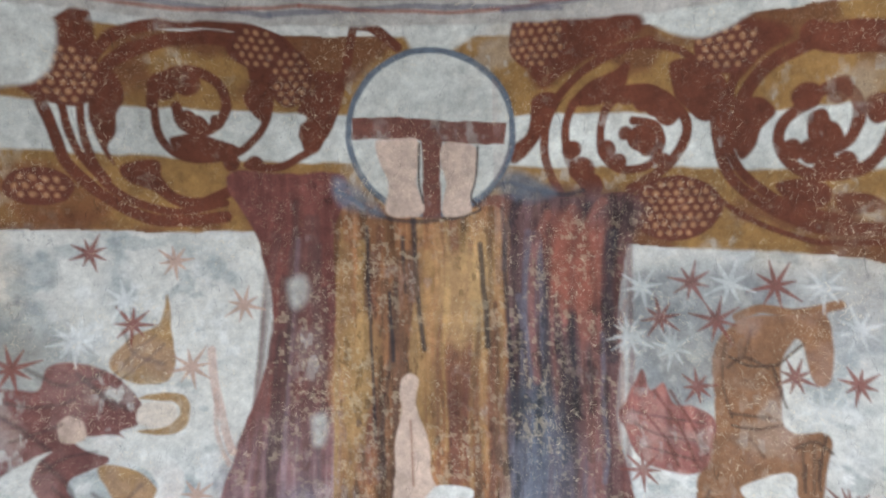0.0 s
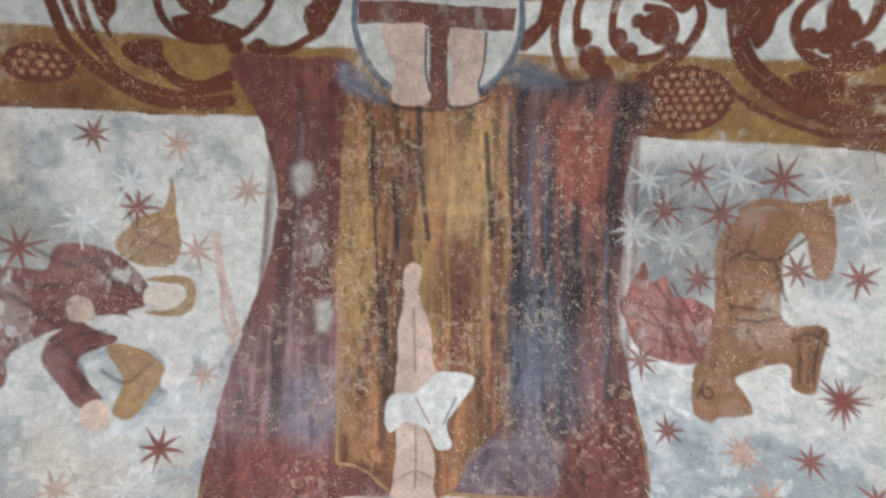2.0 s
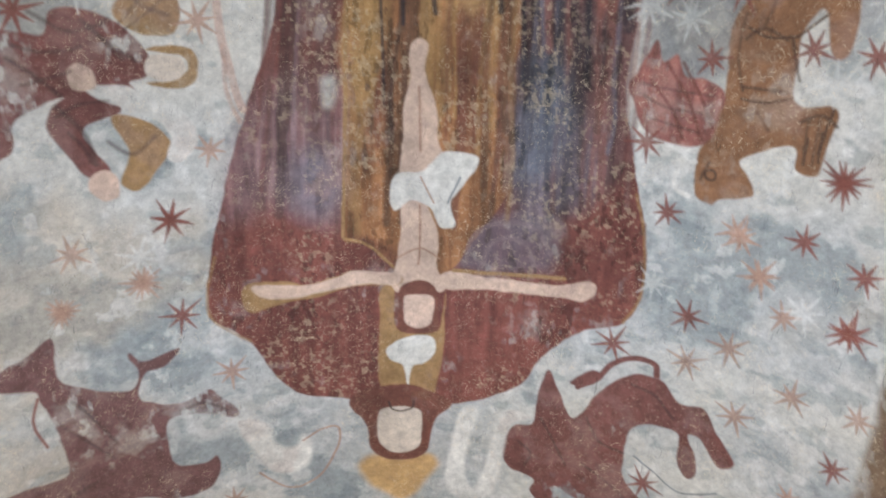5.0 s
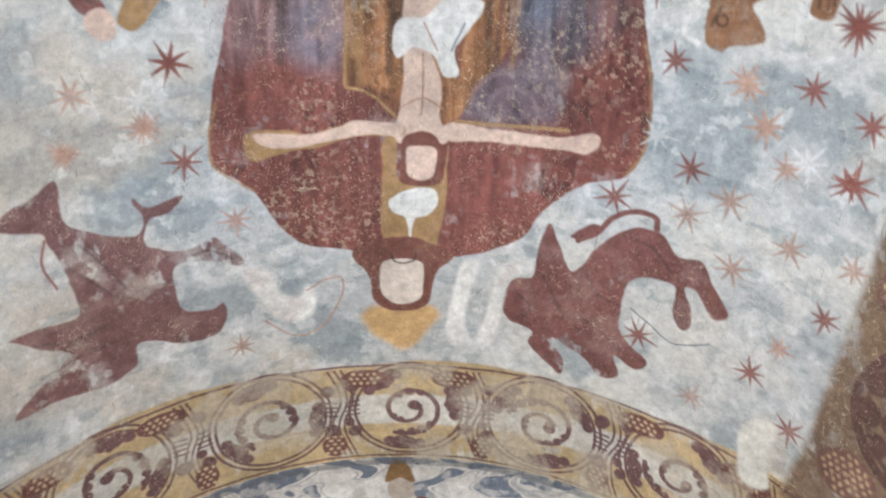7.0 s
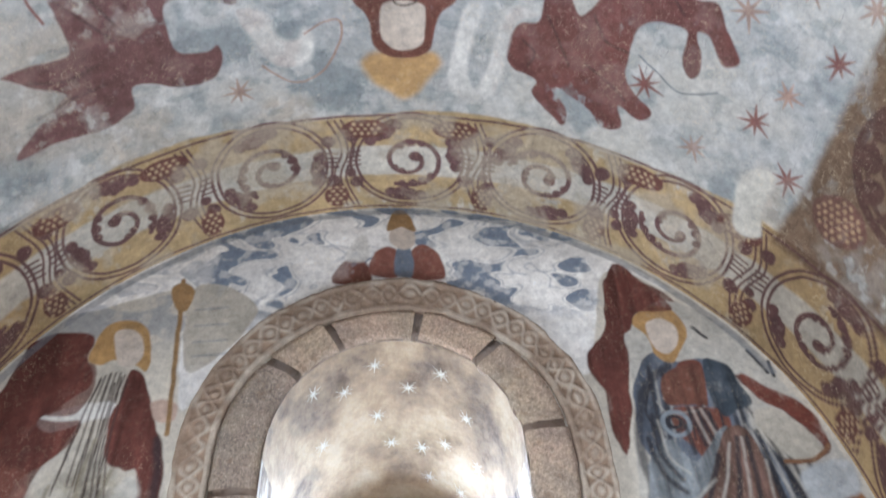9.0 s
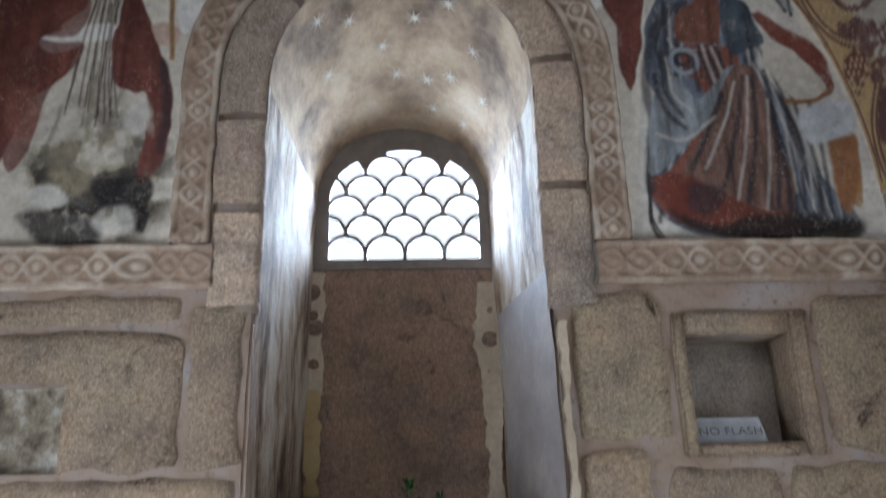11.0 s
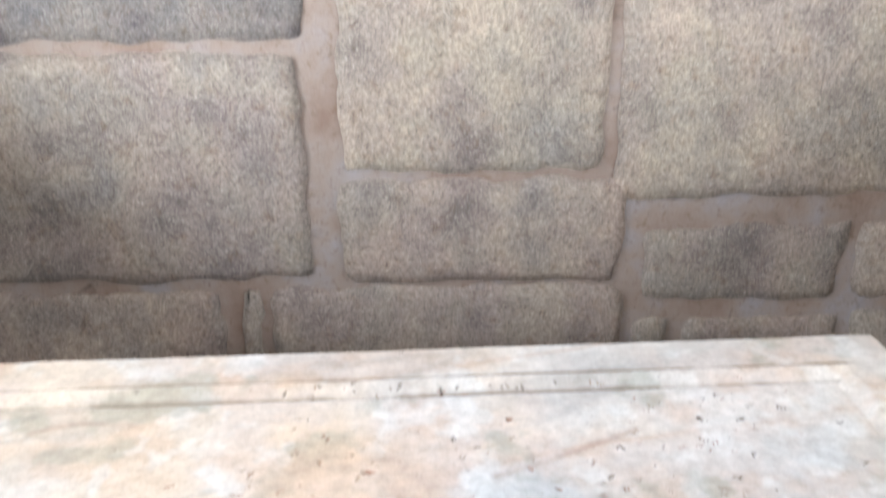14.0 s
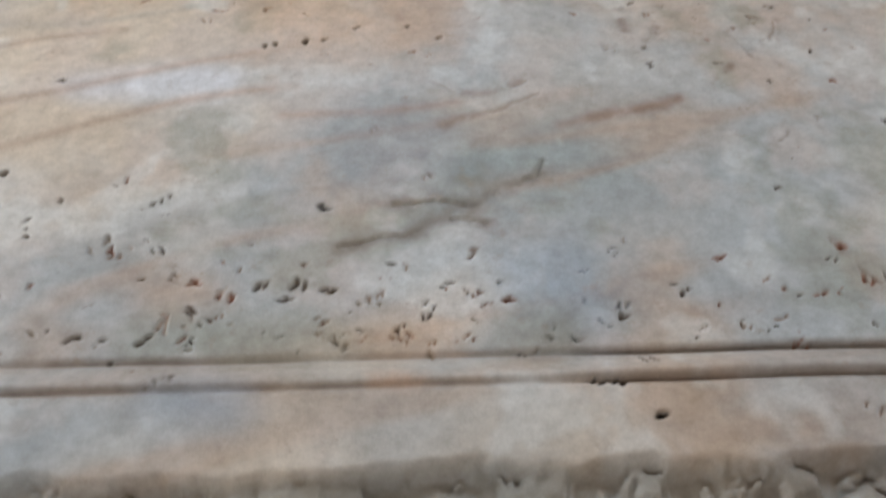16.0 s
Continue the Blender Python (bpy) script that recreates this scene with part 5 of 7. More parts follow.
    # kneeling blue robe, plain, with an ochre edge
    p.fill([(0.494, 2.907), (0.56, 2.907), (0.633, 2.866), (0.656, 2.809), (0.545, 2.801), (0.507, 2.671), (0.49, 2.556), (0.461, 2.461), (0.45, 2.57), (0.418, 2.656), (0.43, 2.701), (0.477, 2.777)], MAROON3, name='painted_drape', wear=0.3)
    p.fill([(0.636, 2.841), (0.744, 2.761), (0.844, 2.581), (0.913, 2.377), (0.924, 2.171), (0.842, 2.116), (0.474, 2.113), (0.448, 2.226), (0.478, 2.447), (0.504, 2.569), (0.507, 2.671), (0.528, 2.777)], PALE2, wear=0.2)
    p.fill([(0.53, 2.663), (0.574, 2.7), (0.613, 2.67), (0.664, 2.677), (0.712, 2.662), (0.736, 2.596), (0.73, 2.512), (0.763, 2.444), (0.793, 2.366), (0.82, 2.266), (0.847, 2.218), (0.876, 2.16), (0.777, 2.117), (0.662, 2.136), (0.555, 2.144), (0.496, 2.179), (0.472, 2.237), (0.483, 2.345), (0.511, 2.421), (0.492, 2.487), (0.5, 2.584)], SLATE3, name='painted_robe', wear=0.35, streak=0.6)
    p.line([(0.548, 2.656), (0.529, 2.42), (0.488, 2.168)], 0.009, INK, wear=0.4, amount=0.8, edge=0.004)
    p.line([(0.558, 2.648), (0.54, 2.414), (0.503, 2.179)], 0.005, PALE2, wear=0.5, amount=0.55, edge=0.004)
    p.line([(0.576, 2.638), (0.546, 2.42), (0.526, 2.167)], 0.009, INK, wear=0.4, amount=0.8, edge=0.004)
    p.line([(0.586, 2.63), (0.556, 2.414), (0.541, 2.178)], 0.005, PALE2, wear=0.5, amount=0.55, edge=0.004)
    p.line([(0.641, 2.62), (0.62, 2.419), (0.57, 2.166)], 0.009, INK, wear=0.4, amount=0.8, edge=0.004)
    p.line([(0.651, 2.613), (0.63, 2.413), (0.585, 2.177)], 0.005, PALE2, wear=0.5, amount=0.55, edge=0.004)
    p.line([(0.677, 2.602), (0.649, 2.419), (0.624, 2.165)], 0.009, INK, wear=0.4, amount=0.8, edge=0.004)
    p.line([(0.687, 2.595), (0.66, 2.412), (0.639, 2.176)], 0.005, PALE2, wear=0.5, amount=0.55, edge=0.004)
    p.line([(0.699, 2.585), (0.703, 2.418), (0.668, 2.164)], 0.009, INK, wear=0.4, amount=0.8, edge=0.004)
    p.line([(0.708, 2.578), (0.714, 2.412), (0.683, 2.175)], 0.005, PALE2, wear=0.5, amount=0.55, edge=0.004)
    p.line([(0.717, 2.568), (0.719, 2.418), (0.711, 2.163)], 0.009, INK, wear=0.4, amount=0.8, edge=0.004)
    p.line([(0.727, 2.561), (0.729, 2.412), (0.727, 2.174)], 0.005, PALE2, wear=0.5, amount=0.55, edge=0.004)
    p.line([(0.734, 2.551), (0.771, 2.418), (0.755, 2.163)], 0.009, INK, wear=0.4, amount=0.8, edge=0.004)
    p.line([(0.743, 2.544), (0.781, 2.411), (0.771, 2.174)], 0.005, PALE2, wear=0.5, amount=0.55, edge=0.004)
    p.line([(0.745, 2.534), (0.779, 2.417), (0.794, 2.162)], 0.009, INK, wear=0.4, amount=0.8, edge=0.004)
    p.line([(0.754, 2.527), (0.79, 2.411), (0.81, 2.173)], 0.005, PALE2, wear=0.5, amount=0.55, edge=0.004)
    p.line([(0.751, 2.517), (0.821, 2.417), (0.827, 2.161)], 0.009, INK, wear=0.4, amount=0.8, edge=0.004)
    p.line([(0.76, 2.51), (0.831, 2.41), (0.843, 2.172)], 0.005, PALE2, wear=0.5, amount=0.55, edge=0.004)
    p.fill([(0.581, 2.555), (0.677, 2.547), (0.686, 2.472), (0.638, 2.381), (0.589, 2.27), (0.547, 2.224), (0.494, 2.236), (0.552, 2.319), (0.616, 2.419), (0.571, 2.5)], RUST3, wear=0.35, streak=0.5)
    p.fill([(0.688, 2.485), (0.737, 2.379), (0.758, 2.267), (0.747, 2.174), (0.68, 2.221), (0.634, 2.269), (0.644, 2.38)], PLUM3, wear=0.35, streak=0.5)
    p.fill([(0.474, 2.254), (0.542, 2.259), (0.645, 2.216), (0.769, 2.174), (0.851, 2.149), (0.777, 2.117), (0.671, 2.131), (0.546, 2.156), (0.488, 2.202)], RUST3, wear=0.3)
    p.fill([(0.539, 2.178), (0.635, 2.165), (0.721, 2.158), (0.857, 2.172), (0.879, 2.149), (0.787, 2.115), (0.648, 2.126)], SOOT, wear=0.3, edge=0.015)
    p.line([(0.515, 2.447), (0.556, 2.407), (0.616, 2.419)], 0.006, INK, wear=0.35, amount=0.8)
    p.line([(0.509, 2.37), (0.557, 2.344), (0.601, 2.368)], 0.006, INK, wear=0.35, amount=0.8)
    p.line([(0.703, 2.498), (0.746, 2.366), (0.774, 2.196)], 0.006, INK, wear=0.35, amount=0.8)
    p.line([(0.739, 2.498), (0.787, 2.341), (0.813, 2.173)], 0.006, INK, wear=0.35, amount=0.8)
    p.line([(0.674, 2.445), (0.655, 2.318), (0.681, 2.175)], 0.006, INK, wear=0.35, amount=0.8)
    p.line([(0.621, 2.381), (0.622, 2.27), (0.637, 2.176)], 0.006, INK, wear=0.35, amount=0.8)
    p.line([(0.541, 2.612), (0.518, 2.541), (0.545, 2.486)], 0.006, INK, wear=0.35, amount=0.8)
    p.line([(0.569, 2.555), (0.539, 2.52), (0.564, 2.493), (0.598, 2.513)], 0.006, INK, wear=0.35, amount=0.8)
    p.line([(0.523, 2.421), (0.564, 2.388), (0.619, 2.4)], 0.005, PALE2, wear=0.4, amount=0.5)
    p.line([(0.718, 2.512), (0.766, 2.353), (0.794, 2.185)], 0.005, PALE2, wear=0.4, amount=0.5)
    p.line([(0.754, 2.484), (0.798, 2.34), (0.824, 2.173)], 0.005, PALE2, wear=0.4, amount=0.5)
    p.line([(0.547, 2.569), (0.566, 2.541), (0.628, 2.547)], 0.005, PALE2, wear=0.4, amount=0.5)
    p.fill([(0.611, 2.663), (0.662, 2.667), (0.656, 2.582), (0.631, 2.561), (0.594, 2.597)], RUST3, wear=0.2)
    p.line([(0.61, 2.548), (0.607, 2.479)], 0.004, INK, wear=0.3)
    p.line([(0.63, 2.547), (0.627, 2.479)], 0.004, INK, wear=0.3)
    p.line([(0.652, 2.547), (0.649, 2.479)], 0.004, INK, wear=0.3)
    p.line([(0.674, 2.547), (0.67, 2.478)], 0.004, INK, wear=0.3)
    p.fill([(0.535, 2.777), (0.573, 2.817), (0.626, 2.822), (0.652, 2.785), (0.65, 2.738), (0.623, 2.692), (0.6, 2.667), (0.571, 2.685), (0.561, 2.738)], GOLD2, wear=0.2)
    p.fill([(0.566, 2.769), (0.601, 2.793), (0.63, 2.769), (0.628, 2.723), (0.598, 2.693), (0.57, 2.715)], FLESH2, name='painted_face', wear=0.1)
    p.fill([(0.563, 2.583), (0.605, 2.626), (0.651, 2.608), (0.639, 2.575), (0.583, 2.566)], FLESH, name='painted_form', wear=0.1)
    p.fill([(0.731, 2.633), (0.782, 2.61), (0.834, 2.539), (0.878, 2.47), (0.857, 2.436), (0.781, 2.417), (0.866, 2.47), (0.818, 2.525), (0.759, 2.589)], MAROON3, wear=0.25)
    p.fill([(0.742, 2.539), (0.803, 2.539), (0.854, 2.47), (0.784, 2.431), (0.752, 2.471)], CREAM2, name='painted_book', wear=0.15)
    p.fill([(0.846, 2.346), (0.9, 2.352), (0.9, 2.265), (0.886, 2.194), (0.859, 2.218), (0.849, 2.266)], OCHRE2, wear=0.3)
    p.line([(0.477, 2.272), (0.474, 2.179), (0.503, 2.123), (0.535, 2.123)], 0.005, INK, wear=0.2)
    # deeper folds, edges and stains of the two robes
    p.fill([(-0.766, 2.739), (-0.702, 2.779), (-0.659, 2.764), (-0.650, 2.705), (-0.629, 2.684), (-0.624, 2.613), (-0.646, 2.572), (-0.713, 2.573), (-0.734, 2.625), (-0.773, 2.642)], MAROON3, wear=0.5, streak=0.4, amount=0.8)
    p.fill([(-0.795, 2.533), (-0.746, 2.566), (-0.677, 2.556), (-0.630, 2.556), (-0.636, 2.506), (-0.673, 2.468), (-0.695, 2.405), (-0.703, 2.333), (-0.746, 2.287)], MAROON3, wear=0.45, streak=0.4, amount=0.85)
    p.fill([(-0.761, 2.443), (-0.714, 2.455), (-0.695, 2.405), (-0.705, 2.345), (-0.749, 2.357)], RUST2, wear=0.8, edge=0.012, amount=0.6)
    p.fill([(-0.558, 2.676), (-0.528, 2.662), (-0.503, 2.606), (-0.485, 2.544), (-0.460, 2.505), (-0.449, 2.402), (-0.453, 2.318), (-0.473, 2.266), (-0.498, 2.260), (-0.493, 2.342), (-0.489, 2.415), (-0.502, 2.453), (-0.545, 2.454), (-0.567, 2.492), (-0.573, 2.572), (-0.556, 2.613)], MAROON3, wear=0.35, streak=0.5)
    p.fill([(-0.475, 2.511), (-0.460, 2.505), (-0.449, 2.402), (-0.458, 2.318), (-0.470, 2.330), (-0.466, 2.415)], INK, wear=0.4, edge=0.006, amount=0.7)
    for pts in ([(-0.606, 2.666), (-0.617, 2.532), (-0.621, 2.417)], [(-0.595, 2.672), (-0.601, 2.532), (-0.603, 2.404)], [(-0.586, 2.672), (-0.590, 2.532), (-0.585, 2.392)], [(-0.576, 2.672), (-0.581, 2.532), (-0.571, 2.379)], [(-0.566, 2.666), (-0.577, 2.559), (-0.562, 2.391)], [(-0.558, 2.655), (-0.564, 2.519), (-0.548, 2.391)], [(-0.613, 2.655), (-0.631, 2.545), (-0.642, 2.442)]):
        p.line(pts, 0.004, SHADE, wear=0.4, amount=0.8)
    for pts in ([(-0.592, 2.512), (-0.600, 2.417), (-0.599, 2.343)], [(-0.545, 2.447), (-0.562, 2.379), (-0.573, 2.325)], [(-0.654, 2.417), (-0.665, 2.356), (-0.679, 2.321)]):
        p.line(pts, 0.008, MOULD, wear=0.4, edge=0.004, amount=0.7)
    p.fill([(-0.524, 2.416), (-0.496, 2.434), (-0.483, 2.390), (-0.505, 2.354), (-0.534, 2.373)], PALE2, wear=0.3, edge=0.008)
    p.fill([(-0.586, 2.259), (-0.535, 2.267), (-0.478, 2.266), (-0.467, 2.231), (-0.492, 2.208), (-0.557, 2.214)], SOOT, wear=0.35, edge=0.006)
    p.fill([(-0.707, 2.195), (-0.649, 2.207), (-0.587, 2.199), (-0.551, 2.161), (-0.584, 2.128), (-0.656, 2.134), (-0.691, 2.164)], SOOT, wear=0.5, edge=0.010, amount=0.9)
    p.fill([(-0.500, 2.215), (-0.477, 2.215), (-0.474, 2.160), (-0.492, 2.160)], SOOT, wear=0.6, edge=0.006)
    p.fill([(-0.659, 2.321), (-0.618, 2.332), (-0.578, 2.273), (-0.612, 2.228), (-0.657, 2.251)], MOULD, wear=0.9, edge=0.012)
    p.fill([(-0.696, 2.241), (-0.647, 2.251), (-0.620, 2.217), (-0.670, 2.209)], PALE2, wear=0.4, edge=0.006)
    p.fill([(-0.547, 2.205), (-0.505, 2.206), (-0.500, 2.160), (-0.550, 2.156), (-0.574, 2.178)], PALE2, wear=0.7, edge=0.008, amount=0.8)
    p.fill([(-0.508, 2.904), (-0.482, 2.920), (-0.458, 2.896), (-0.465, 2.841), (-0.490, 2.845)], OCHRE2, wear=0.5)
    p.fill([(0.524, 2.959), (0.599, 2.884), (0.641, 2.819), (0.607, 2.811), (0.554, 2.803), (0.521, 2.749), (0.484, 2.756), (0.481, 2.835)], MAROON3, wear=0.3, streak=0.6)
    p.fill([(0.419, 2.688), (0.454, 2.718), (0.502, 2.703), (0.497, 2.622), (0.472, 2.524), (0.456, 2.450), (0.440, 2.511), (0.439, 2.594)], MAROON3, wear=0.3, streak=0.5)
    p.line([(0.589, 2.658), (0.540, 2.619), (0.506, 2.552), (0.490, 2.457), (0.496, 2.379), (0.482, 2.304), (0.477, 2.233)], 0.020, INK, wear=0.4, edge=0.006, amount=0.75)
    p.fill([(0.674, 2.677), (0.720, 2.658), (0.738, 2.607), (0.746, 2.561), (0.711, 2.547), (0.678, 2.534), (0.663, 2.607)], srgb(56, 68, 80), wear=0.4, streak=0.5)
    p.fill([(0.577, 2.639), (0.657, 2.657), (0.656, 2.565), (0.635, 2.565), (0.568, 2.565)], srgb(112, 66, 50), wear=0.3, streak=0.5)
    p.fill([(0.499, 2.424), (0.555, 2.480), (0.596, 2.429), (0.653, 2.495), (0.680, 2.502), (0.622, 2.390), (0.553, 2.328), (0.499, 2.268), (0.478, 2.280)], srgb(118, 126, 132), wear=0.5, streak=0.7)
    p.fill([(0.667, 2.493), (0.715, 2.506), (0.735, 2.428), (0.746, 2.325), (0.760, 2.228), (0.674, 2.192), (0.593, 2.231), (0.545, 2.277), (0.608, 2.378)], srgb(108, 78, 66), wear=0.4, streak=0.8)
    p.ring(0.576, 2.517, 0.028, 0.010, srgb(130, 142, 152), wear=0.3)
    p.ring(0.573, 2.521, 0.014, 0.008, INK, wear=0.3)
    for pts in ([(0.609, 2.554), (0.624, 2.466)], [(0.626, 2.551), (0.641, 2.482)], [(0.645, 2.548), (0.656, 2.502)], [(0.592, 2.523), (0.599, 2.449)], [(0.643, 2.442), (0.595, 2.340), (0.562, 2.279)], [(0.692, 2.482), (0.663, 2.364), (0.623, 2.242)], [(0.712, 2.481), (0.699, 2.339), (0.664, 2.206)], [(0.737, 2.495), (0.744, 2.351), (0.723, 2.200)], [(0.756, 2.501), (0.780, 2.338), (0.775, 2.193)], [(0.771, 2.495), (0.811, 2.300), (0.805, 2.181)], [(0.528, 2.538), (0.527, 2.456), (0.558, 2.391)], [(0.508, 2.483), (0.525, 2.404), (0.559, 2.365)], [(0.741, 2.428), (0.749, 2.276), (0.747, 2.193)]):
        p.line(pts, 0.010, INK, wear=0.4, edge=0.004, amount=0.8)
    for pts in ([(0.617, 2.554), (0.632, 2.471)], [(0.636, 2.551), (0.650, 2.493)], [(0.672, 2.468), (0.634, 2.365), (0.590, 2.279)], [(0.702, 2.482), (0.679, 2.339), (0.644, 2.207)], [(0.735, 2.428), (0.722, 2.301), (0.699, 2.194)], [(0.765, 2.501), (0.796, 2.325), (0.792, 2.193)], [(0.538, 2.524), (0.546, 2.443), (0.577, 2.404)], [(0.744, 2.502), (0.761, 2.376), (0.763, 2.228)], [(0.500, 2.354), (0.555, 2.340), (0.622, 2.390)]):
        p.line(pts, 0.006, PALE2, wear=0.5, edge=0.004, amount=0.6)
    p.fill([(0.496, 2.254), (0.543, 2.267), (0.604, 2.231), (0.675, 2.195), (0.747, 2.170), (0.800, 2.158), (0.718, 2.137), (0.633, 2.150), (0.549, 2.172), (0.502, 2.207)], srgb(112, 48, 32), wear=0.5, edge=0.008)
    p.fill([(0.509, 2.195), (0.591, 2.160), (0.683, 2.183), (0.794, 2.181), (0.812, 2.135), (0.734, 2.112), (0.629, 2.133), (0.546, 2.154)], SOOT, wear=0.45, edge=0.012, amount=0.9)
    p.fill([(0.830, 2.155), (0.868, 2.166), (0.883, 2.145), (0.852, 2.123), (0.824, 2.124)], SOOT, wear=0.4, edge=0.008, amount=0.85)
    p.fill([(0.557, 2.249), (0.621, 2.231), (0.585, 2.185), (0.548, 2.197)], INK, wear=0.6, edge=0.01, amount=0.7)
    p.line([(0.474, 2.233), (0.472, 2.164), (0.493, 2.125), (0.530, 2.112)], 0.008, INK, wear=0.3)
    p.fill([(0.846, 2.347), (0.900, 2.354), (0.899, 2.274), (0.863, 2.180), (0.841, 2.225), (0.841, 2.299)], OCHRE, wear=0.5, edge=0.006)
    p.fill([(0.741, 2.636), (0.785, 2.607), (0.859, 2.549), (0.877, 2.473), (0.862, 2.460), (0.828, 2.522), (0.765, 2.571)], srgb(120, 56, 40), wear=0.4)
    p.fill([(0.751, 2.536), (0.812, 2.508), (0.860, 2.453), (0.799, 2.425), (0.758, 2.481)], CREAM2, wear=0.3)
    p.line([(0.776, 2.425), (0.830, 2.427), (0.873, 2.458)], 0.010, TAN2, wear=0.3)
    p.fill([(0.800, 2.401), (0.901, 2.426), (0.899, 2.361), (0.807, 2.331)], srgb(186, 192, 196), wear=0.4, edge=0.006)
    for pts in ([(0.670, 2.764), (0.694, 2.733)], [(0.778, 2.695), (0.806, 2.636)], [(0.816, 2.665), (0.817, 2.628)]):
        p.line(pts, 0.008, INK, wear=0.6)
    p.fill([(0.415, 2.143), (0.627, 2.122), (0.849, 2.135), (0.895, 2.100), (0.622, 2.095), (0.410, 2.105)], MOULD, wear=1.0, edge=0.015, amount=0.6)
    # blue line under the vault
    a = np.linspace(-1.1, 1.1, 30)
    p.line([(X0 + 0.925 * math.sin(t), Z0 + 0.925 * math.cos(t)) for t in a], 0.018, srgb(112, 120, 132), wear=0.5, amount=0.6)
    return p


XS, ZS = np.arange(-0.96, 0.9601, 0.0028), np.arange(2.05, 3.1801, 0.0028)
XX, ZZ = (q.ravel() for q in np.meshgrid(XS, ZS, indexing="ij"))
mural = paint_lunette(XX, ZZ)


def lunette_keep(x, z):
    inside = (x - X0) ** 2 + (z - Z0) ** 2 < (RAD + 0.012) ** 2
    low = (z < Z0) & (abs(x - X0) < RAD + 0.012)
    hole = (abs(x) < 0.30) & (z < 2.45) | (x ** 2 + (z - 2.45) ** 2 < 0.32 ** 2)
    return (inside | low) & ~hole


lunette = grid_mesh("lunette", XS, ZS, lambda x, z: np.c_[x, 0.004 * (grain(x, z, 0.3, 8, 3) - 0.5), z], mural.c, lunette_keep, FRESCO_WALL, mural)
tagged(lunette, "painted lunette of the end wall around the window", "wall", kind="structure")

# mortar bed behind the stones
wall_east = empty("wall_east")
tagged(wall_east, "end wall of coursed granite blocks with wide mortar joints", "wall", kind="structure")


def bed(x0, x1, z0, z1):
    b = bmesh.new()
    box(b, x0, x1, 0.001, 0.30, z0, z1)
    return part("mortar_bed", b, MORTAR, wall_east)


bed(-0.96, -0.72, 0, 2.06), bed(-0.583, -0.279, 0, 1.45), bed(-0.583, -0.270, 1.45, 2.06), bed(-0.72, -0.583, 0, 1.73), bed(-0.72, -0.583, 1.877, 2.06)
bed(0.281, 0.503, 0, 1.45), bed(0.270, 0.503, 1.45, 2.06), bed(0.705, 0.96, 0, 2.06), bed(0.503, 0.705, 0, 1.755), bed(0.503, 0.705, 1.95, 2.06)
bed(-0.279, 0.281, 0, 1.440)


def stone(x0, x1, z0, z1, proud=0.012, seed=0, name="stone", holes=None, mat=GRANITE):
    """One rough block: rounded uneven outline, bulging face, sides that run back into the mortar."""
    nx, nz = max(6, int((x1 - x0) / 0.018)), max(5, int((z1 - z0) / 0.018))
    verts, faces = [], []

    def inset(i, n, size):
        lip = 0.005 / size
        return 0.0 if i == 0 else 1.0 if i == n else lip + (1 - 2 * lip) * (i - 1) / (n - 2)

    for i in range(nx + 1):
        for k in range(nz + 1):
            fx, fz = inset(i, nx, x1 - x0), inset(k, nz, z1 - z0)
            x, z = x0 + fx * (x1 - x0), z0 + fz * (z1 - z0)
            dx, dz = min(fx, 1 - fx) * (x1 - x0), min(fz, 1 - fz) * (z1 - z0)
            d = min(dx, dz)
            corner = max(0, 0.035 - dx) * max(0, 0.035 - dz) / 0.035
            n = noise.noise(Vector((x * 7, z * 7, seed)))
            n2 = noise.noise(Vector((x * 22, z * 22, seed + 5)))
            y = 0.006 if d < 1e-6 else -proud * min(1, 0.45 + d / 0.05) - 0.004 * n - 0.002 * n2
            sx, sz = (1 if fx < 0.5 else -1), (1 if fz < 0.5 else -1)
            wob = 0.014 * noise.noise(Vector((x * 13, z * 13, seed + 9))) + 0.005 * noise.noise(Vector((x * 45, z * 45, seed)))
            verts.append((x + sx * corner * 0.2 + (wob if dx < 0.02 else 0), y, z + sz * corner * 0.2 + (wob if dz < 0.02 else 0)))
    for i in range(nx):
        for k in range(nz):
            cx, cz = x0 + (inset(i, nx, x1 - x0) + inset(i + 1, nx, x1 - x0)) / 2 * (x1 - x0), z0 + (inset(k, nz, z1 - z0) + inset(k + 1, nz, z1 - z0)) / 2 * (z1 - z0)
            if holes and holes[0] < cx < holes[1] and holes[2] < cz < holes[3]:
                continue
            p = i * (nz + 1) + k
            faces.append((p, p + nz + 1, p + nz + 2, p + 1))
    return mesh_from(name, verts, faces, mat, wall_east)


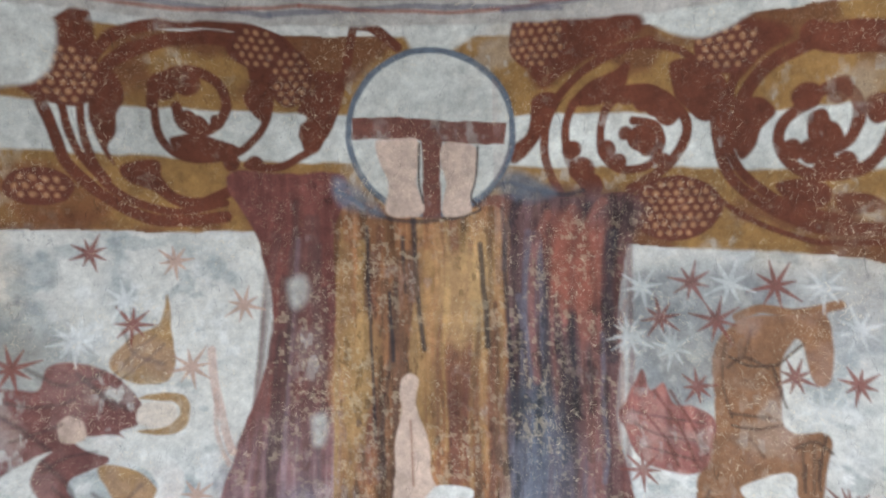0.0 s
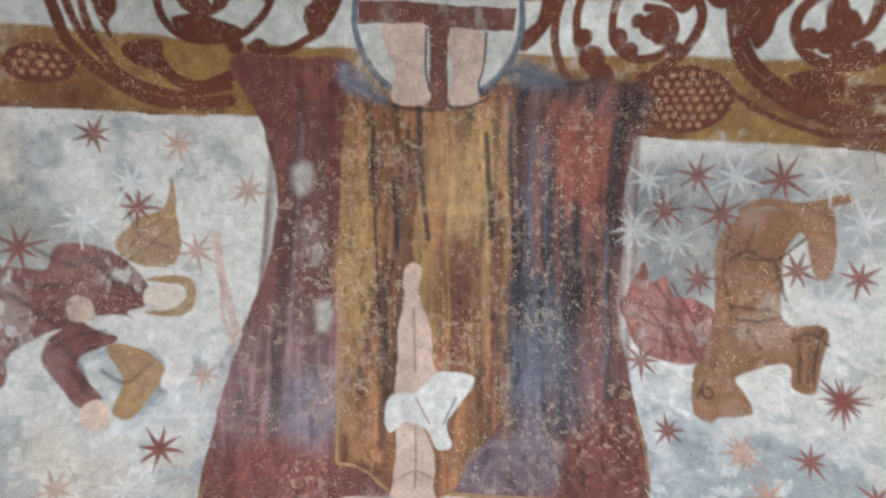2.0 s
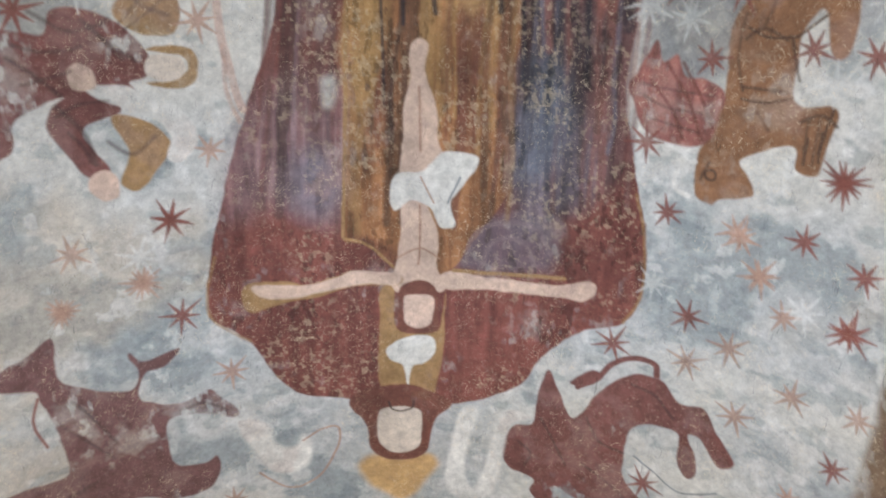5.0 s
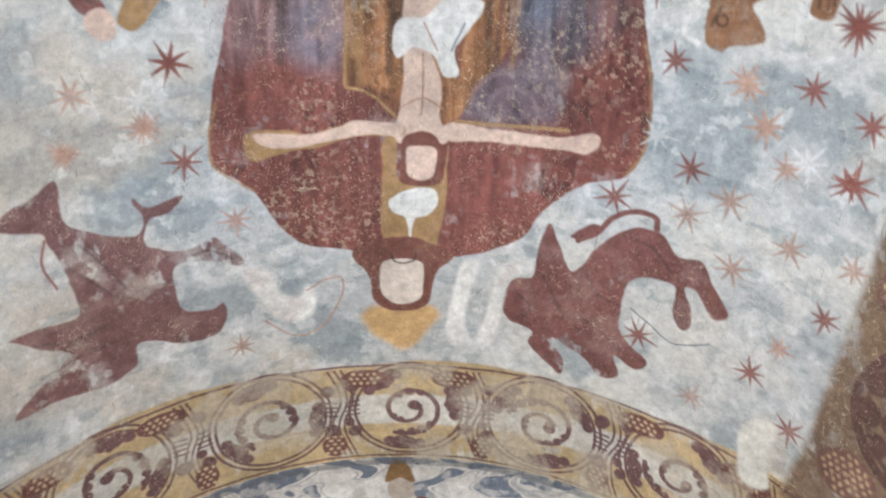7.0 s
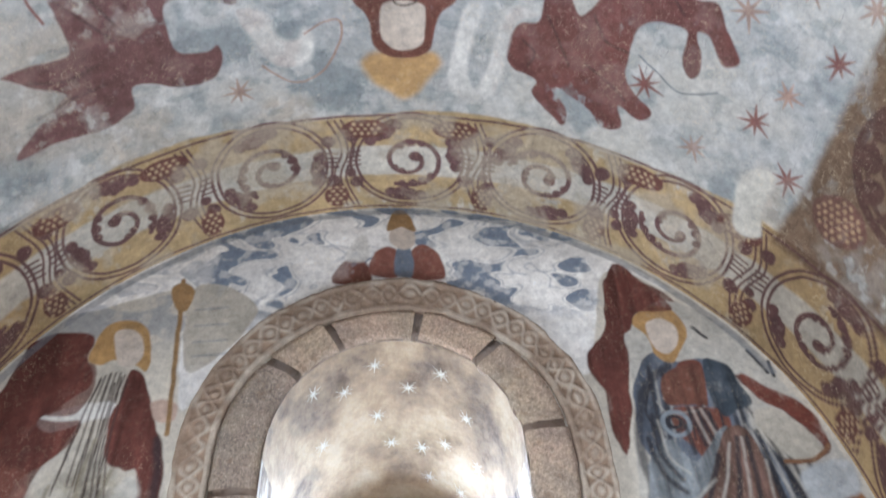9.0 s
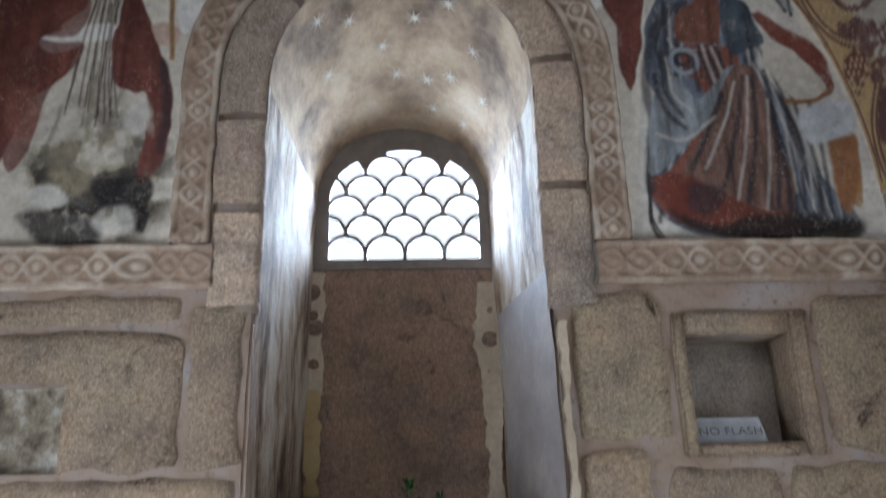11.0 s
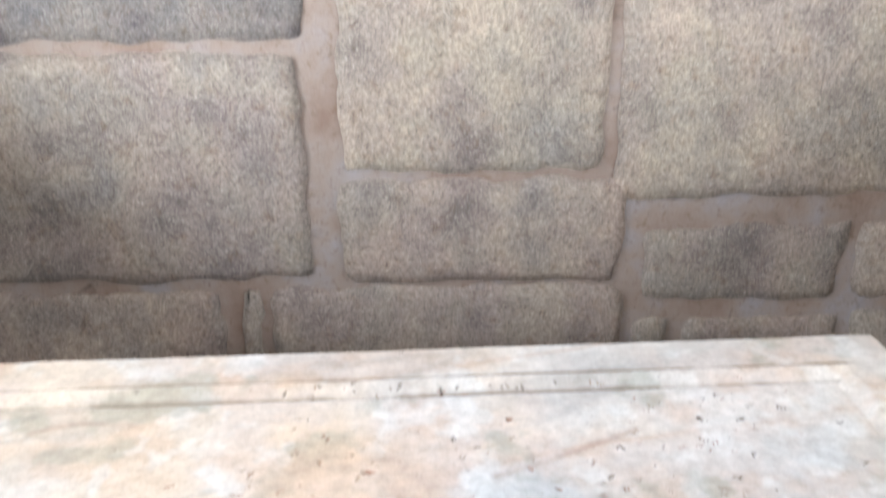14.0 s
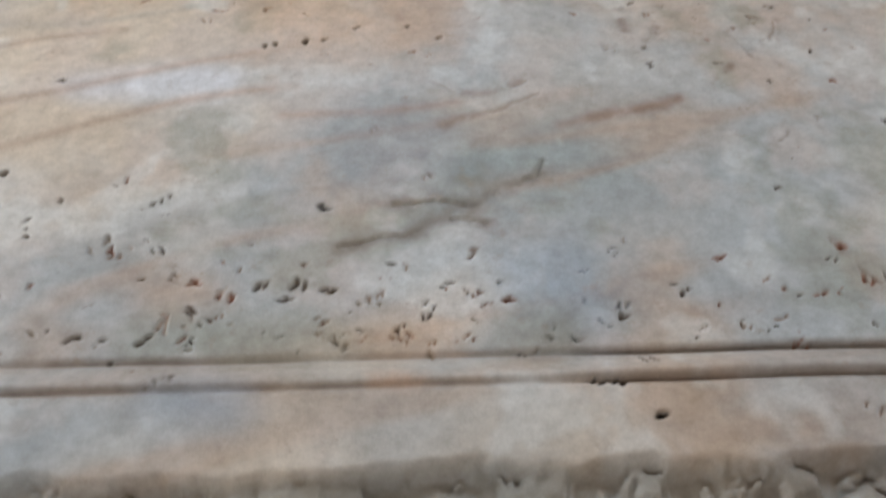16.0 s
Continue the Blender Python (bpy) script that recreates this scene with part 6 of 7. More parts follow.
STONES = [
    (-0.95, -0.395, 1.980, 2.036), (-0.378, -0.283, 1.722, 2.026), (-0.95, -0.285, 1.554, 1.718),
    (0.300, 0.474, 1.762, 2.03), (0.748, 0.95, 1.73, 2.02), (0.302, 0.425, 1.589, 1.749), (0.448, 0.648, 1.582, 1.718),
    (0.658, 0.95, 1.579, 1.716), (0.288, 0.632, 1.445, 1.575), (0.662, 0.95, 1.429, 1.558),
    (-0.95, -0.230, 0.880, 1.296), (-0.168, 0.292, 1.082, 1.444), (0.309, 0.95, 1.029, 1.420), (-0.180, 0.340, 0.872, 1.070),
    (0.375, 0.752, 0.823, 0.976), (0.768, 0.95, 0.827, 0.98), (-0.95, -0.406, 0.64, 0.858), (-0.376, -0.334, 0.65, 0.858), (-0.318, 0.348, 0.62, 0.862),
    (0.366, 0.440, 0.70, 0.788), (0.462, 0.766, 0.70, 0.786), (0.780, 0.95, 0.66, 0.80), (-0.95, -0.1, 0.32, 0.61), (-0.07, 0.95, 0.32, 0.60),
    (-0.95, 0.2, 0.0, 0.3), (0.23, 0.95, 0.0, 0.3),
]
# upper stones: real stains, plus a darker tint for the weaker light there
STAINED_DIM = granite_material("stained_dimmed_granite", (0.90, 0.85, 0.74), 0.9)
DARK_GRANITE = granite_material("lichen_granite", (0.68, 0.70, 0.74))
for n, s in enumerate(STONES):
    stone(*s, mat=DARK_GRANITE if n == 9 else STAINED_DIM if n < 9 else GRANITE, proud=0.007 + 0.007 * ((n * 37) % 11) / 11, seed=n)
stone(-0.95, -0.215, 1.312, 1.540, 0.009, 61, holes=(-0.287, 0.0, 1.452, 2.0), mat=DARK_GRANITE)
# pierced block beside the niche, round its square recess
stone(-0.95, -0.383, 1.728, 1.970, 0.010, 51, holes=(-0.722, -0.583, 1.70, 1.880), mat=STAINED_DIM)


# ================= niche and window =================
def loft(name, front, back, y0, y1, material, parent, keep=None, steps=10):
    rows = [(front * (1 - s) + back * s, y0 * (1 - s) + y1 * s) for s in np.linspace(0, 1, steps)]
    verts, faces, n = [], [], len(front)
    for o, y in rows:
        for x, z in o:
            verts.append((x + 0.006 * noise.noise(Vector((x * 9, y * 9, z * 9))), y, z + 0.004 * noise.noise(Vector((x * 8, y * 8 + 4, z * 8)))))
    for r in range(steps - 1):
        for i in range(n - 1):
            faces.append((r * n + i, r * n + i + 1, (r + 1) * n + i + 1, (r + 1) * n + i))
    return mesh_from(name, verts, faces, material, parent)


def densify(line, gap=0.02):
    out = []
    for a, b in zip(line[:-1], line[1:]):
        k = max(1, int(math.dist(a, b) / gap))
        out += [np.array(a) + (np.array(b) - np.array(a)) * i / k for i in range(k)]
    return np.array(out + [line[-1]])


niche = empty("window_niche", (0, 0, 0))
tagged(niche, "deep round-headed window niche with flaking plaster jambs", "niche", kind="structure")
HEAD = 2.46
front_arch = np.array([(0.262 * math.cos(t), HEAD + 0.28 * math.sin(t)) for t in np.linspace(0, math.pi, 33)])
back_arch = np.array([(0.21 * math.cos(t), 2.40 + 0.19 * math.sin(t)) for t in np.linspace(0, math.pi, 33)])
loft("vaulted_head", front_arch, back_arch, -0.003, DEPTH, NICHE, niche, steps=14)
for s in (1, -1):
    ft = np.array([(s * (0.283 - 0.021 * k / 40), 1.452 + (HEAD - 1.452) * k / 40) for k in range(41)])
    bk = np.array([(s * (0.232 - 0.022 * k / 40), 1.452 + (2.40 - 1.452) * k / 40) for k in range(41)])
    loft("jamb", ft, bk, -0.003, DEPTH, JAMB, niche, steps=14)
b = bmesh.new()
box(b, -0.278, 0.280, 0.007, DEPTH + 0.1, 1.442, 1.456)
part("sill", b, GRANITE, niche)
b = bmesh.new()
box(b, -0.26, 0.26, DEPTH, DEPTH + 0.12, 1.44, 2.222)
part("back_panel", b, PANEL, niche)


def plate(name, outline, holes, y, thick, material, parent):
    """A flat plate with holes cut through it."""
    from mathutils import geometry
    pts, edges = [], []
    for ring in [outline] + holes:
        k = len(pts)
        pts += [Vector((p[0], p[1])) for p in ring]
        edges += [(k + i, k + (i + 1) % len(ring)) for i in range(len(ring))]
    v2, e2, f2, *_ = geometry.delaunay_2d_cdt(pts, edges, [], 0, 1e-6)

    def inside(ring, x, z):
        hit = False
        for i in range(len(ring)):
            (xa, za), (xb, zb) = ring[i], ring[i - 1]
            if (za > z) != (zb > z) and x < (xb - xa) * (z - za) / (zb - za) + xa:
                hit = not hit
        return hit
    bm = bmesh.new()
    a = [bm.verts.new((p.x, y, p.y)) for p in v2]
    d = [bm.verts.new((p.x, y + thick, p.y)) for p in v2]
    count = {}
    for f in f2:
        cx, cz = sum(v2[i].x for i in f) / 3, sum(v2[i].y for i in f) / 3
        if inside(outline, cx, cz) and not any(inside(h, cx, cz) for h in holes):
            bm.faces.new([a[i] for i in f])
            bm.faces.new([d[i] for i in reversed(f)])
            for i in range(3):
                e = (f[i], f[(i + 1) % 3])
                count[e] = 1
    for i, j in count:
        if (j, i) not in count:
            bm.faces.new((a[j], a[i], d[i], d[j]))
    bmesh.ops.recalc_face_normals(bm, faces=bm.faces)
    return part(name, bm, material, parent)


# pierced stone window: rows of scale-shaped lights
window_1 = empty("window_1", (0, 0, 0))
tagged(window_1, "round-headed stone window pierced with rows of scale-shaped openings", "window", kind="structure")
frame_line = [(0.235, 2.218), (0.235, 2.40)] + [(0.235 * math.cos(t), 2.40 + 0.21 * math.sin(t)) for t in np.linspace(0.05, math.pi - 0.05, 28)] + [(-0.235, 2.40), (-0.235, 2.218)]
LIGHT_W, ROW_H, FOOT, BAR = 0.0955, 0.0525, 2.242, 0.0072
R_IN = LIGHT_W / 2 - BAR / 2
lights = []


def in_head(x, z):
    x -= 0.004
    return FOOT < z and (z < 2.405 and abs(x) < 0.184 or (x / 0.184) ** 2 + ((z - 2.40) / 0.130) ** 2 < 1)


for row in range(6):
    for col in range(-3, 4):
        cx = 0.004 + (col + (0.5 if row % 2 == 0 else 0.0)) * LIGHT_W
        zc = FOOT + 0.014 + row * ROW_H

        def open_at(x, z):
            if not in_head(x, z):
                return False
            own = math.hypot(x - cx, z - zc) < R_IN if z > zc else abs(x - cx) < R_IN
            return own and (row == 0 or all(math.hypot(x - cx - s * LIGHT_W / 2, z - zc + ROW_H) > R_IN + BAR for s in (-1, 1)))
        mid = None
        for dz in (0.012, 0.022, 0.0, 0.032, -0.012):
            for dx in (0.0, 0.014, -0.014, 0.026, -0.026):
                if mid is None and all(open_at(cx + dx + e, zc + dz + g) for e, g in ((0.007, 0), (-0.007, 0), (0, 0.007), (0, -0.007))):
                    mid = (cx + dx, zc + dz)
        if mid is None:
            continue
        ring = []
        for k in range(36):
            a, d = 2 * math.pi * k / 36, 0.004
            while open_at(mid[0] + d * math.cos(a), mid[1] + d * math.sin(a)) and d < 0.1:
                d += 0.001
            ring.append((mid[0] + (d - 0.001) * math.cos(a), mid[1] + (d - 0.001) * math.sin(a)))
        lights.append(ring)
plate("lattice", frame_line, lights, DEPTH - 0.005, 0.03, LATTICE, window_1)


# ================= carved arch =================
def arch_path(w0, w1, t0, t1, spring, foot, gap=0.006):
    """Pairs of inner and outer points along an arch, evenly spaced, from one foot to the other."""
    ins, outs = [], []
    rise = max(2, int((spring - foot) / gap))
    turn = max(8, int(math.pi * (w0 + w1) / 2 / gap))
    for k in range(rise):
        z = foot + (spring - foot) * k / rise
        ins.append((w0, z)), outs.append((w1, z))
    for k in range(turn + 1):
        a = math.pi * k / turn
        ins.append((w0 * math.cos(a), spring + (t0 - spring) * math.sin(a)))
        outs.append((w1 * math.cos(a), spring + (t1 - spring) * math.sin(a)))
    for k in range(rise):
        z = spring - (spring - foot) * (k + 1) / rise
        ins.append((-w0, z)), outs.append((-w1, z))
    return np.array(ins), np.array(outs)


def strip_mesh(name, ins, outs, front, relief, material, parent, across=16, gap=0.006, wear_seed=0):
    """A raised strip between two lines; relief(s, w) gives the carving along s metres and across w from 0 to 1."""
    n = len(ins)
    w = np.r_[0, np.linspace(0, 1, across), 1]
    verts = []
    for i in range(n):
        for k, f in enumerate(w):
            x, z = ins[i] + (outs[i] - ins[i]) * f
            worn = 0.004 * noise.noise(Vector((x * 16, z * 16, wear_seed))) + 0.003 * noise.noise(Vector((x * 50, z * 50, wear_seed + 2)))
            y = 0.03 if k in (0, len(w) - 1) else front - relief(i * gap, f) * (0.6 + 0.5 * noise.noise(Vector((x * 9, z * 9, 4)))) + worn
            e = 0.004 * noise.noise(Vector((x * 22, z * 22, 8 + k // 9)))
            verts.append((x + e, y, z + e))
    m = len(w)
    i, k = np.meshgrid(np.arange(n - 1), np.arange(m - 1), indexing="ij")
    a = (i * m + k).ravel()
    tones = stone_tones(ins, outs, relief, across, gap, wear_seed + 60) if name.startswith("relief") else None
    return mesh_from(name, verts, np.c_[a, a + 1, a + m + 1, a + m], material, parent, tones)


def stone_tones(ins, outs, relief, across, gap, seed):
    """Tones that follow the carving: pale on the ridges, brown in the hollows, patchy at random."""
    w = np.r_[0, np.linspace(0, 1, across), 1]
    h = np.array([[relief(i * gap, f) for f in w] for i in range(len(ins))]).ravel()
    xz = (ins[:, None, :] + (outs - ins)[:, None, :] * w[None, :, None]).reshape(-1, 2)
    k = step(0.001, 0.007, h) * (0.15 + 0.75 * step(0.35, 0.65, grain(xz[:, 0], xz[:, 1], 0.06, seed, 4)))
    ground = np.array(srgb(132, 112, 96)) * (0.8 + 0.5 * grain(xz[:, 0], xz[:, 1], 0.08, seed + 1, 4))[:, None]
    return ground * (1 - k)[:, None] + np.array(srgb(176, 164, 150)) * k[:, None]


def interlace(s, w, pitch=0.085):
    """Worn loops and leaves between two plain fillets."""
    if w < 0.12 or w > 0.88:
        return 0.007
    s = s + 0.022 * noise.noise(Vector((s * 11, 3.0, 0)))
    a = 2 * math.pi * s / pitch
    d = min(abs(w - 0.5 - 0.27 * math.sin(a)), abs(w - 0.5 + 0.27 * math.sin(a)))
    h = 0.009 * max(0.0, 1 - d / 0.13)
    q = ((s / pitch) % 0.5 - 0.25) * pitch / 0.014
    return max(h, 0.008 * max(0.0, 1 - q * q - ((w - 0.5) / 0.16) ** 2))


arch_ring = empty("niche_arch")
tagged(arch_ring, "pale stone arch round the niche with a carved relief border", "arch", kind="structure")
ins, outs = arch_path(0.262, 0.352, 2.742, 2.815, 2.46, 2.00)
n = len(ins)
cuts = [0.0, 0.13, 0.275, 0.385, 0.475, 0.575, 0.645, 0.80, 0.90, 1.0]
strip_mesh("mortar_bed", ins[::4], outs[::4], -0.006, lambda s, w: 0.0, MORTAR, arch_ring, 4, 0.024)
for k, (c0, c1) in enumerate(zip(cuts[:-1], cuts[1:])):
    i0, i1 = int(c0 * (n - 1)) + 1, int(c1 * (n - 1)) - 1
    strip_mesh("voussoir", ins[i0:i1], outs[i0:i1], -0.012 - 0.004 * (k % 2), lambda s, w: 0.006 * min(1, 8 * w, 8 * (1 - w)), CARVED, arch_ring, 8, wear_seed=k)
ins, outs = arch_path(0.356, 0.425, 2.819, 2.905, 2.47, 2.13, 0.004)
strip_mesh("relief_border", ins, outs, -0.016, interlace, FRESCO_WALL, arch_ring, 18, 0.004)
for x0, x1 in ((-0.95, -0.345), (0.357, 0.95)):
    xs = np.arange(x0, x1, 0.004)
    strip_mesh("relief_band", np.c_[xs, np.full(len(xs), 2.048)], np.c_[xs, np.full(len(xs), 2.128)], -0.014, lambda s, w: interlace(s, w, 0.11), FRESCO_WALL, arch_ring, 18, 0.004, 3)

# ================= details of the niche =================
LIME = plaster_material("pale_lime_patch", [(0.3, srgb(150, 136, 118)), (0.5, srgb(178, 164, 144)), (0.7, srgb(190, 178, 160))])
OCHRE_PATCH = plaster_material("ochre_lime_patch", [(0.3, srgb(136, 112, 76)), (0.5, srgb(168, 146, 104)), (0.7, srgb(180, 160, 122))])
GREY_COAT = plaster_material("grey_lime_coat", [(0.3, srgb(126, 120, 120)), (0.5, srgb(146, 140, 140)), (0.7, srgb(168, 160, 154))])
RIVER = granite_material("niche_cobble", (0.62, 0.54, 0.50))


def wobbly(x0, x1, z0, z1, seed, amp=0.012, n=30):
    """An upright patch with ragged edges."""
    zs = np.linspace(z0, z1, n)
    rag = lambda z, o: amp * (1.3 * noise.noise(Vector((z * 9, seed * 3.1, o))) + 0.8 * noise.noise(Vector((z * 43, seed * 1.7, o + 4))))
    right = [(x1 + rag(z, 0), z) for z in zs]
    left = [(x0 + rag(z, 9), z) for z in zs[::-1]]
    return [tuple(q) for q in curve(right + left, 3)]


for k, (x0, x1, z0, z1, m) in enumerate(((-0.232, -0.186, 1.92, 2.21, LIME), (-0.230, -0.190, 1.70, 1.93, OCHRE_PATCH), (0.172, 0.226, 1.93, 2.18, LIME), (0.182, 0.222, 1.62, 1.95, LIME))):
    plate("lime_patch", wobbly(x0, x1, z0, z1, k), [], DEPTH - 0.008 - 0.0025 * k, 0.02, m, niche)
for x, z, r in ((-0.212, 2.16, 0.018), (-0.206, 2.075, 0.020), (-0.212, 2.105, 0.012), (-0.208, 1.99, 0.012), (0.200, 2.11, 0.017), (0.198, 2.04, 0.024), (0.196, 1.965, 0.014), (0.204, 1.80, 0.012)):
    b = bmesh.new()
    bmesh.ops.create_icosphere(b, subdivisions=2, radius=r)
    for v in b.verts:
        v.co *= 1 + 0.25 * noise.noise(v.co * 60 + Vector((x, z, 0)) * 9)
        v.co.y *= 0.35
    bmesh.ops.translate(b, vec=(x, DEPTH - 0.008, z), verts=b.verts)
    smooth(part("cobble", b, RIVER, niche))
# grey coat low on one jamb, with the lime edge beside it
ft = np.array([(0.277 - 0.0145 * k / 20, 1.458 + 0.62 * k / 20) for k in range(21)])
bk = np.array([(0.227 - 0.0145 * k / 20, 1.458 + 0.62 * k / 20) for k in range(21)])
loft("grey_coat", ft, bk, -0.004, DEPTH - 0.09, GREY_COAT, niche)
plate("lime_edge", wobbly(0.276, 0.290, 1.47, 1.975, 9, 0.006, 50), [], -0.018, 0.02, LIME, niche)

# painted stars in the niche head
STARPAINT = plain("star_paint", srgb(176, 168, 154), 0.85)


def star_mesh(r):
    b = bmesh.new()
    c = b.verts.new((0, 0, 0))
    ring = []
    for k in range(16):
        q = r if k % 2 == 0 else r * 0.16
        q *= 1 if k % 4 else 0.8
        ring.append(b.verts.new((q * math.cos(k * math.pi / 8), q * math.sin(k * math.pi / 8), 0)))
    for k in range(16):
        b.faces.new((c, ring[k], ring[(k + 1) % 16]))
    return b


first = None
for k, (t, s) in enumerate(((1.75, 0.12), (1.45, 0.26), (1.15, 0.14), (2.05, 0.22), (2.35, 0.12), (0.85, 0.32), (1.75, 0.42), (1.62, 0.60), (1.30, 0.62), (1.05, 0.55), (0.62, 0.55), (2.35, 0.45), (1.20, 0.80), (0.80, 0.80))):
    fr = np.array((0.262 * math.cos(t), HEAD + 0.28 * math.sin(t)))
    bk = np.array((0.21 * math.cos(t), 2.40 + 0.19 * math.sin(t)))
    x, z = fr * (1 - s) + bk * s
    y = -0.003 + DEPTH * s
    inward = Vector((-math.cos(t), -0.15, -math.sin(t))).normalized()
    if first is None:
        first = part("painted_star", star_mesh(0.028), STARPAINT, niche)
        ob = first
    else:
        ob = new("painted_star", first.data)
        ob.parent = niche
    ob.matrix_world = Matrix.Translation(Vector((x, y, z)) + inward * 0.006) @ inward.to_track_quat("Z", "Y").to_matrix().to_4x4() @ Matrix.Rotation(k, 4, "Z")

# bright sky outside the window
glow = bpy.data.materials.new("bright_sky")
glow.use_nodes = True
gb = glow.node_tree.nodes["Principled BSDF"]
gb.inputs["Base Color"].default_value = (0.8, 0.85, 0.9, 1)
gb.inputs["Emission Color"].default_value = (0.9, 0.95, 1.0, 1)
gb.inputs["Emission Strength"].default_value = 3.2
b = bmesh.new()
box(b, -1.6, 1.6, 1.9, 1.95, 1.0, 4.6)
tagged(part("backdrop", b, glow, None), "bright hazy sky seen through the window", "sky", kind="structure")

# ================= wall recesses =================
recess_1 = empty("wall_recess")
tagged(recess_1, "square recess in the granite with a moulded stone rim", "recess", kind="structure")
b = bmesh.new()
box(b, 0.49, 0.72, 0.10, 0.14, 1.74, 1.97)
part("back_plate", b, granite_material("grey_granite", (0.80, 0.82, 0.84)), recess_1)
for x0, x1, z0, z1 in ((0.484, 0.507, 1.732, 1.992), (0.700, 0.736, 1.732, 1.992), (0.5085, 0.6985, 1.950, 1.992), (0.5085, 0.6985, 1.732, 1.755)):
    b = bmesh.new()
    box(b, x0, x1, -0.009, 0.09, z0, z1, 0.004)
    bmesh.ops.subdivide_edges(b, edges=b.edges[:], cuts=3, use_grid_fill=True)
    for v in b.verts:
        v.co.y += 0.005 * noise.noise(v.co * 28)
        v.co.x += 0.003 * noise.noise(v.co * 22 + Vector((3, 0, 0)))
        v.co.z += 0.003 * noise.noise(v.co * 22 + Vector((0, 0, 5)))
    smooth(part("rim", b, STAINED_DIM, recess_1))
recess_2 = empty("wall_recess")
tagged(recess_2, "small square recess with lichened rubble filling", "recess", kind="structure")
LICHEN = plaster_material("lichened_rubble", [(0.32, srgb(70, 64, 54)), (0.46, srgb(128, 120, 104)), (0.6, srgb(176, 174, 166)), (0.72, srgb(186, 184, 178))], scale=20)
stone(-0.73, -0.575, 1.72, 1.885, proud=-0.03, seed=80, name="rubble", mat=LICHEN).parent = recess_2
b = bmesh.new()
box(b, -0.74, -0.565, 0.05, 0.09, 1.71, 1.90)
part("back_plate", b, LICHEN, recess_2)

# ================= paper notice =================
PAPER = plain("white_paper", srgb(206, 210, 214), 0.8)
b = bmesh.new()
cols, rows_n = 12, 5
grid = [[b.verts.new((0.507 + 0.132 * i / cols, 0.006 + 0.030 * (k / rows_n) + 0.005 * math.sin(i / cols * 3.0) + 0.002 * math.sin(i * 1.7), 1.757 + 0.047 * k / rows_n)) for k in range(rows_n + 1)] for i in range(cols + 1)]
for i in range(cols):
    for k in range(rows_n):
        b.faces.new((grid[i][k], grid[i + 1][k], grid[i + 1][k + 1], grid[i][k + 1]))
bmesh.ops.solidify(b, geom=b.faces[:], thickness=0.0008)
notice = part("paper_notice", b, PAPER, None)
smooth(notice)
tagged(notice, "small white handwritten paper notice propped in the wall recess", "notice")
font = bpy.data.curves.new("writing", "FONT")
font.body, font.size, font.space_character, font.shear = "NO FLASH", 0.024, 1.05, 0.12
tmp = new("writing", font)
letters = bpy.data.meshes.new_from_object(tmp)
bpy.data.objects.remove(tmp)
letters.materials.append(plain("grey_ink", srgb(96, 100, 108), 0.8))
words = new("writing", letters)
words.parent = notice
words.matrix_world = pose(0.516, 0.0105, 1.771, 57, 0, 0)

# ================= flower pot and plant =================
WHITE = plain("white_glazed_ceramic", srgb(204, 202, 196), 0.45)


def lathe(profile, n=40):
    b = bmesh.new()
    rings = [[b.verts.new((r * math.cos(2 * math.pi * k / n), r * math.sin(2 * math.pi * k / n), z)) for k in range(n)] for r, z in profile]
    for p, q in zip(rings[:-1], rings[1:]):
        for k in range(n):
            b.faces.new((p[k], p[(k + 1) % n], q[(k + 1) % n], q[k]))
    b.faces.new(list(reversed(rings[0])))
    b.faces.new(rings[-1])
    return b


POT = (0.006, 0.075, 1.456)
pot = empty("flower_pot", POT)
tagged(pot, "white ceramic flower pot with a stepped rim on the niche sill", "pot")
smooth(part("pot_body", lathe([(0.050, 0.0), (0.053, 0.003), (0.054, 0.028), (0.052, 0.031), (0.052, 0.033)]), WHITE, pot))
smooth(part("rim", lathe([(0.052, 0.033), (0.060, 0.034), (0.062, 0.037), (0.062, 0.068), (0.060, 0.071), (0.054, 0.071), (0.052, 0.064)]), WHITE, pot))
part("soil", lathe([(0.05, 0.062), (0.051, 0.066)], 24), plain("dark_soil", srgb(60, 46, 36), 0.95), pot)


def leaf_material(name, tones):
    m = Nodes(name, 0.5, 0.35)
    geo = m.tree.nodes.new("ShaderNodeNewGeometry").outputs["Random Per Island"]
    m.colour(m.ramp(geo, [(0.0, srgb(*tones[0])), (0.5, srgb(*tones[1])), (1.0, srgb(*tones[2]))]))
    return m.mat


GREEN = leaf_material("box_leaf_green", ((14, 36, 20), (26, 62, 30), (66, 106, 44)))
DRY = leaf_material("dry_leaf_brown", ((40, 27, 20), (78, 50, 36), (112, 76, 54)))
plant = empty("potted_plant", (POT[0], POT[1], POT[2] + 0.066))
tagged(plant, "bushy green artificial boxwood sprigs in the white pot", "plant")


def leaf(b, base, way, size, wide, rng):
    side = way.cross(Vector((rng.uniform(-1, 1), rng.uniform(-1, 1), rng.uniform(-1, 1)))).normalized()
    up = side.cross(way).normalized()
    tip = base + way * size
    mid = base + way * size * 0.5 + up * size * 0.12
    v = [b.verts.new(base), b.verts.new(mid + side * wide), b.verts.new(tip), b.verts.new(mid - side * wide), b.verts.new(mid - up * size * 0.06)]
    b.faces.new((v[0], v[1], v[4])), b.faces.new((v[1], v[2], v[4])), b.faces.new((v[2], v[3], v[4])), b.faces.new((v[3], v[0], v[4]))


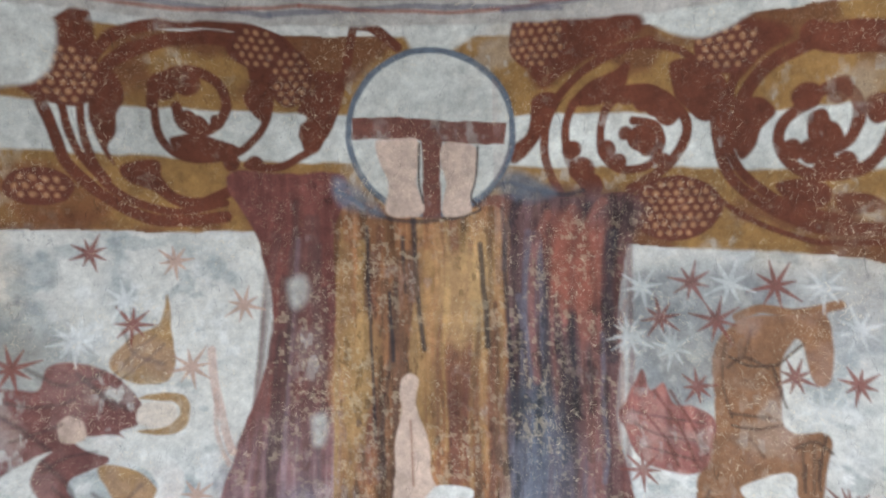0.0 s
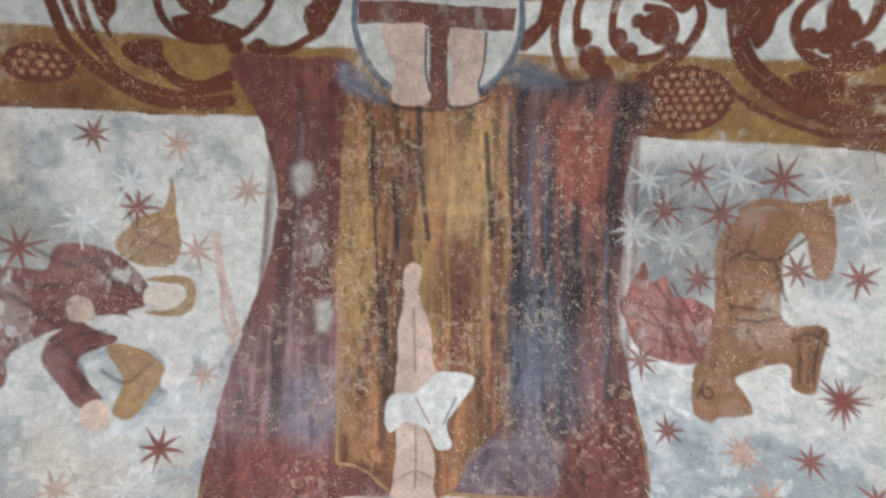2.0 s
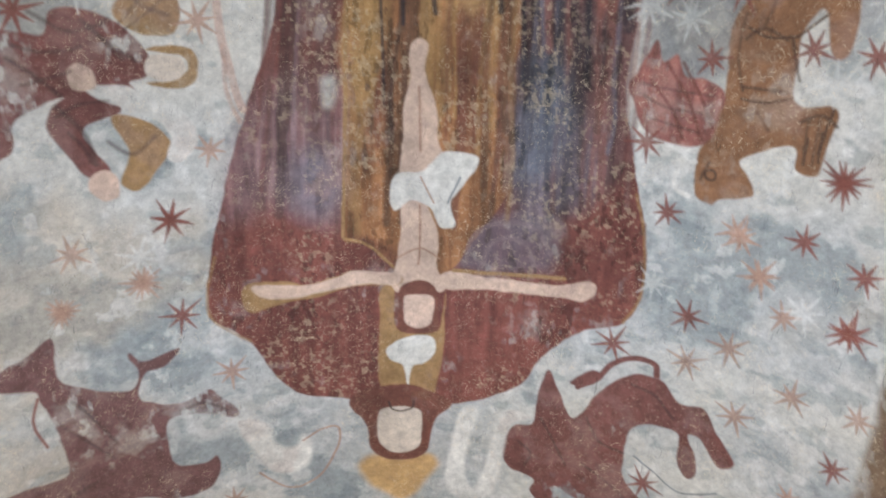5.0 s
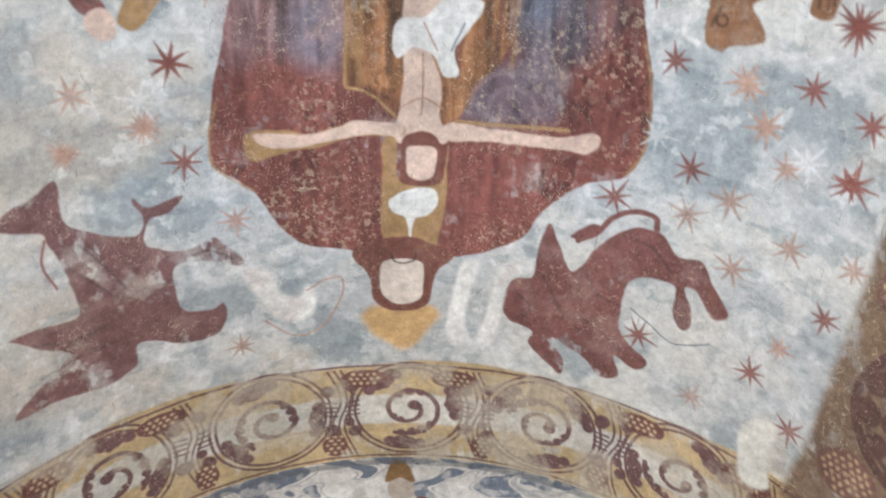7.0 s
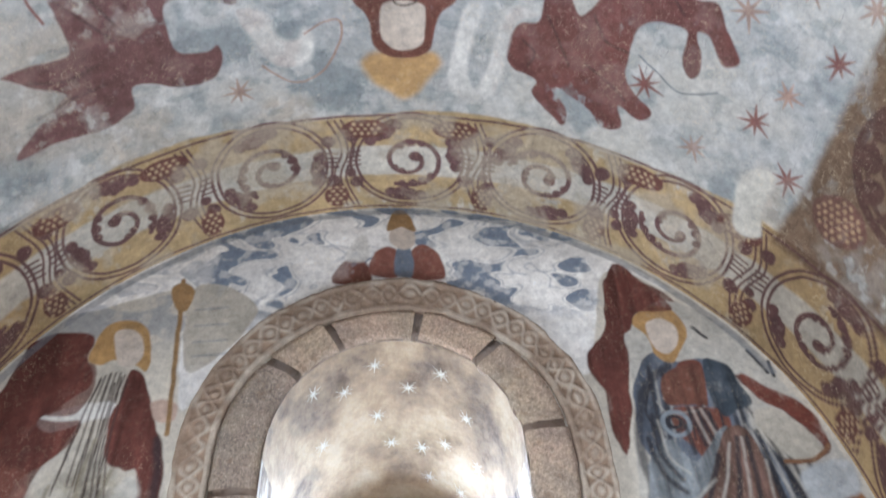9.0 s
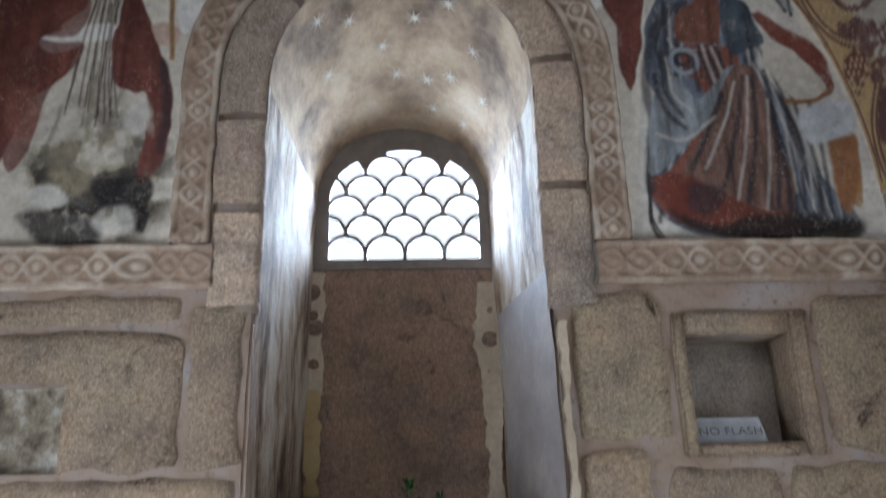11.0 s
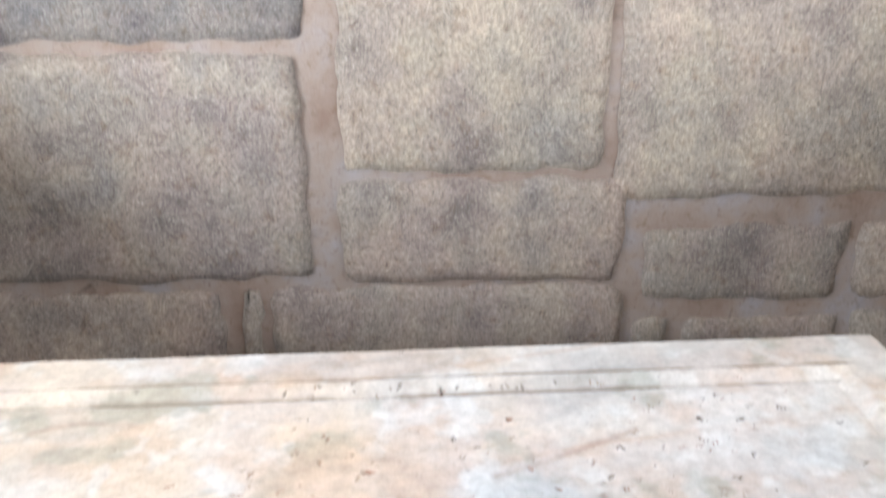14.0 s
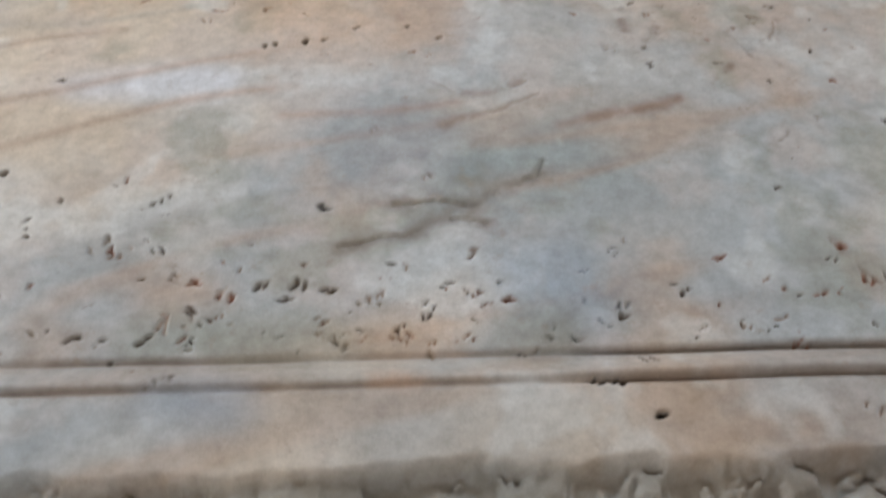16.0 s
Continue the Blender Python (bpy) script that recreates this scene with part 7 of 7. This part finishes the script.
def sprig(rng, reach, lift, azim, thick=1.0):
    """One curved stem with small paired leaves."""
    b = bmesh.new()
    start = Vector((0.03 * math.cos(azim) * rng.random(), 0.03 * math.sin(azim) * rng.random(), 0))
    out = Vector((math.cos(azim), math.sin(azim), 0))
    pts = []
    for k in range(14):
        s = k / 13
        pts.append(start + out * reach * s + Vector((0, 0, lift * (1.6 * s - 0.6 * s * s))) + Vector((rng.uniform(-1, 1), rng.uniform(-1, 1), rng.uniform(-1, 1))) * 0.003)
    for k, (p, q) in enumerate(zip(pts[:-1], pts[1:])):
        w = 0.0011 * (1 - 0.6 * k / 13)
        side = Vector((0, 1, 0)) * w
        top = Vector((1, 0, 1)).normalized() * w
        a = [b.verts.new(p + o) for o in (side, top, -side, -top)]
        c = [b.verts.new(q + o) for o in (side, top, -side, -top)]
        for i in range(4):
            b.faces.new((a[i], a[(i + 1) % 4], c[(i + 1) % 4], c[i]))
        if k < 2:
            continue
        along = (q - p).normalized()
        for _ in range(6):
            way = (along * rng.uniform(0.3, 1.0) + Vector((rng.uniform(-1, 1), rng.uniform(-1, 1), rng.uniform(-0.7, 1))) * 0.8).normalized()
            leaf(b, p.lerp(q, rng.random()), way, rng.uniform(0.011, 0.021), rng.uniform(0.0024, 0.0042), rng)
    return b


rng = random.Random(11)
SPRIGS = [(-0.16, 0.10), (-0.13, 0.06), (-0.15, 0.02), (-0.12, -0.02), (-0.09, 0.12), (-0.06, 0.15), (-0.02, 0.19), (0.0, 0.15), (0.04, 0.15), (0.06, 0.16), (0.09, 0.12),
          (0.12, 0.14), (0.15, 0.12), (0.19, 0.14), (0.20, 0.10), (0.14, 0.05), (0.12, 0.0), (0.16, 0.07), (-0.11, 0.09), (0.03, 0.11), (-0.04, 0.10), (0.08, 0.07), (-0.14, -0.05)]
for k, (dx, dz) in enumerate(SPRIGS * 4):
    if k >= 23:
        dx, dz = dx * rng.uniform(0.3, 0.85), dz * rng.uniform(0.1, 0.75) - 0.01
    dx = dx * 1.05 + 0.014
    azim = math.atan2(rng.uniform(-0.05, 0.07), dx + 1e-3)
    part("sprig", sprig(rng, abs(dx), dz, azim), GREEN, plant)
for k in range(26):
    part("sprig", sprig(rng, rng.uniform(0.03, 0.09), rng.uniform(-0.035, 0.06), rng.uniform(3.3, 6.1)), GREEN, plant)

# dry brown leaves swept into the corners of the sill
for x0, x1, y0, y1, top, seed in ((-0.235, -0.10, 0.16, 0.44, 0.10, 3), (0.12, 0.225, 0.16, 0.44, 0.11, 4)):
    r = random.Random(seed)
    b = bmesh.new()
    for _ in range(150):
        x, y = r.uniform(x0, x1), r.uniform(y0, y1)
        h = top * (0.35 + 0.65 * (y - y0) / (y1 - y0)) * (1 - 0.5 * abs((x - (x0 + x1) / 2) / (x1 - x0)))
        leaf(b, Vector((x, y, 1.457 + max(0.001, h * r.random()))), Vector((r.uniform(-1, 1), r.uniform(-1, 1), r.uniform(-0.3, 0.8))).normalized(), r.uniform(0.03, 0.055), r.uniform(0.009, 0.018), r)
    tagged(part("dry_leaves", b, DRY, None), "heap of dry brown leaves in the corner of the sill", "leaves", kind="stuff")

# ================= altar =================
altar = empty("altar", (-0.02, -0.865, 0))
altar.rotation_euler = (0, 0, radians(1.6))
tagged(altar, "worn marble altar slab with a moulded rim on a granite block", "altar")
HX, HY = 0.545, 0.343
ax, ay = np.arange(-HX, HX + 0.001, 0.0016), np.arange(-HY - 0.012, HY - 0.015, 0.0016)
AX, AY = (q.ravel() for q in np.meshgrid(ax, ay, indexing="ij"))


def marble_colours(x, y):
    t = x * 0.97 + y * 0.24
    s = -x * 0.24 + y * 0.97
    n = grain(t * 0.35, s, 0.10, 61, 5)
    n2 = grain(t * 0.5, s, 0.22, 62, 4)
    c = np.array(srgb(200, 192, 182)) * (0.74 + 0.50 * n)[:, None]
    warm = step(0.46, 0.62, grain(x, y, 0.26, 63, 5)) * 0.7
    c = c * (1 - warm)[:, None] + np.array(srgb(204, 184, 160)) * warm[:, None]
    cool = step(0.46, 0.62, n2) * step(0.25, -0.15, y) * 0.75
    c = c * (1 - cool)[:, None] + np.array(srgb(164, 170, 172)) * cool[:, None]
    blot = np.exp(-((x - 0.06) / 0.12) ** 2 - ((y + 0.10) / 0.06) ** 2) * step(0.35, 0.6, n2) * 0.7
    c = c * (1 - blot)[:, None] + np.array(srgb(138, 142, 136)) * blot[:, None]
    blot = np.exp(-((x + 0.04) / 0.16) ** 2 - ((y - 0.15) / 0.06) ** 2) * 0.6 * step(0.3, 0.6, n)
    c = c * (1 - blot)[:, None] + np.array(srgb(204, 170, 130)) * blot[:, None]
    vein = np.exp(-((grain(t * 0.22, s, 0.16, 64, 4) - 0.5) / 0.030) ** 2) * 0.40 * step(0.3, 0.6, n2)
    c = c * (1 - vein)[:, None] + np.array(srgb(176, 138, 104)) * vein[:, None]
    vein = np.exp(-((grain(t * 0.2, s, 0.2, 65, 4) - 0.52) / 0.026) ** 2) * 0.28
    c = c * (1 - vein)[:, None] + np.array(srgb(136, 130, 122)) * vein[:, None]
    mott = grain(x, y, 0.035, 73, 4)
    c = c * (0.86 + 0.28 * mott)[:, None]
    pink = step(0.50, 0.66, grain(x, y, 0.09, 74, 5)) * 0.45
    c = c * (1 - pink)[:, None] + np.array(srgb(200, 184, 172)) * pink[:, None]
    ochre = step(0.52, 0.76, grain(x, y, 0.07, 75, 5)) * 0.26
    c = c * (1 - ochre)[:, None] + np.array(srgb(186, 142, 98)) * ochre[:, None]
    white = step(0.58, 0.70, grain(x, y, 0.05, 76, 4)) * 0.4
    c = c * (1 - white)[:, None] + np.array(srgb(216, 214, 208)) * white[:, None]
    green = step(0.58, 0.70, grain(x, y, 0.08, 77, 5)) * 0.45
    c = c * (1 - green)[:, None] + np.array(srgb(142, 140, 122)) * green[:, None]
    return c


def rim_height(x, y):
    """Raised border: flat outer margin, a groove, a bead, then the sunk field."""
    d = np.minimum(HY - 0.016 - y, HY + y) + 0.0015 * (grain(x, y, 0.2, 71, 3) - 0.5)
    e = HX - np.abs(x) + 0.010 * (grain(x, y, 0.10, 70, 3) - 0.5)
    worn = 0.35 + 0.65 * step(0.3, 0.6, grain(x, y, 0.15, 72, 3))
    h = -0.009 * step(0.060, 0.086, np.minimum(d, e))
    for f, k in ((d, 1.0), (e, 0.35)):
        on = step(0.050, 0.060, np.minimum(d, e))
        h = h - k * on * worn * (0.0052 * np.exp(-((f - 0.0606) / 0.0026) ** 2) + 0.0046 * np.exp(-((f - 0.084) / 0.0026) ** 2) - 0.0025 * np.exp(-((f - 0.068) / 0.008) ** 2))
    return h, d


slab_paint = Fresco(AX, AY, marble_colours(AX, AY))
height, rim_d = rim_height(AX, AY)
height = height + 0.0030 * (grain(AX, AY, 0.10, 66, 4) - 0.5)
rim_e = HX - np.abs(AX)
# shade in both rim grooves put into the marble's colour as brown lines
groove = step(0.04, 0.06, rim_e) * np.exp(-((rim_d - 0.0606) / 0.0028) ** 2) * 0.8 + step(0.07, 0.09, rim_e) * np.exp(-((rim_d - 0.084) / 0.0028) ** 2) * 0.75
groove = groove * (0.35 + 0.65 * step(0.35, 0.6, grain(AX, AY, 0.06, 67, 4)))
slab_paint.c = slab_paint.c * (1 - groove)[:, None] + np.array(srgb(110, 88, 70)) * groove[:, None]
r = random.Random(5)
PIT, RUSTY = srgb(92, 74, 60), srgb(140, 84, 56)


def pit(x, y, long, wide, angle, colour, deep):
    i = slab_paint.near((x - long, y - long), (x + long, y + long), 0.004)
    u, v = AX[i] - x, AY[i] - y
    a, c = u * math.cos(angle) + v * math.sin(angle), -u * math.sin(angle) + v * math.cos(angle)
    d = np.exp(-((a / long) ** 2 + (c / wide) ** 2) ** 2)
    slab_paint.c[i] = slab_paint.c[i] * (1 - 0.85 * d)[:, None] + np.array(colour) * (0.85 * d)[:, None]
    height[i] -= deep * d


for cx, cy, sx, sy, k in ((-0.07, 0.13, 0.14, 0.05, 46), (0.24, 0.13, 0.13, 0.07, 44), (0.05, -0.22, 0.24, 0.035, 52), (-0.20, -0.20, 0.12, 0.05, 34), (0.0, 0.0, 0.40, 0.22, 46), (0.30, 0.22, 0.10, 0.03, 16), (0.02, 0.250, 0.25, 0.008, 30), (0.0, -0.245, 0.3, 0.008, 40), (0.34, 0.0, 0.12, 0.2, 22)):
    for _ in range(k):
        # each hollow is a few small chips side by side
        x, y, tone = cx + r.gauss(0, sx * 0.6), cy + r.gauss(0, sy * 0.7), PIT if r.random() < 0.6 else RUSTY
        if r.random() < 0.35:
            tone = tuple(0.4 * v + 0.6 * w for v, w in zip(tone, srgb(170, 150, 130)))
        size = r.choice((0.5, 0.6, 0.7, 0.9, 1.1))
        lean = r.uniform(0.2, 2.6)
        for _ in range(r.choice((1, 2, 2, 3))):
            pit(x, y, size * r.uniform(0.0014, 0.0042), size * r.uniform(0.0008, 0.0012), lean + r.uniform(-0.5, 0.5), tone, 0.0022)
            x, y = x + size * r.uniform(-0.006, 0.006), y + size * r.uniform(-0.004, 0.004)


def crack(points, colour, depth, width=0.0017):
    """An uneven crack that opens and closes along a wandering line."""
    p = curve(points, 30, False)
    i = slab_paint.near(tuple(p.min(0)), tuple(p.max(0)), 0.02)
    x, y = AX[i] + 0.016 * (grain(AX[i], AY[i], 0.03, 81, 4) - 0.5), AY[i] + 0.020 * (grain(AX[i], AY[i], 0.03, 82, 4) - 0.5)
    d = np.full(len(x), 9.0)
    for a, c in p:
        d = np.minimum(d, (x - a) ** 2 + (y - c) ** 2)
    wide = np.exp(-d / 0.007 ** 2) * 0.55 * step(0.4, 0.6, grain(AX[i], AY[i], 0.02, 83, 4))
    slim = np.exp(-d / width ** 2) * step(0.44, 0.60, grain(AX[i], AY[i], 0.025, 84, 4))
    both = np.maximum(wide, 0.5 * slim)
    slab_paint.c[i] = slab_paint.c[i] * (1 - both)[:, None] + np.array(colour) * both[:, None]
    height[i] -= 0.5 * depth * (0.5 * wide + slim)


# stains, veins, cracks and single chips of the worn top
for pts, colour, edge, amount in (([(0.036, -0.177), (0.089, -0.169), (0.115, -0.207), (0.097, -0.250), (0.053, -0.253), (0.040, -0.217)], srgb(140, 152, 162), 0.03, 0.7), ([(0.014, -0.091), (0.038, -0.098), (0.031, -0.147), (-0.000, -0.156), (-0.023, -0.177), (-0.007, -0.135)], srgb(112, 114, 104), 0.02, 0.7),
                                  ([(-0.062, -0.038), (-0.006, -0.027), (0.014, -0.091), (-0.027, -0.129), (-0.063, -0.105)], srgb(150, 142, 138), 0.03, 0.6), ([(-0.156, 0.129), (-0.023, 0.152), (0.020, 0.061), (-0.041, 0.017), (-0.117, 0.043)], srgb(210, 170, 130), 0.03, 0.65),
                                  ([(-0.049, -0.245), (0.004, -0.239), (0.007, -0.257), (-0.039, -0.259)], srgb(190, 146, 104), 0.014, 0.55), ([(-0.039, -0.274), (-0.010, -0.275), (-0.012, -0.286), (-0.037, -0.284)], srgb(190, 140, 96), 0.008, 0.65),
                                  ([(-0.269, 0.001), (-0.160, 0.014), (-0.159, -0.021), (-0.258, -0.025)], srgb(206, 206, 210), 0.02, 0.7), ([(-0.192, -0.198), (-0.151, -0.192), (-0.127, -0.215), (-0.173, -0.222)], srgb(196, 160, 128), 0.02, 0.7),
                                  ([(0.106, -0.051), (0.189, -0.028), (0.212, -0.075), (0.140, -0.096)], srgb(196, 166, 138), 0.025, 0.55), ([(-0.131, -0.232), (-0.070, -0.230), (-0.056, -0.252), (-0.114, -0.258)], srgb(150, 146, 122), 0.02, 0.6), ([(-0.155, -0.280), (-0.111, -0.279), (-0.108, -0.305), (-0.147, -0.303)], srgb(140, 150, 160), 0.02, 0.7), ([(0.039, -0.230), (0.080, -0.228), (0.080, -0.256), (0.040, -0.256)], srgb(132, 126, 104), 0.015, 0.6)):
    slab_paint.fill(pts, colour, edge=edge, wear=0.5, amount=amount)
for pts in ([(-0.325, -0.029), (-0.278, -0.015), (-0.229, 0.003), (-0.139, 0.032)], [(-0.308, -0.080), (-0.235, -0.048), (-0.155, -0.021), (-0.103, -0.013)], [(0.067, 0.102), (0.131, 0.127), (0.217, 0.167)], [(-0.400, 0.197), (-0.356, 0.210), (-0.295, 0.203)], [(-0.348, 0.040), (-0.310, 0.052), (-0.247, 0.064)], [(0.095, -0.064), (0.150, -0.047), (0.187, -0.033)], [(-0.108, -0.046), (-0.044, -0.045), (0.020, -0.035)]):
    slab_paint.line(pts, 0.007, srgb(176, 134, 102), edge=0.006, wear=0.6, amount=0.6)
for pts, colour, depth in (([(0.004, -0.007), (0.021, -0.021), (0.052, -0.019), (0.071, -0.008)], srgb(132, 104, 84), 0.003), ([(0.015, -0.062), (0.041, -0.046), (0.069, -0.033), (0.085, -0.025)], srgb(132, 104, 84), 0.003), ([(-0.027, -0.134), (-0.008, -0.138), (0.019, -0.138), (0.047, -0.129), (0.073, -0.113), (0.079, -0.101)], srgb(104, 94, 84), 0.004),
                           ([(-0.059, -0.179), (-0.030, -0.169), (-0.008, -0.158), (0.011, -0.150), (0.034, -0.154)], srgb(112, 92, 76), 0.004), ([(0.123, -0.052), (0.159, -0.044), (0.187, -0.033), (0.213, -0.022), (0.235, 0.002)], srgb(128, 98, 76), 0.002), ([(0.144, 0.034), (0.162, 0.046), (0.162, 0.068)], srgb(120, 92, 72), 0.003),
                           ([(0.247, 0.052), (0.257, 0.024), (0.271, 0.008)], srgb(104, 78, 62), 0.003), ([(0.248, -0.087), (0.262, -0.070)], srgb(120, 100, 84), 0.002), ([(0.254, -0.181), (0.260, -0.196), (0.270, -0.209)], srgb(116, 74, 52), 0.003), ([(0.168, 0.028), (0.193, 0.054)], srgb(120, 92, 72), 0.002), ([(0.275, 0.035), (0.288, 0.067)], srgb(120, 92, 72), 0.002)):
    crack(pts, colour, depth)
for x, y, size, lean, tone in ((-0.075, -0.141, 2.2, 0.1, srgb(36, 32, 30)), (-0.126, 0.041, 2.2, 1.2, PIT), (-0.096, 0.046, 2.0, 1.0, PIT), (-0.082, 0.047, 1.2, 0.6, PIT), (-0.052, 0.116, 2.0, -0.3, RUSTY), (-0.017, 0.066, 1.4, 1.5, PIT), (-0.013, 0.030, 1.2, 0.4, RUSTY), (0.010, 0.048, 1.4, 0.8, PIT), (-0.057, 0.064, 1.4, 1.2, PIT), (0.125, 0.081, 1.4, -0.6, RUSTY),
                               (0.173, 0.030, 1.4, 0.8, PIT), (0.229, 0.008, 1.6, -0.4, PIT), (0.308, 0.024, 1.4, 1.4, PIT), (0.234, -0.128, 1.4, 1.2, PIT), (0.258, -0.183, 2.0, -0.2, RUSTY), (0.267, -0.211, 2.0, 1.2, RUSTY), (0.262, -0.015, 1.2, 0.9, PIT), (0.312, -0.015, 1.6, -0.3, RUSTY), (-0.211, -0.242, 1.8, 0.4, PIT), (-0.170, -0.244, 2.0, 0.6, PIT),
                               (-0.107, -0.206, 2.0, 0.7, PIT), (-0.085, -0.205, 2.4, 1.3, PIT), (-0.066, -0.211, 2.0, 0.2, PIT), (-0.007, -0.230, 1.6, 1.4, PIT), (0.040, -0.219, 2.0, 0.4, RUSTY), (0.111, -0.233, 1.6, 1.0, PIT), (0.150, -0.217, 1.6, 1.4, PIT), (0.233, -0.221, 1.4, 0.5, RUSTY), (-0.146, -0.202, 1.8, 0.2, RUSTY), (-0.144, -0.223, 1.8, -0.5, PIT), (-0.127, -0.213, 2.0, 1.2, RUSTY), (-0.090, -0.216, 1.6, 0.3, PIT), (-0.279, -0.001, 1.4, 1.0, PIT), (-0.295, -0.102, 2.0, 1.0, PIT), (0.097, -0.283, 1.6, 0.9, srgb(50, 46, 42)), (0.085, -0.283, 1.4, 0.4, srgb(50, 46, 42)), (0.118, -0.306, 2.0, 0.0, srgb(60, 54, 48)), (0.288, 0.180, 2.2, 1.3, PIT), (0.329, 0.178, 1.8, 1.2, PIT), (0.429, 0.166, 1.6, -0.8, PIT), (0.088, 0.193, 1.8, -0.2, RUSTY)):
    for _ in range(3):
        pit(x + r.uniform(-0.002, 0.002) * size, y + r.uniform(-0.0012, 0.0012) * size, 0.0019 * size * r.uniform(0.6, 1.1), 0.0008 * size, lean + r.uniform(-0.5, 0.5), tone, 0.0022)
slab_z = SLAB_Z + height
broken = step(0.010, 0.0, rim_d + 0.010 - 0.018 * grain(AX, AY, 0.05, 68, 4) - 0.006 * (AY < -HY + 0.05)) * step(-HY + 0.06, -HY + 0.03, AY)
slab_z = slab_z - broken * (0.012 * grain(AX, AY, 0.03, 69, 4) + 0.006 * step(0.45, 0.6, grain(AX, AY, 0.018, 79, 4)))
slab_paint.c = slab_paint.c * (1 - 0.6 * broken)[:, None] + np.array(srgb(118, 114, 104)) * (0.6 * broken * (0.4 + 0.9 * grain(AX, AY, 0.02, 78, 4)))[:, None]
na, nb = len(ax), len(ay)
i, j = np.meshgrid(np.arange(na - 1), np.arange(nb - 1), indexing="ij")
k = (i * nb + j).ravel()
faces = np.c_[k, k + nb, k + nb + 1, k + 1]
border = np.concatenate([np.arange(nb), np.arange(1, na) * nb + nb - 1, (na - 1) * nb + np.arange(nb - 2, -1, -1), np.arange(na - 2, 0, -1) * nb])
tops = np.c_[AX, AY, slab_z]
lower = tops[border].copy()
lower[:, 2] = SLAB_Z - 0.11
base = len(tops) + np.arange(len(border))
skirt = np.c_[border, np.roll(border, -1), np.roll(base, -1), base]
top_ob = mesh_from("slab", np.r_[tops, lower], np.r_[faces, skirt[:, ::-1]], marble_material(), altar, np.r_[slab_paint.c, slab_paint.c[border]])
b = bmesh.new()
box(b, -0.27, 0.27, -0.22, 0.22, 0, SLAB_Z - 0.108, 0.012)
part("support", b, GRANITE, altar)
